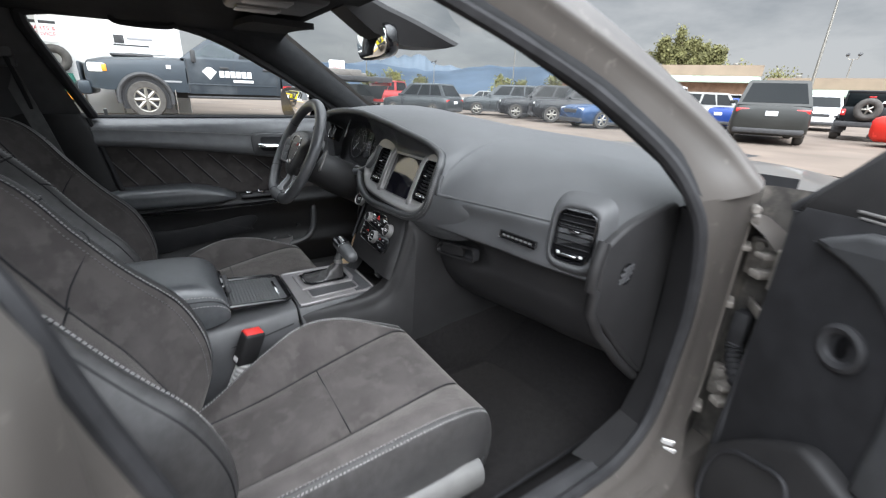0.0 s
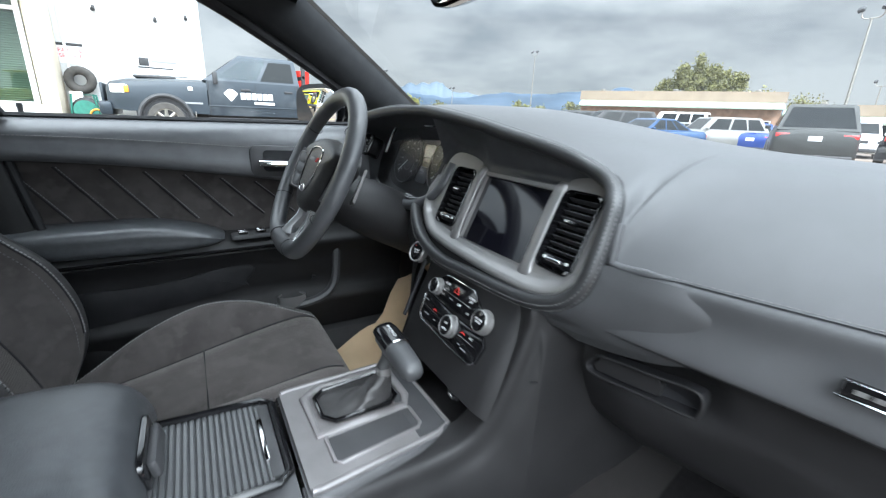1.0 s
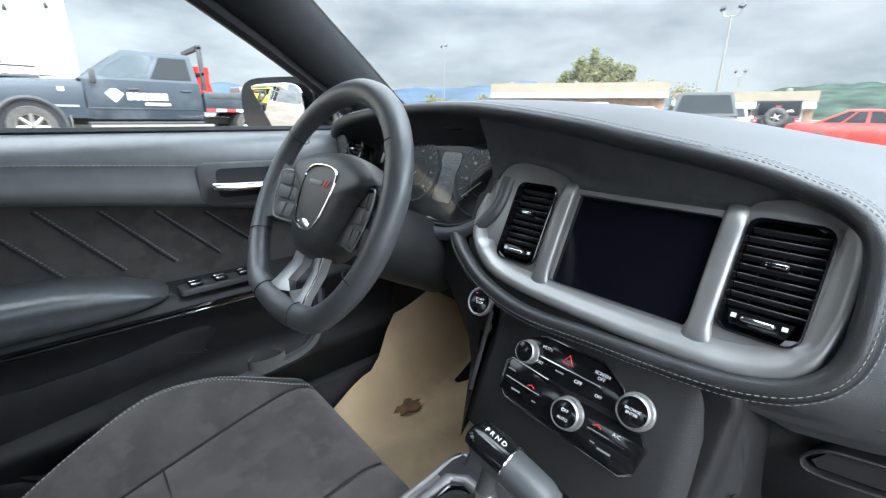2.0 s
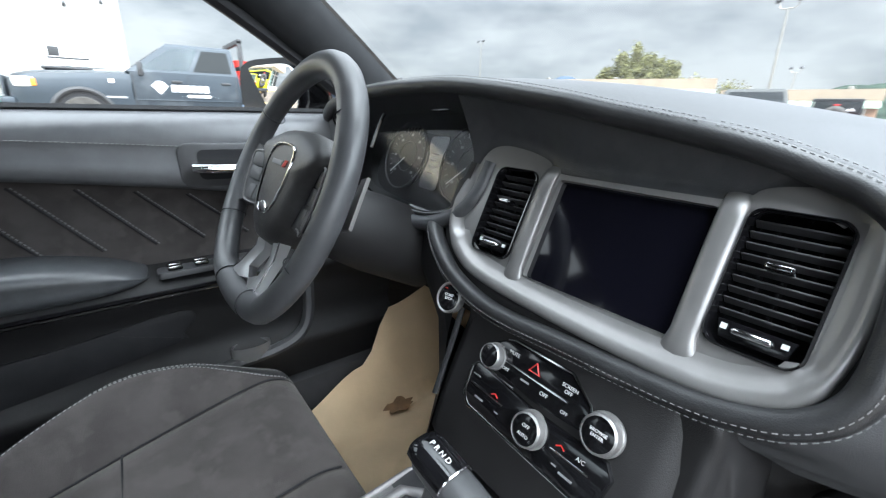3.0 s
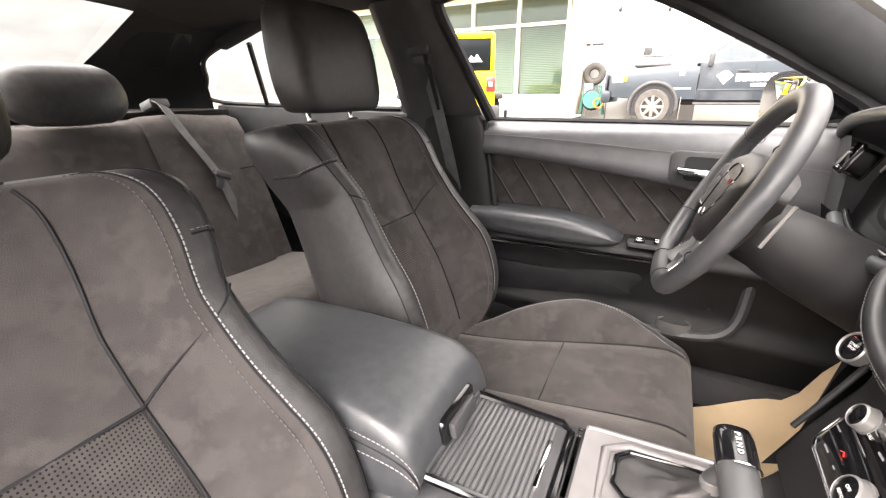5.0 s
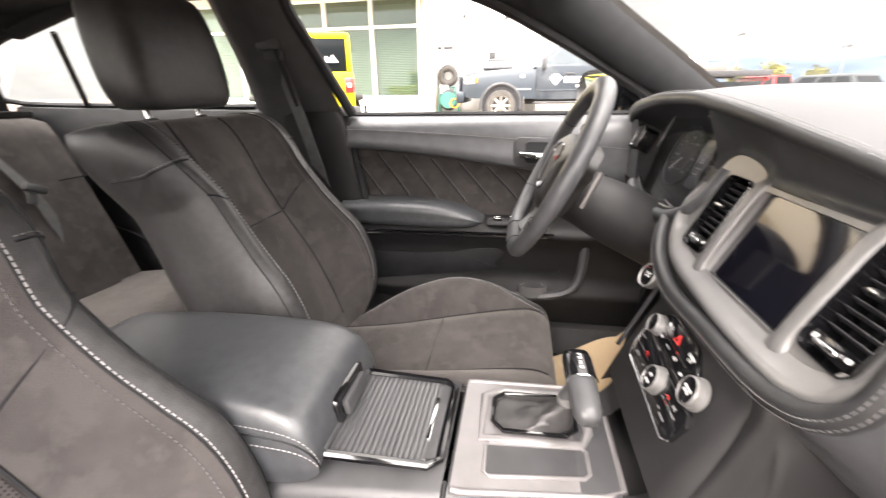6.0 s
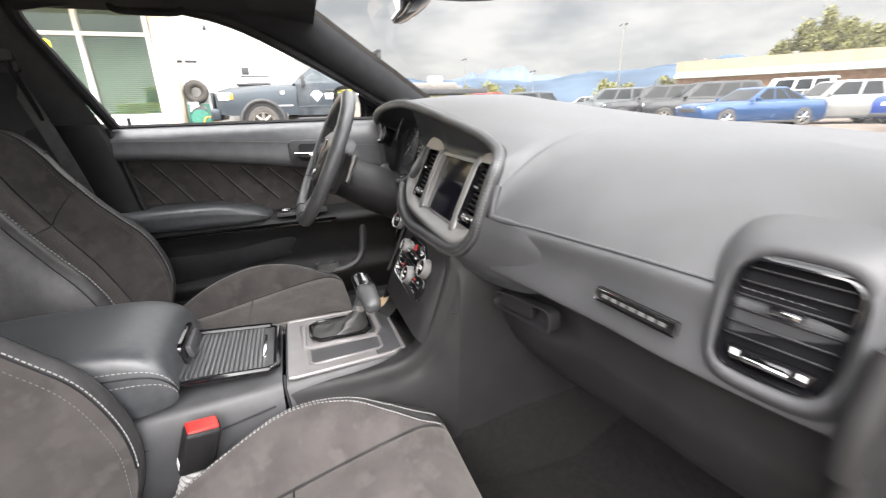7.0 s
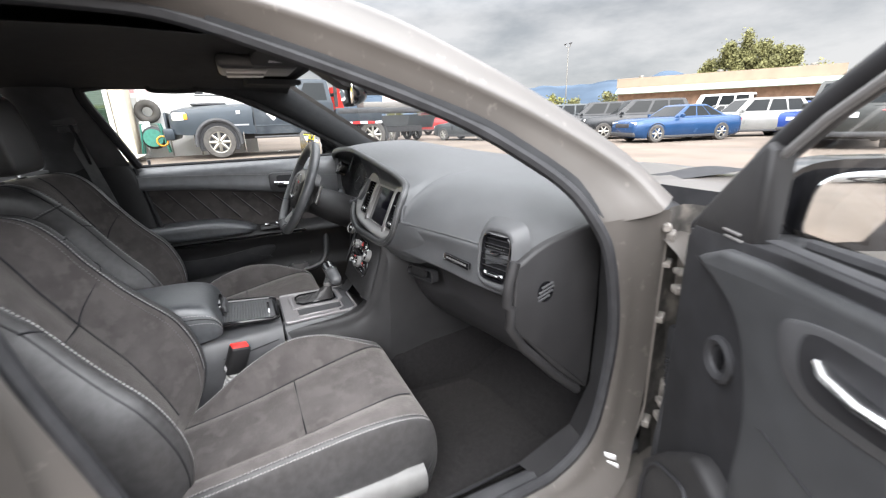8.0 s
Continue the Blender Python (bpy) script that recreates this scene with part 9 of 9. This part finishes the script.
# work truck: crew cab with a flat service bed, nose towards -y
NAVY = car_paint("dusty_dark_blue_grey_paint", (0.026, 0.034, 0.043), 0.38, 0.14)
tr = thing("work_truck", (0, 0, 0), "dusty dark blue-grey crew cab work truck with white door lettering", "truck", "parked vehicles")
hw = 1.0
hood_st = []
for x, zl, zh, k in ((2.98, 0.75, 1.12, 0.82), (2.90, 0.66, 1.22, 0.92), (2.6, 0.62, 1.29, 0.97), (1.9, 0.62, 1.33, 1.0), (1.15, 0.60, 1.36, 1.0), (0.9, 0.60, 1.36, 1.0)):
    hood_st.append([V(x, y, z) for y, z in ((-hw * k, zl), (-hw * k, zl + 0.2), (-hw * k, zh - 0.18), (-hw * k * 0.95, zh - 0.05), (-hw * k * 0.8, zh), (-hw * k * 0.35, zh + 0.035), (0, zh + 0.05), (hw * k * 0.35, zh + 0.035), (hw * k * 0.8, zh), (hw * k * 0.95, zh - 0.05), (hw * k, zh - 0.18), (hw * k, zl + 0.2), (hw * k, zl))])
part("hood", loft(hood_st, closed=True), NAVY, tr, sharp=45)
cab_st = []
for x, zh in ((0.92, 1.36), (0.6, 1.38), (-1.3, 1.38), (-1.38, 1.36)):
    cab_st.append([V(x, y, z) for y, z in ((-0.97, 0.58), (-1.0, 0.8), (-1.0, 1.15), (-0.97, zh), (0.97, zh), (1.0, 1.15), (1.0, 0.8), (0.97, 0.58))])
part("cab", loft(cab_st, closed=True), NAVY, tr, sharp=40)
gb = [V(-1.36, -0.95, 1.37), V(0.98, -0.95, 1.37), V(0.98, 0.95, 1.37), V(-1.36, 0.95, 1.37)]
gt = [V(-1.28, -0.76, 1.98), V(0.12, -0.76, 1.98), V(0.12, 0.76, 1.98), V(-1.28, 0.76, 1.98)]
part("cab_top", loft([gb, [a.lerp(b, 0.94) for a, b in zip(gb, gt)], [V(p.x * 0.97 - 0.02, p.y * 0.94, 2.0) for p in gt], [V(p.x * 0.7 - 0.17, p.y * 0.6, 2.03) for p in gt]], closed=True), NAVY, tr, sharp=25)
for s in (-1, 1):
    a, b, c, d = (gb[0], gb[1], gt[1], gt[0]) if s < 0 else (gb[3], gb[2], gt[2], gt[3])
    for u0, u1, ut in ((0.06, 0.44, 0.44), (0.49, 0.93, 0.86)):
        q = [(a.lerp(b, u)).lerp(d.lerp(c, u), v) + V(0, s * 0.010, 0.003) for u, v in ((u0, 0.10), (u1, 0.10), (ut, 0.86), (u0 + 0.01, 0.86))]
        part("side_window", loft([[q[0], q[1]], [q[3], q[2]]]), CARGLASS if u0 < 0.4 else REARGLASS, tr, "side window")
    for x in (0.88, -0.22, -1.28):
        part("door_gap", box((x, s * 1.004, 0.98), (0.014, 0.008, 0.74)), TRIMBLACK, tr, smooth=False)
    for x in (0.02, -1.05):
        part("door_handle", box((x, s * 1.015, 1.20), (0.22, 0.03, 0.05), 0.012), TRIMBLACK, tr)
    part("side_mirror", merge(box((0.72, s * 1.22, 1.42), (0.10, 0.20, 0.28), 0.03), rod((0.72, s * 0.98, 1.36), (0.72, s * 1.2, 1.38), 0.03, seg=8)), TRIMBLACK, tr)
    part("running_board", box((-0.2, s * 0.98, 0.50), (2.3, 0.16, 0.06), 0.02), TRIMBLACK, tr)
    part("side_crease", box((-0.2, s * 1.004, 0.80), (2.2, 0.010, 0.03), 0.004), NAVY, tr)
    part("fender_badge", box((1.25, s * 1.005, 0.84), (0.42, 0.008, 0.04)), GREYPRINT, tr, smooth=False)
    part("fender_badge", box((1.28, s * 1.005, 1.16), (0.10, 0.008, 0.08)), PLATE, tr, smooth=False)
    part("headlight", box((2.72, s * 0.80, 1.08), (0.36, 0.36, 0.20), 0.05), LAMPCLEAR, tr)
    part("indicator", box((2.58, s * 0.965, 1.08), (0.10, 0.06, 0.15), 0.02), AMBER, tr)
    arch = [V(1.85 + 0.56 * math.cos(g), s * 1.0, 0.42 + 0.56 * math.sin(g)) for g in np.linspace(-0.15, math.pi + 0.15, 21)]
    part("wheel_arch", tube(arch, 0.05, 8), TRIMBLACK, tr)
    part("arch_opening", prism([(1.85 + 0.53 * math.cos(g), 0.42 + 0.53 * math.sin(g)) for g in np.linspace(-0.4, math.pi + 0.4, 25)], lambda u, v, w: V(u, s * (0.996 + w), v), 0.008), DULL, tr)
    part("mud_flap", box((1.22, s * 0.92, 0.38), (0.02, 0.30, 0.55), 0.01), RAWMETAL, tr)
    wheel_at(tr, (1.85, s * 0.90, 0.42), 0.42, 0.28, s, ALLOY, 8)
    wheel_at(tr, (-2.55, s * 0.88, 0.42), 0.42, 0.28, s, ALLOY, 8)
    # service body and its red and white strip
    part("service_box", box((-2.15, s * 0.98, 0.98), (1.45, 0.10, 0.46), 0.02), NAVY, tr, sharp=40)
    part("flat_bed_side", box((-3.2, s * 1.0, 1.12), (3.4, 0.08, 0.14), 0.02), TRIMBLACK, tr, sharp=40)
    for k in range(6):
        part("reflective_strip", box((-1.55 - 0.24 * k, s * 1.035, 0.79), (0.22, 0.01, 0.07)), LAMPRED if k % 2 == 0 else PLATE, tr, smooth=False)
    # white emblem and lettering bars on the doors
    part("door_emblem", prism([(0.55, 1.10), (0.43, 1.20), (0.33, 1.20), (0.21, 1.10), (0.38, 0.92)], lambda u, v, w: V(u, s * (1.006 + w), v), 0.003), WHITEPRINT, tr, "white gem-shaped emblem")
    for k in range(6):
        part("lettering_bar", prism([(0.15 - 0.135 * k, 0.98), (0.04 - 0.135 * k, 0.98), (0.04 - 0.135 * k, 1.13), (0.15 - 0.135 * k, 1.13)], lambda u, v, w: V(u, s * (1.006 + w), v), 0.003), WHITEPRINT, tr)
    part("lettering_bar", box((-0.42, s * 1.007, 0.90), (0.50, 0.006, 0.06)), WHITEPRINT, tr, smooth=False)
    part("rack_post", box((-1.50, s * 0.85, 1.72), (0.10, 0.10, 0.95), 0.01), TRIMBLACK, tr)
part("windshield", loft([[(gb[1]).lerp(gb[2], u) + V(0.012, 0, 0.006) for u in (0.05, 0.95)], [(gb[1].lerp(gt[1], 0.88)).lerp(gb[2].lerp(gt[2], 0.88), u) + V(0.012, 0, 0.006) for u in (0.04, 0.96)]]), CARGLASS, tr)
part("grille", box((2.96, 0, 0.98), (0.10, 1.2, 0.36), 0.05), TRIMBLACK, tr)
part("front_bumper", merge(box((3.02, 0, 0.66), (0.26, 1.98, 0.30), 0.07), box((3.08, 0, 1.0), (0.06, 1.3, 0.40), 0.03)), NAVY, tr, sharp=40)
part("hood_scoop", box((2.0, 0, 1.39), (0.9, 0.8, 0.06), 0.03), TRIMBLACK, tr)
part("hood_strip", box((1.7, -0.2, 1.46), (0.9, 0.5, 0.03), 0.01), WHITEP, tr, "white strip on the hood")
part("rack_bar", merge(box((-1.50, 0, 2.18), (0.10, 1.8, 0.10), 0.01), box((-1.50, 0, 1.6), (0.08, 1.8, 0.08), 0.01)), TRIMBLACK, tr)
part("rack_marker", box((-1.56, -0.9, 1.75), (0.03, 0.10, 0.55), 0.01), LAMPRED, tr)
rows = []
for t in np.linspace(0, 1, 9):
    rows.append([V(-1.78 + (0.26 + 0.03 * math.sin(3 * g + 5 * t)) * math.cos(g) * (1 - 0.25 * t), -0.55 + (0.26 + 0.03 * math.sin(2 * g)) * math.sin(g) * (1 - 0.25 * t), 1.2 + 0.66 * t) for g in np.linspace(0, 2 * math.pi, 21)[:-1]])
part("red_bundle", loft(rows, closed=True), REDP, tr, "red wrapped bundle on the bed", sharp=60)
part("bed_deck", box((-3.2, 0, 1.14), (3.4, 1.96, 0.08), 0.02), TRIMBLACK, tr)
part("bed_load", merge(box((-3.2, 0.2, 1.28), (1.6, 0.9, 0.2), 0.04), box((-4.1, -0.4, 1.24), (0.7, 0.7, 0.14), 0.03)), RAWMETAL, tr)
part("chassis", box((-1.0, 0, 0.55), (7.0, 0.8, 0.18), 0.03), TRIMBLACK, tr)
part("tail_light", box((-4.9, 0, 1.0), (0.05, 1.8, 0.10), 0.02), LAMPRED, tr)
place(tr, -13.55, 1.72, -90)
tr.scale = (1.03, 1.0, 1.09)
dump = thing("dump_trailer", (0, 0, 0), "dark grey dump trailer parked behind the truck", "trailer", "parked vehicles")
part("bin", loft([[V(-1.9, -1.0, 0.75), V(1.7, -1.0, 0.75), V(1.7, 1.0, 0.75), V(-1.9, 1.0, 0.75)], [V(-2.2, -1.1, 1.5), V(2.1, -1.1, 1.5), V(2.1, 1.1, 1.5), V(-2.2, 1.1, 1.5)]], closed=True), GUN, dump, sharp=30)
for i in range(6):
    part("rib", box((-1.6 + 0.64 * i, -1.08, 1.12), (0.06, 0.06, 0.75), 0.01), GUN, dump)
for s in (-1, 1):
    for x in (-0.5, 0.4):
        wheel_at(dump, (x, s * 0.95, 0.36), 0.36, 0.22, s, ALLOY)
place(dump, -24.5, 9.6, 200)

# customer parking sign on two posts
cs = thing("parking_sign", (-25.0, 9.25, 0.0), "white customer parking sign with red lettering and arrow", "sign")
part("board", box((-25.0, 9.25, 2.32), (0.03, 0.95, 0.98), 0.01), FRAMEWHITE, cs, sharp=30)
for y in (8.95, 9.55):
    part("post", rod((-25.04, y, 0), (-25.04, y, 2.4), 0.04, seg=8), ALLOY, cs)
CSM = plane((-24.98, 9.25, 2.5), (0.0, 1, 0), (0, 0, 1))
text("lettering", "CUSTOMER\nPARKING", 0.17, CSM, REDPRINT, cs, 0.003)
part("arrow", tube([CSM @ V(0.28, -0.30, 0.01), CSM @ V(0.1, -0.44, 0.01), CSM @ V(-0.15, -0.46, 0.01), CSM @ V(-0.32, -0.38, 0.01)], [0.05, 0.05, 0.045, 0.01], 6), REDPRINT, cs)


# ---- lamps, far building, trees, hills ----
def street_lamp(x, y, h, heads=2):
    lamp = thing("street_lamp", (x, y, 0), "tall grey lot lamp with twin floodlight heads", "street lamp", "lot lamps")
    part("pole", tube([V(x, y, 0), V(x, y, h * 0.5), V(x, y, h)], [0.11, 0.085, 0.06], 10), ALLOY, lamp)
    for s in (-1, 1):
        part("arm", tube(spline([V(x, y, h), V(x + s * 0.25, y, h - 0.02), V(x + s * 0.5, y, h + 0.1), V(x + s * 0.55, y, h + 0.4)], 4), 0.04, 6), ALLOY, lamp)
        part("head", box((x + s * 0.6, y - 0.1, h + 0.55), (0.36, 0.45, 0.22), 0.05, Euler((0.6, s * 0.3, 0)).to_matrix()), TRIMBLACK, lamp)
    return lamp


street_lamp(-11.4, 38.3, 8.2)
street_lamp(-59.4, 53.2, 12.0)
street_lamp(-82.0, 35.2, 9.0)
street_lamp(-76.0, 47.0, 6.4)
street_lamp(-20.0, 75.0, 7.0)

BRICKM = material("brown_brick_wall", (0.30, 0.19, 0.13), 0.85, vary=0.2, scale=1.5, bump=0.3, bump_scale=8)
TANM = material("tan_parapet", (0.24, 0.185, 0.135), 0.85, vary=0.08, scale=0.6)
MINT = material("pale_green_canopy", (0.34, 0.42, 0.34), 0.6, vary=0.06, scale=0.5)


def strip_mall(a, b, h, label):
    """A long low building between two ground corners."""
    a, b = V(*a, 0), V(*b, 0)
    d = (b - a).normalized()
    n = V(d.y, -d.x, 0)
    m = thing("strip_mall", (a + b) / 2, label, "building")

    def q(u, v, z):
        return a + d * u + n * v + V(0, 0, z)
    L = (b - a).length
    part("wall", loft([[q(0, -12, 0), q(0, 0, 0), q(0, 0, h - 0.9), q(0, -12, h - 0.9)], [q(L, -12, 0), q(L, 0, 0), q(L, 0, h - 0.9), q(L, -12, h - 0.9)]], closed=True), BRICKM, m, "brown brick front", sharp=30)
    part("parapet", loft([[q(-0.2, -12, h - 0.95), q(-0.2, 0.25, h - 0.95), q(-0.2, 0.25, h + 0.25), q(-0.2, -12, h + 0.25)], [q(L + 0.2, -12, h - 0.95), q(L + 0.2, 0.25, h - 0.95), q(L + 0.2, 0.25, h + 0.25), q(L + 0.2, -12, h + 0.25)]], closed=True), TANM, m, "tan parapet", sharp=30)
    part("canopy", loft([[q(0, 0, h - 0.9), q(0, 1.8, h - 1.5), q(0, 1.8, h - 1.75), q(0, 0, h - 1.75)], [q(L, 0, h - 0.9), q(L, 1.8, h - 1.5), q(L, 1.8, h - 1.75), q(L, 0, h - 1.75)]], closed=True), MINT, m, "pale green canopy", sharp=30)
    rot = Euler((0, 0, math.atan2(d.y, d.x))).to_matrix()
    k = int(L / 4)
    for i in range(k):
        u = (i + 0.5) * L / k
        win = part("window", box(q(u, 0.02, 1.45), (2.6, 0.10, 1.5), 0.0, rot), CARGLASS, m, smooth=False)
        part("frame", merge(box(q(u, 0.06, 2.24), (2.8, 0.12, 0.12), 0, rot), box(q(u, 0.06, 0.66), (2.8, 0.12, 0.12), 0, rot), box(q(u - 1.4, 0.06, 1.45), (0.12, 0.12, 1.7), 0, rot), box(q(u + 1.4, 0.06, 1.45), (0.12, 0.12, 1.7), 0, rot)), FRAMEWHITE, win, smooth=False)
        if i % 2 == 0:
            part("roof_vent", box(q(u, -3, h + 0.45), (0.5, 0.5, 0.5), 0.05), ALLOY, m)
    return m


strip_mall((-43.5, 48.5), (-24.0, 60.6), 5.3, "long low brown brick building with tan parapet and pale green canopy")
strip_mall((-23.6, 62.5), (-9.5, 66.0), 4.0, "low tan and brick building across the lot")

BARK = material("grey_brown_bark", (0.13, 0.10, 0.08), 0.9, vary=0.3, scale=6, bump=0.5, bump_scale=30)


def leaf_material(name, color):
    m = material(name, color, 0.7, vary=0.35, scale=0.8, spec=0.2)
    n, l = m.node_tree.nodes, m.node_tree.links
    b = n["Principled BSDF"]
    b.inputs["Subsurface Weight"].default_value = 0.0
    return m


SPRING = leaf_material("spring_green_leaves", (0.135, 0.132, 0.055))
YELLOWGREEN = leaf_material("yellow_green_leaves", (0.17, 0.165, 0.050))


def tree(x, y, h, w, leaf, label, seed, n=900, base=0.18, size=0.38):
    rng = random.Random(seed)
    t = thing("tree", (x, y, 0), label, "tree", "trees")
    limbs = [tube([V(x, y, 0), V(x + 0.05 * w, y, h * 0.3), V(x - 0.04 * w, y, h * 0.65), V(x, y, h * 0.95)], [0.030 * h, 0.022 * h, 0.012 * h, 0.003 * h], 8)]
    tips = []
    for i in range(16):
        z0 = h * (base + 0.65 * i / 16)
        a = 2.4 * i + rng.random()
        reach = w * (0.95 - 0.75 * abs(i / 16 - 0.35)) * rng.uniform(0.7, 1.1)
        tip = V(x + reach * math.cos(a), y + reach * math.sin(a), z0 + h * rng.uniform(0.12, 0.25))
        limbs.append(tube([V(x, y, z0), (V(x, y, z0) + tip) / 2 + V(0, 0, 0.03 * h), tip], [0.010 * h, 0.006 * h, 0.002 * h], 5))
        tips.append((V(x, y, z0 + 0.08 * h), tip))
    part("trunk", merge(*limbs), BARK, t)
    verts, faces = [], []
    for i in range(n):
        a, b = tips[rng.randrange(len(tips))]
        c = a.lerp(b, rng.uniform(0.35, 1.1)) + V(rng.gauss(0, 1), rng.gauss(0, 1), rng.gauss(0, 1)) * w * 0.16
        s = size * rng.uniform(0.5, 1.2)
        u = V(rng.gauss(0, 1), rng.gauss(0, 1), rng.gauss(0, 1)).normalized()
        v = u.orthogonal().normalized()
        k = len(verts)
        verts += [c - u * s, c + v * s * 0.5, c + u * s, c - v * s * 0.5]
        faces.append((k, k + 1, k + 2, k + 3))
    me = bpy.data.meshes.new("crown")
    me.from_pydata(verts, [], faces)
    me.materials.append(leaf)
    for v in me.vertices:
        v.co -= Vector((x, y, 0))
    ob = new("crown", me)
    ob.parent = t
    return t


for i, (x, y, h, w) in enumerate(((-49.5, 76, 9.0, 2.0), (-47.0, 77.5, 11.6, 2.4), (-44.6, 78.5, 12.2, 2.4), (-42.3, 79.5, 11.0, 2.2), (-40.2, 81, 10.4, 2.3), (-52.0, 78, 7.5, 1.6))):
    tree(x, y, h, w, SPRING if i < 5 else YELLOWGREEN, "tall spring-green poplar behind the far building", 10 + i, 7500, 0.18, 0.24)
for i, (x, y, h) in enumerate(((-66, 24, 4.4), (-64, 28, 4.0), (-62.5, 31.5, 4.6), (-60, 35, 3.6), (-53, 45.5, 4.2), (-51, 47.5, 3.6), (-68, 20, 3.8), (-48, 52, 4.4), (-46.5, 54, 4.8), (-45, 55.5, 4.6), (-31, 70, 6.8), (-27, 74, 6.4))):
    tree(x, y, h, h * 0.42, (YELLOWGREEN, SPRING)[i % 2], "small yellow-green tree at the edge of the lot", 40 + i, 1100, 0.1, 0.2)


def ridge(name, dist, a0, a1, profile, mat, label, rough, seed):
    """A far range of hills on an arc; profile gives the height in degrees over the bearing."""
    noise.seed_set(seed)
    rows = []
    for deg in np.linspace(a0, a1, 220):
        a = radians(deg)
        e = lerp_table(profile, deg)[0]
        e *= 1 + rough * noise.fractal(V(deg * 0.35, seed, 0), 1.0, 2.0, 5)
        top = dist * math.tan(radians(max(0.2, e)))
        row = []
        for k, f in ((0.0, -0.02), (0.25, 0.35), (0.55, 0.7), (0.8, 0.9), (1.0, 1.0)):
            r = dist * (0.72 + 0.28 * k) + dist * 0.02 * noise.noise(V(deg * 0.5, k * 4, seed))
            row.append(V(r * math.cos(a), r * math.sin(a), top * f * (0.72 + 0.28 * k) + 1.2))
        rows.append(row)
    tagged(part(name, loft(rows), mat, sharp=80), label, "hills", kind="structure")


# Distance haze is mixed into both base colours: bluish, then paler farther off
FARBLUE = material("hazy_blue_forest", (0.058, 0.078, 0.105), 1.0, vary=0.2, scale=0.004, spec=0.0)
PALEBLUE = material("haze_paled_peaks", (0.095, 0.118, 0.145), 1.0, vary=0.15, scale=0.003, spec=0.0)
HILLGREEN = material("forested_hill", (0.035, 0.050, 0.038), 1.0, vary=0.45, scale=0.06, spec=0.0, spots=((0.055, 0.072, 0.052), 0.08, 0.6))
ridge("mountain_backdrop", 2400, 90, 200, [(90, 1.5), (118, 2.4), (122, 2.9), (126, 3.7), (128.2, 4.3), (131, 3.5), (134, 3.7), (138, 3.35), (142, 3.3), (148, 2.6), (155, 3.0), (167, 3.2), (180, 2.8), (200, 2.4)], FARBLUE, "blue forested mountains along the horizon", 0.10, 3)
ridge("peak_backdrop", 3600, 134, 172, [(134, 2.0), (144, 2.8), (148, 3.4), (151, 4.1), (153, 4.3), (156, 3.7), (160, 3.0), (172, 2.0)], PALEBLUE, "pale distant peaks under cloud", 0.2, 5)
ridge("hill_backdrop", 420, 60, 107, [(60, 2.4), (80, 2.9), (91, 3.1), (96, 3.35), (101, 3.05), (104, 2.2), (107, 0.4)], HILLGREEN, "green forested hillside beyond the lot", 0.08, 7)
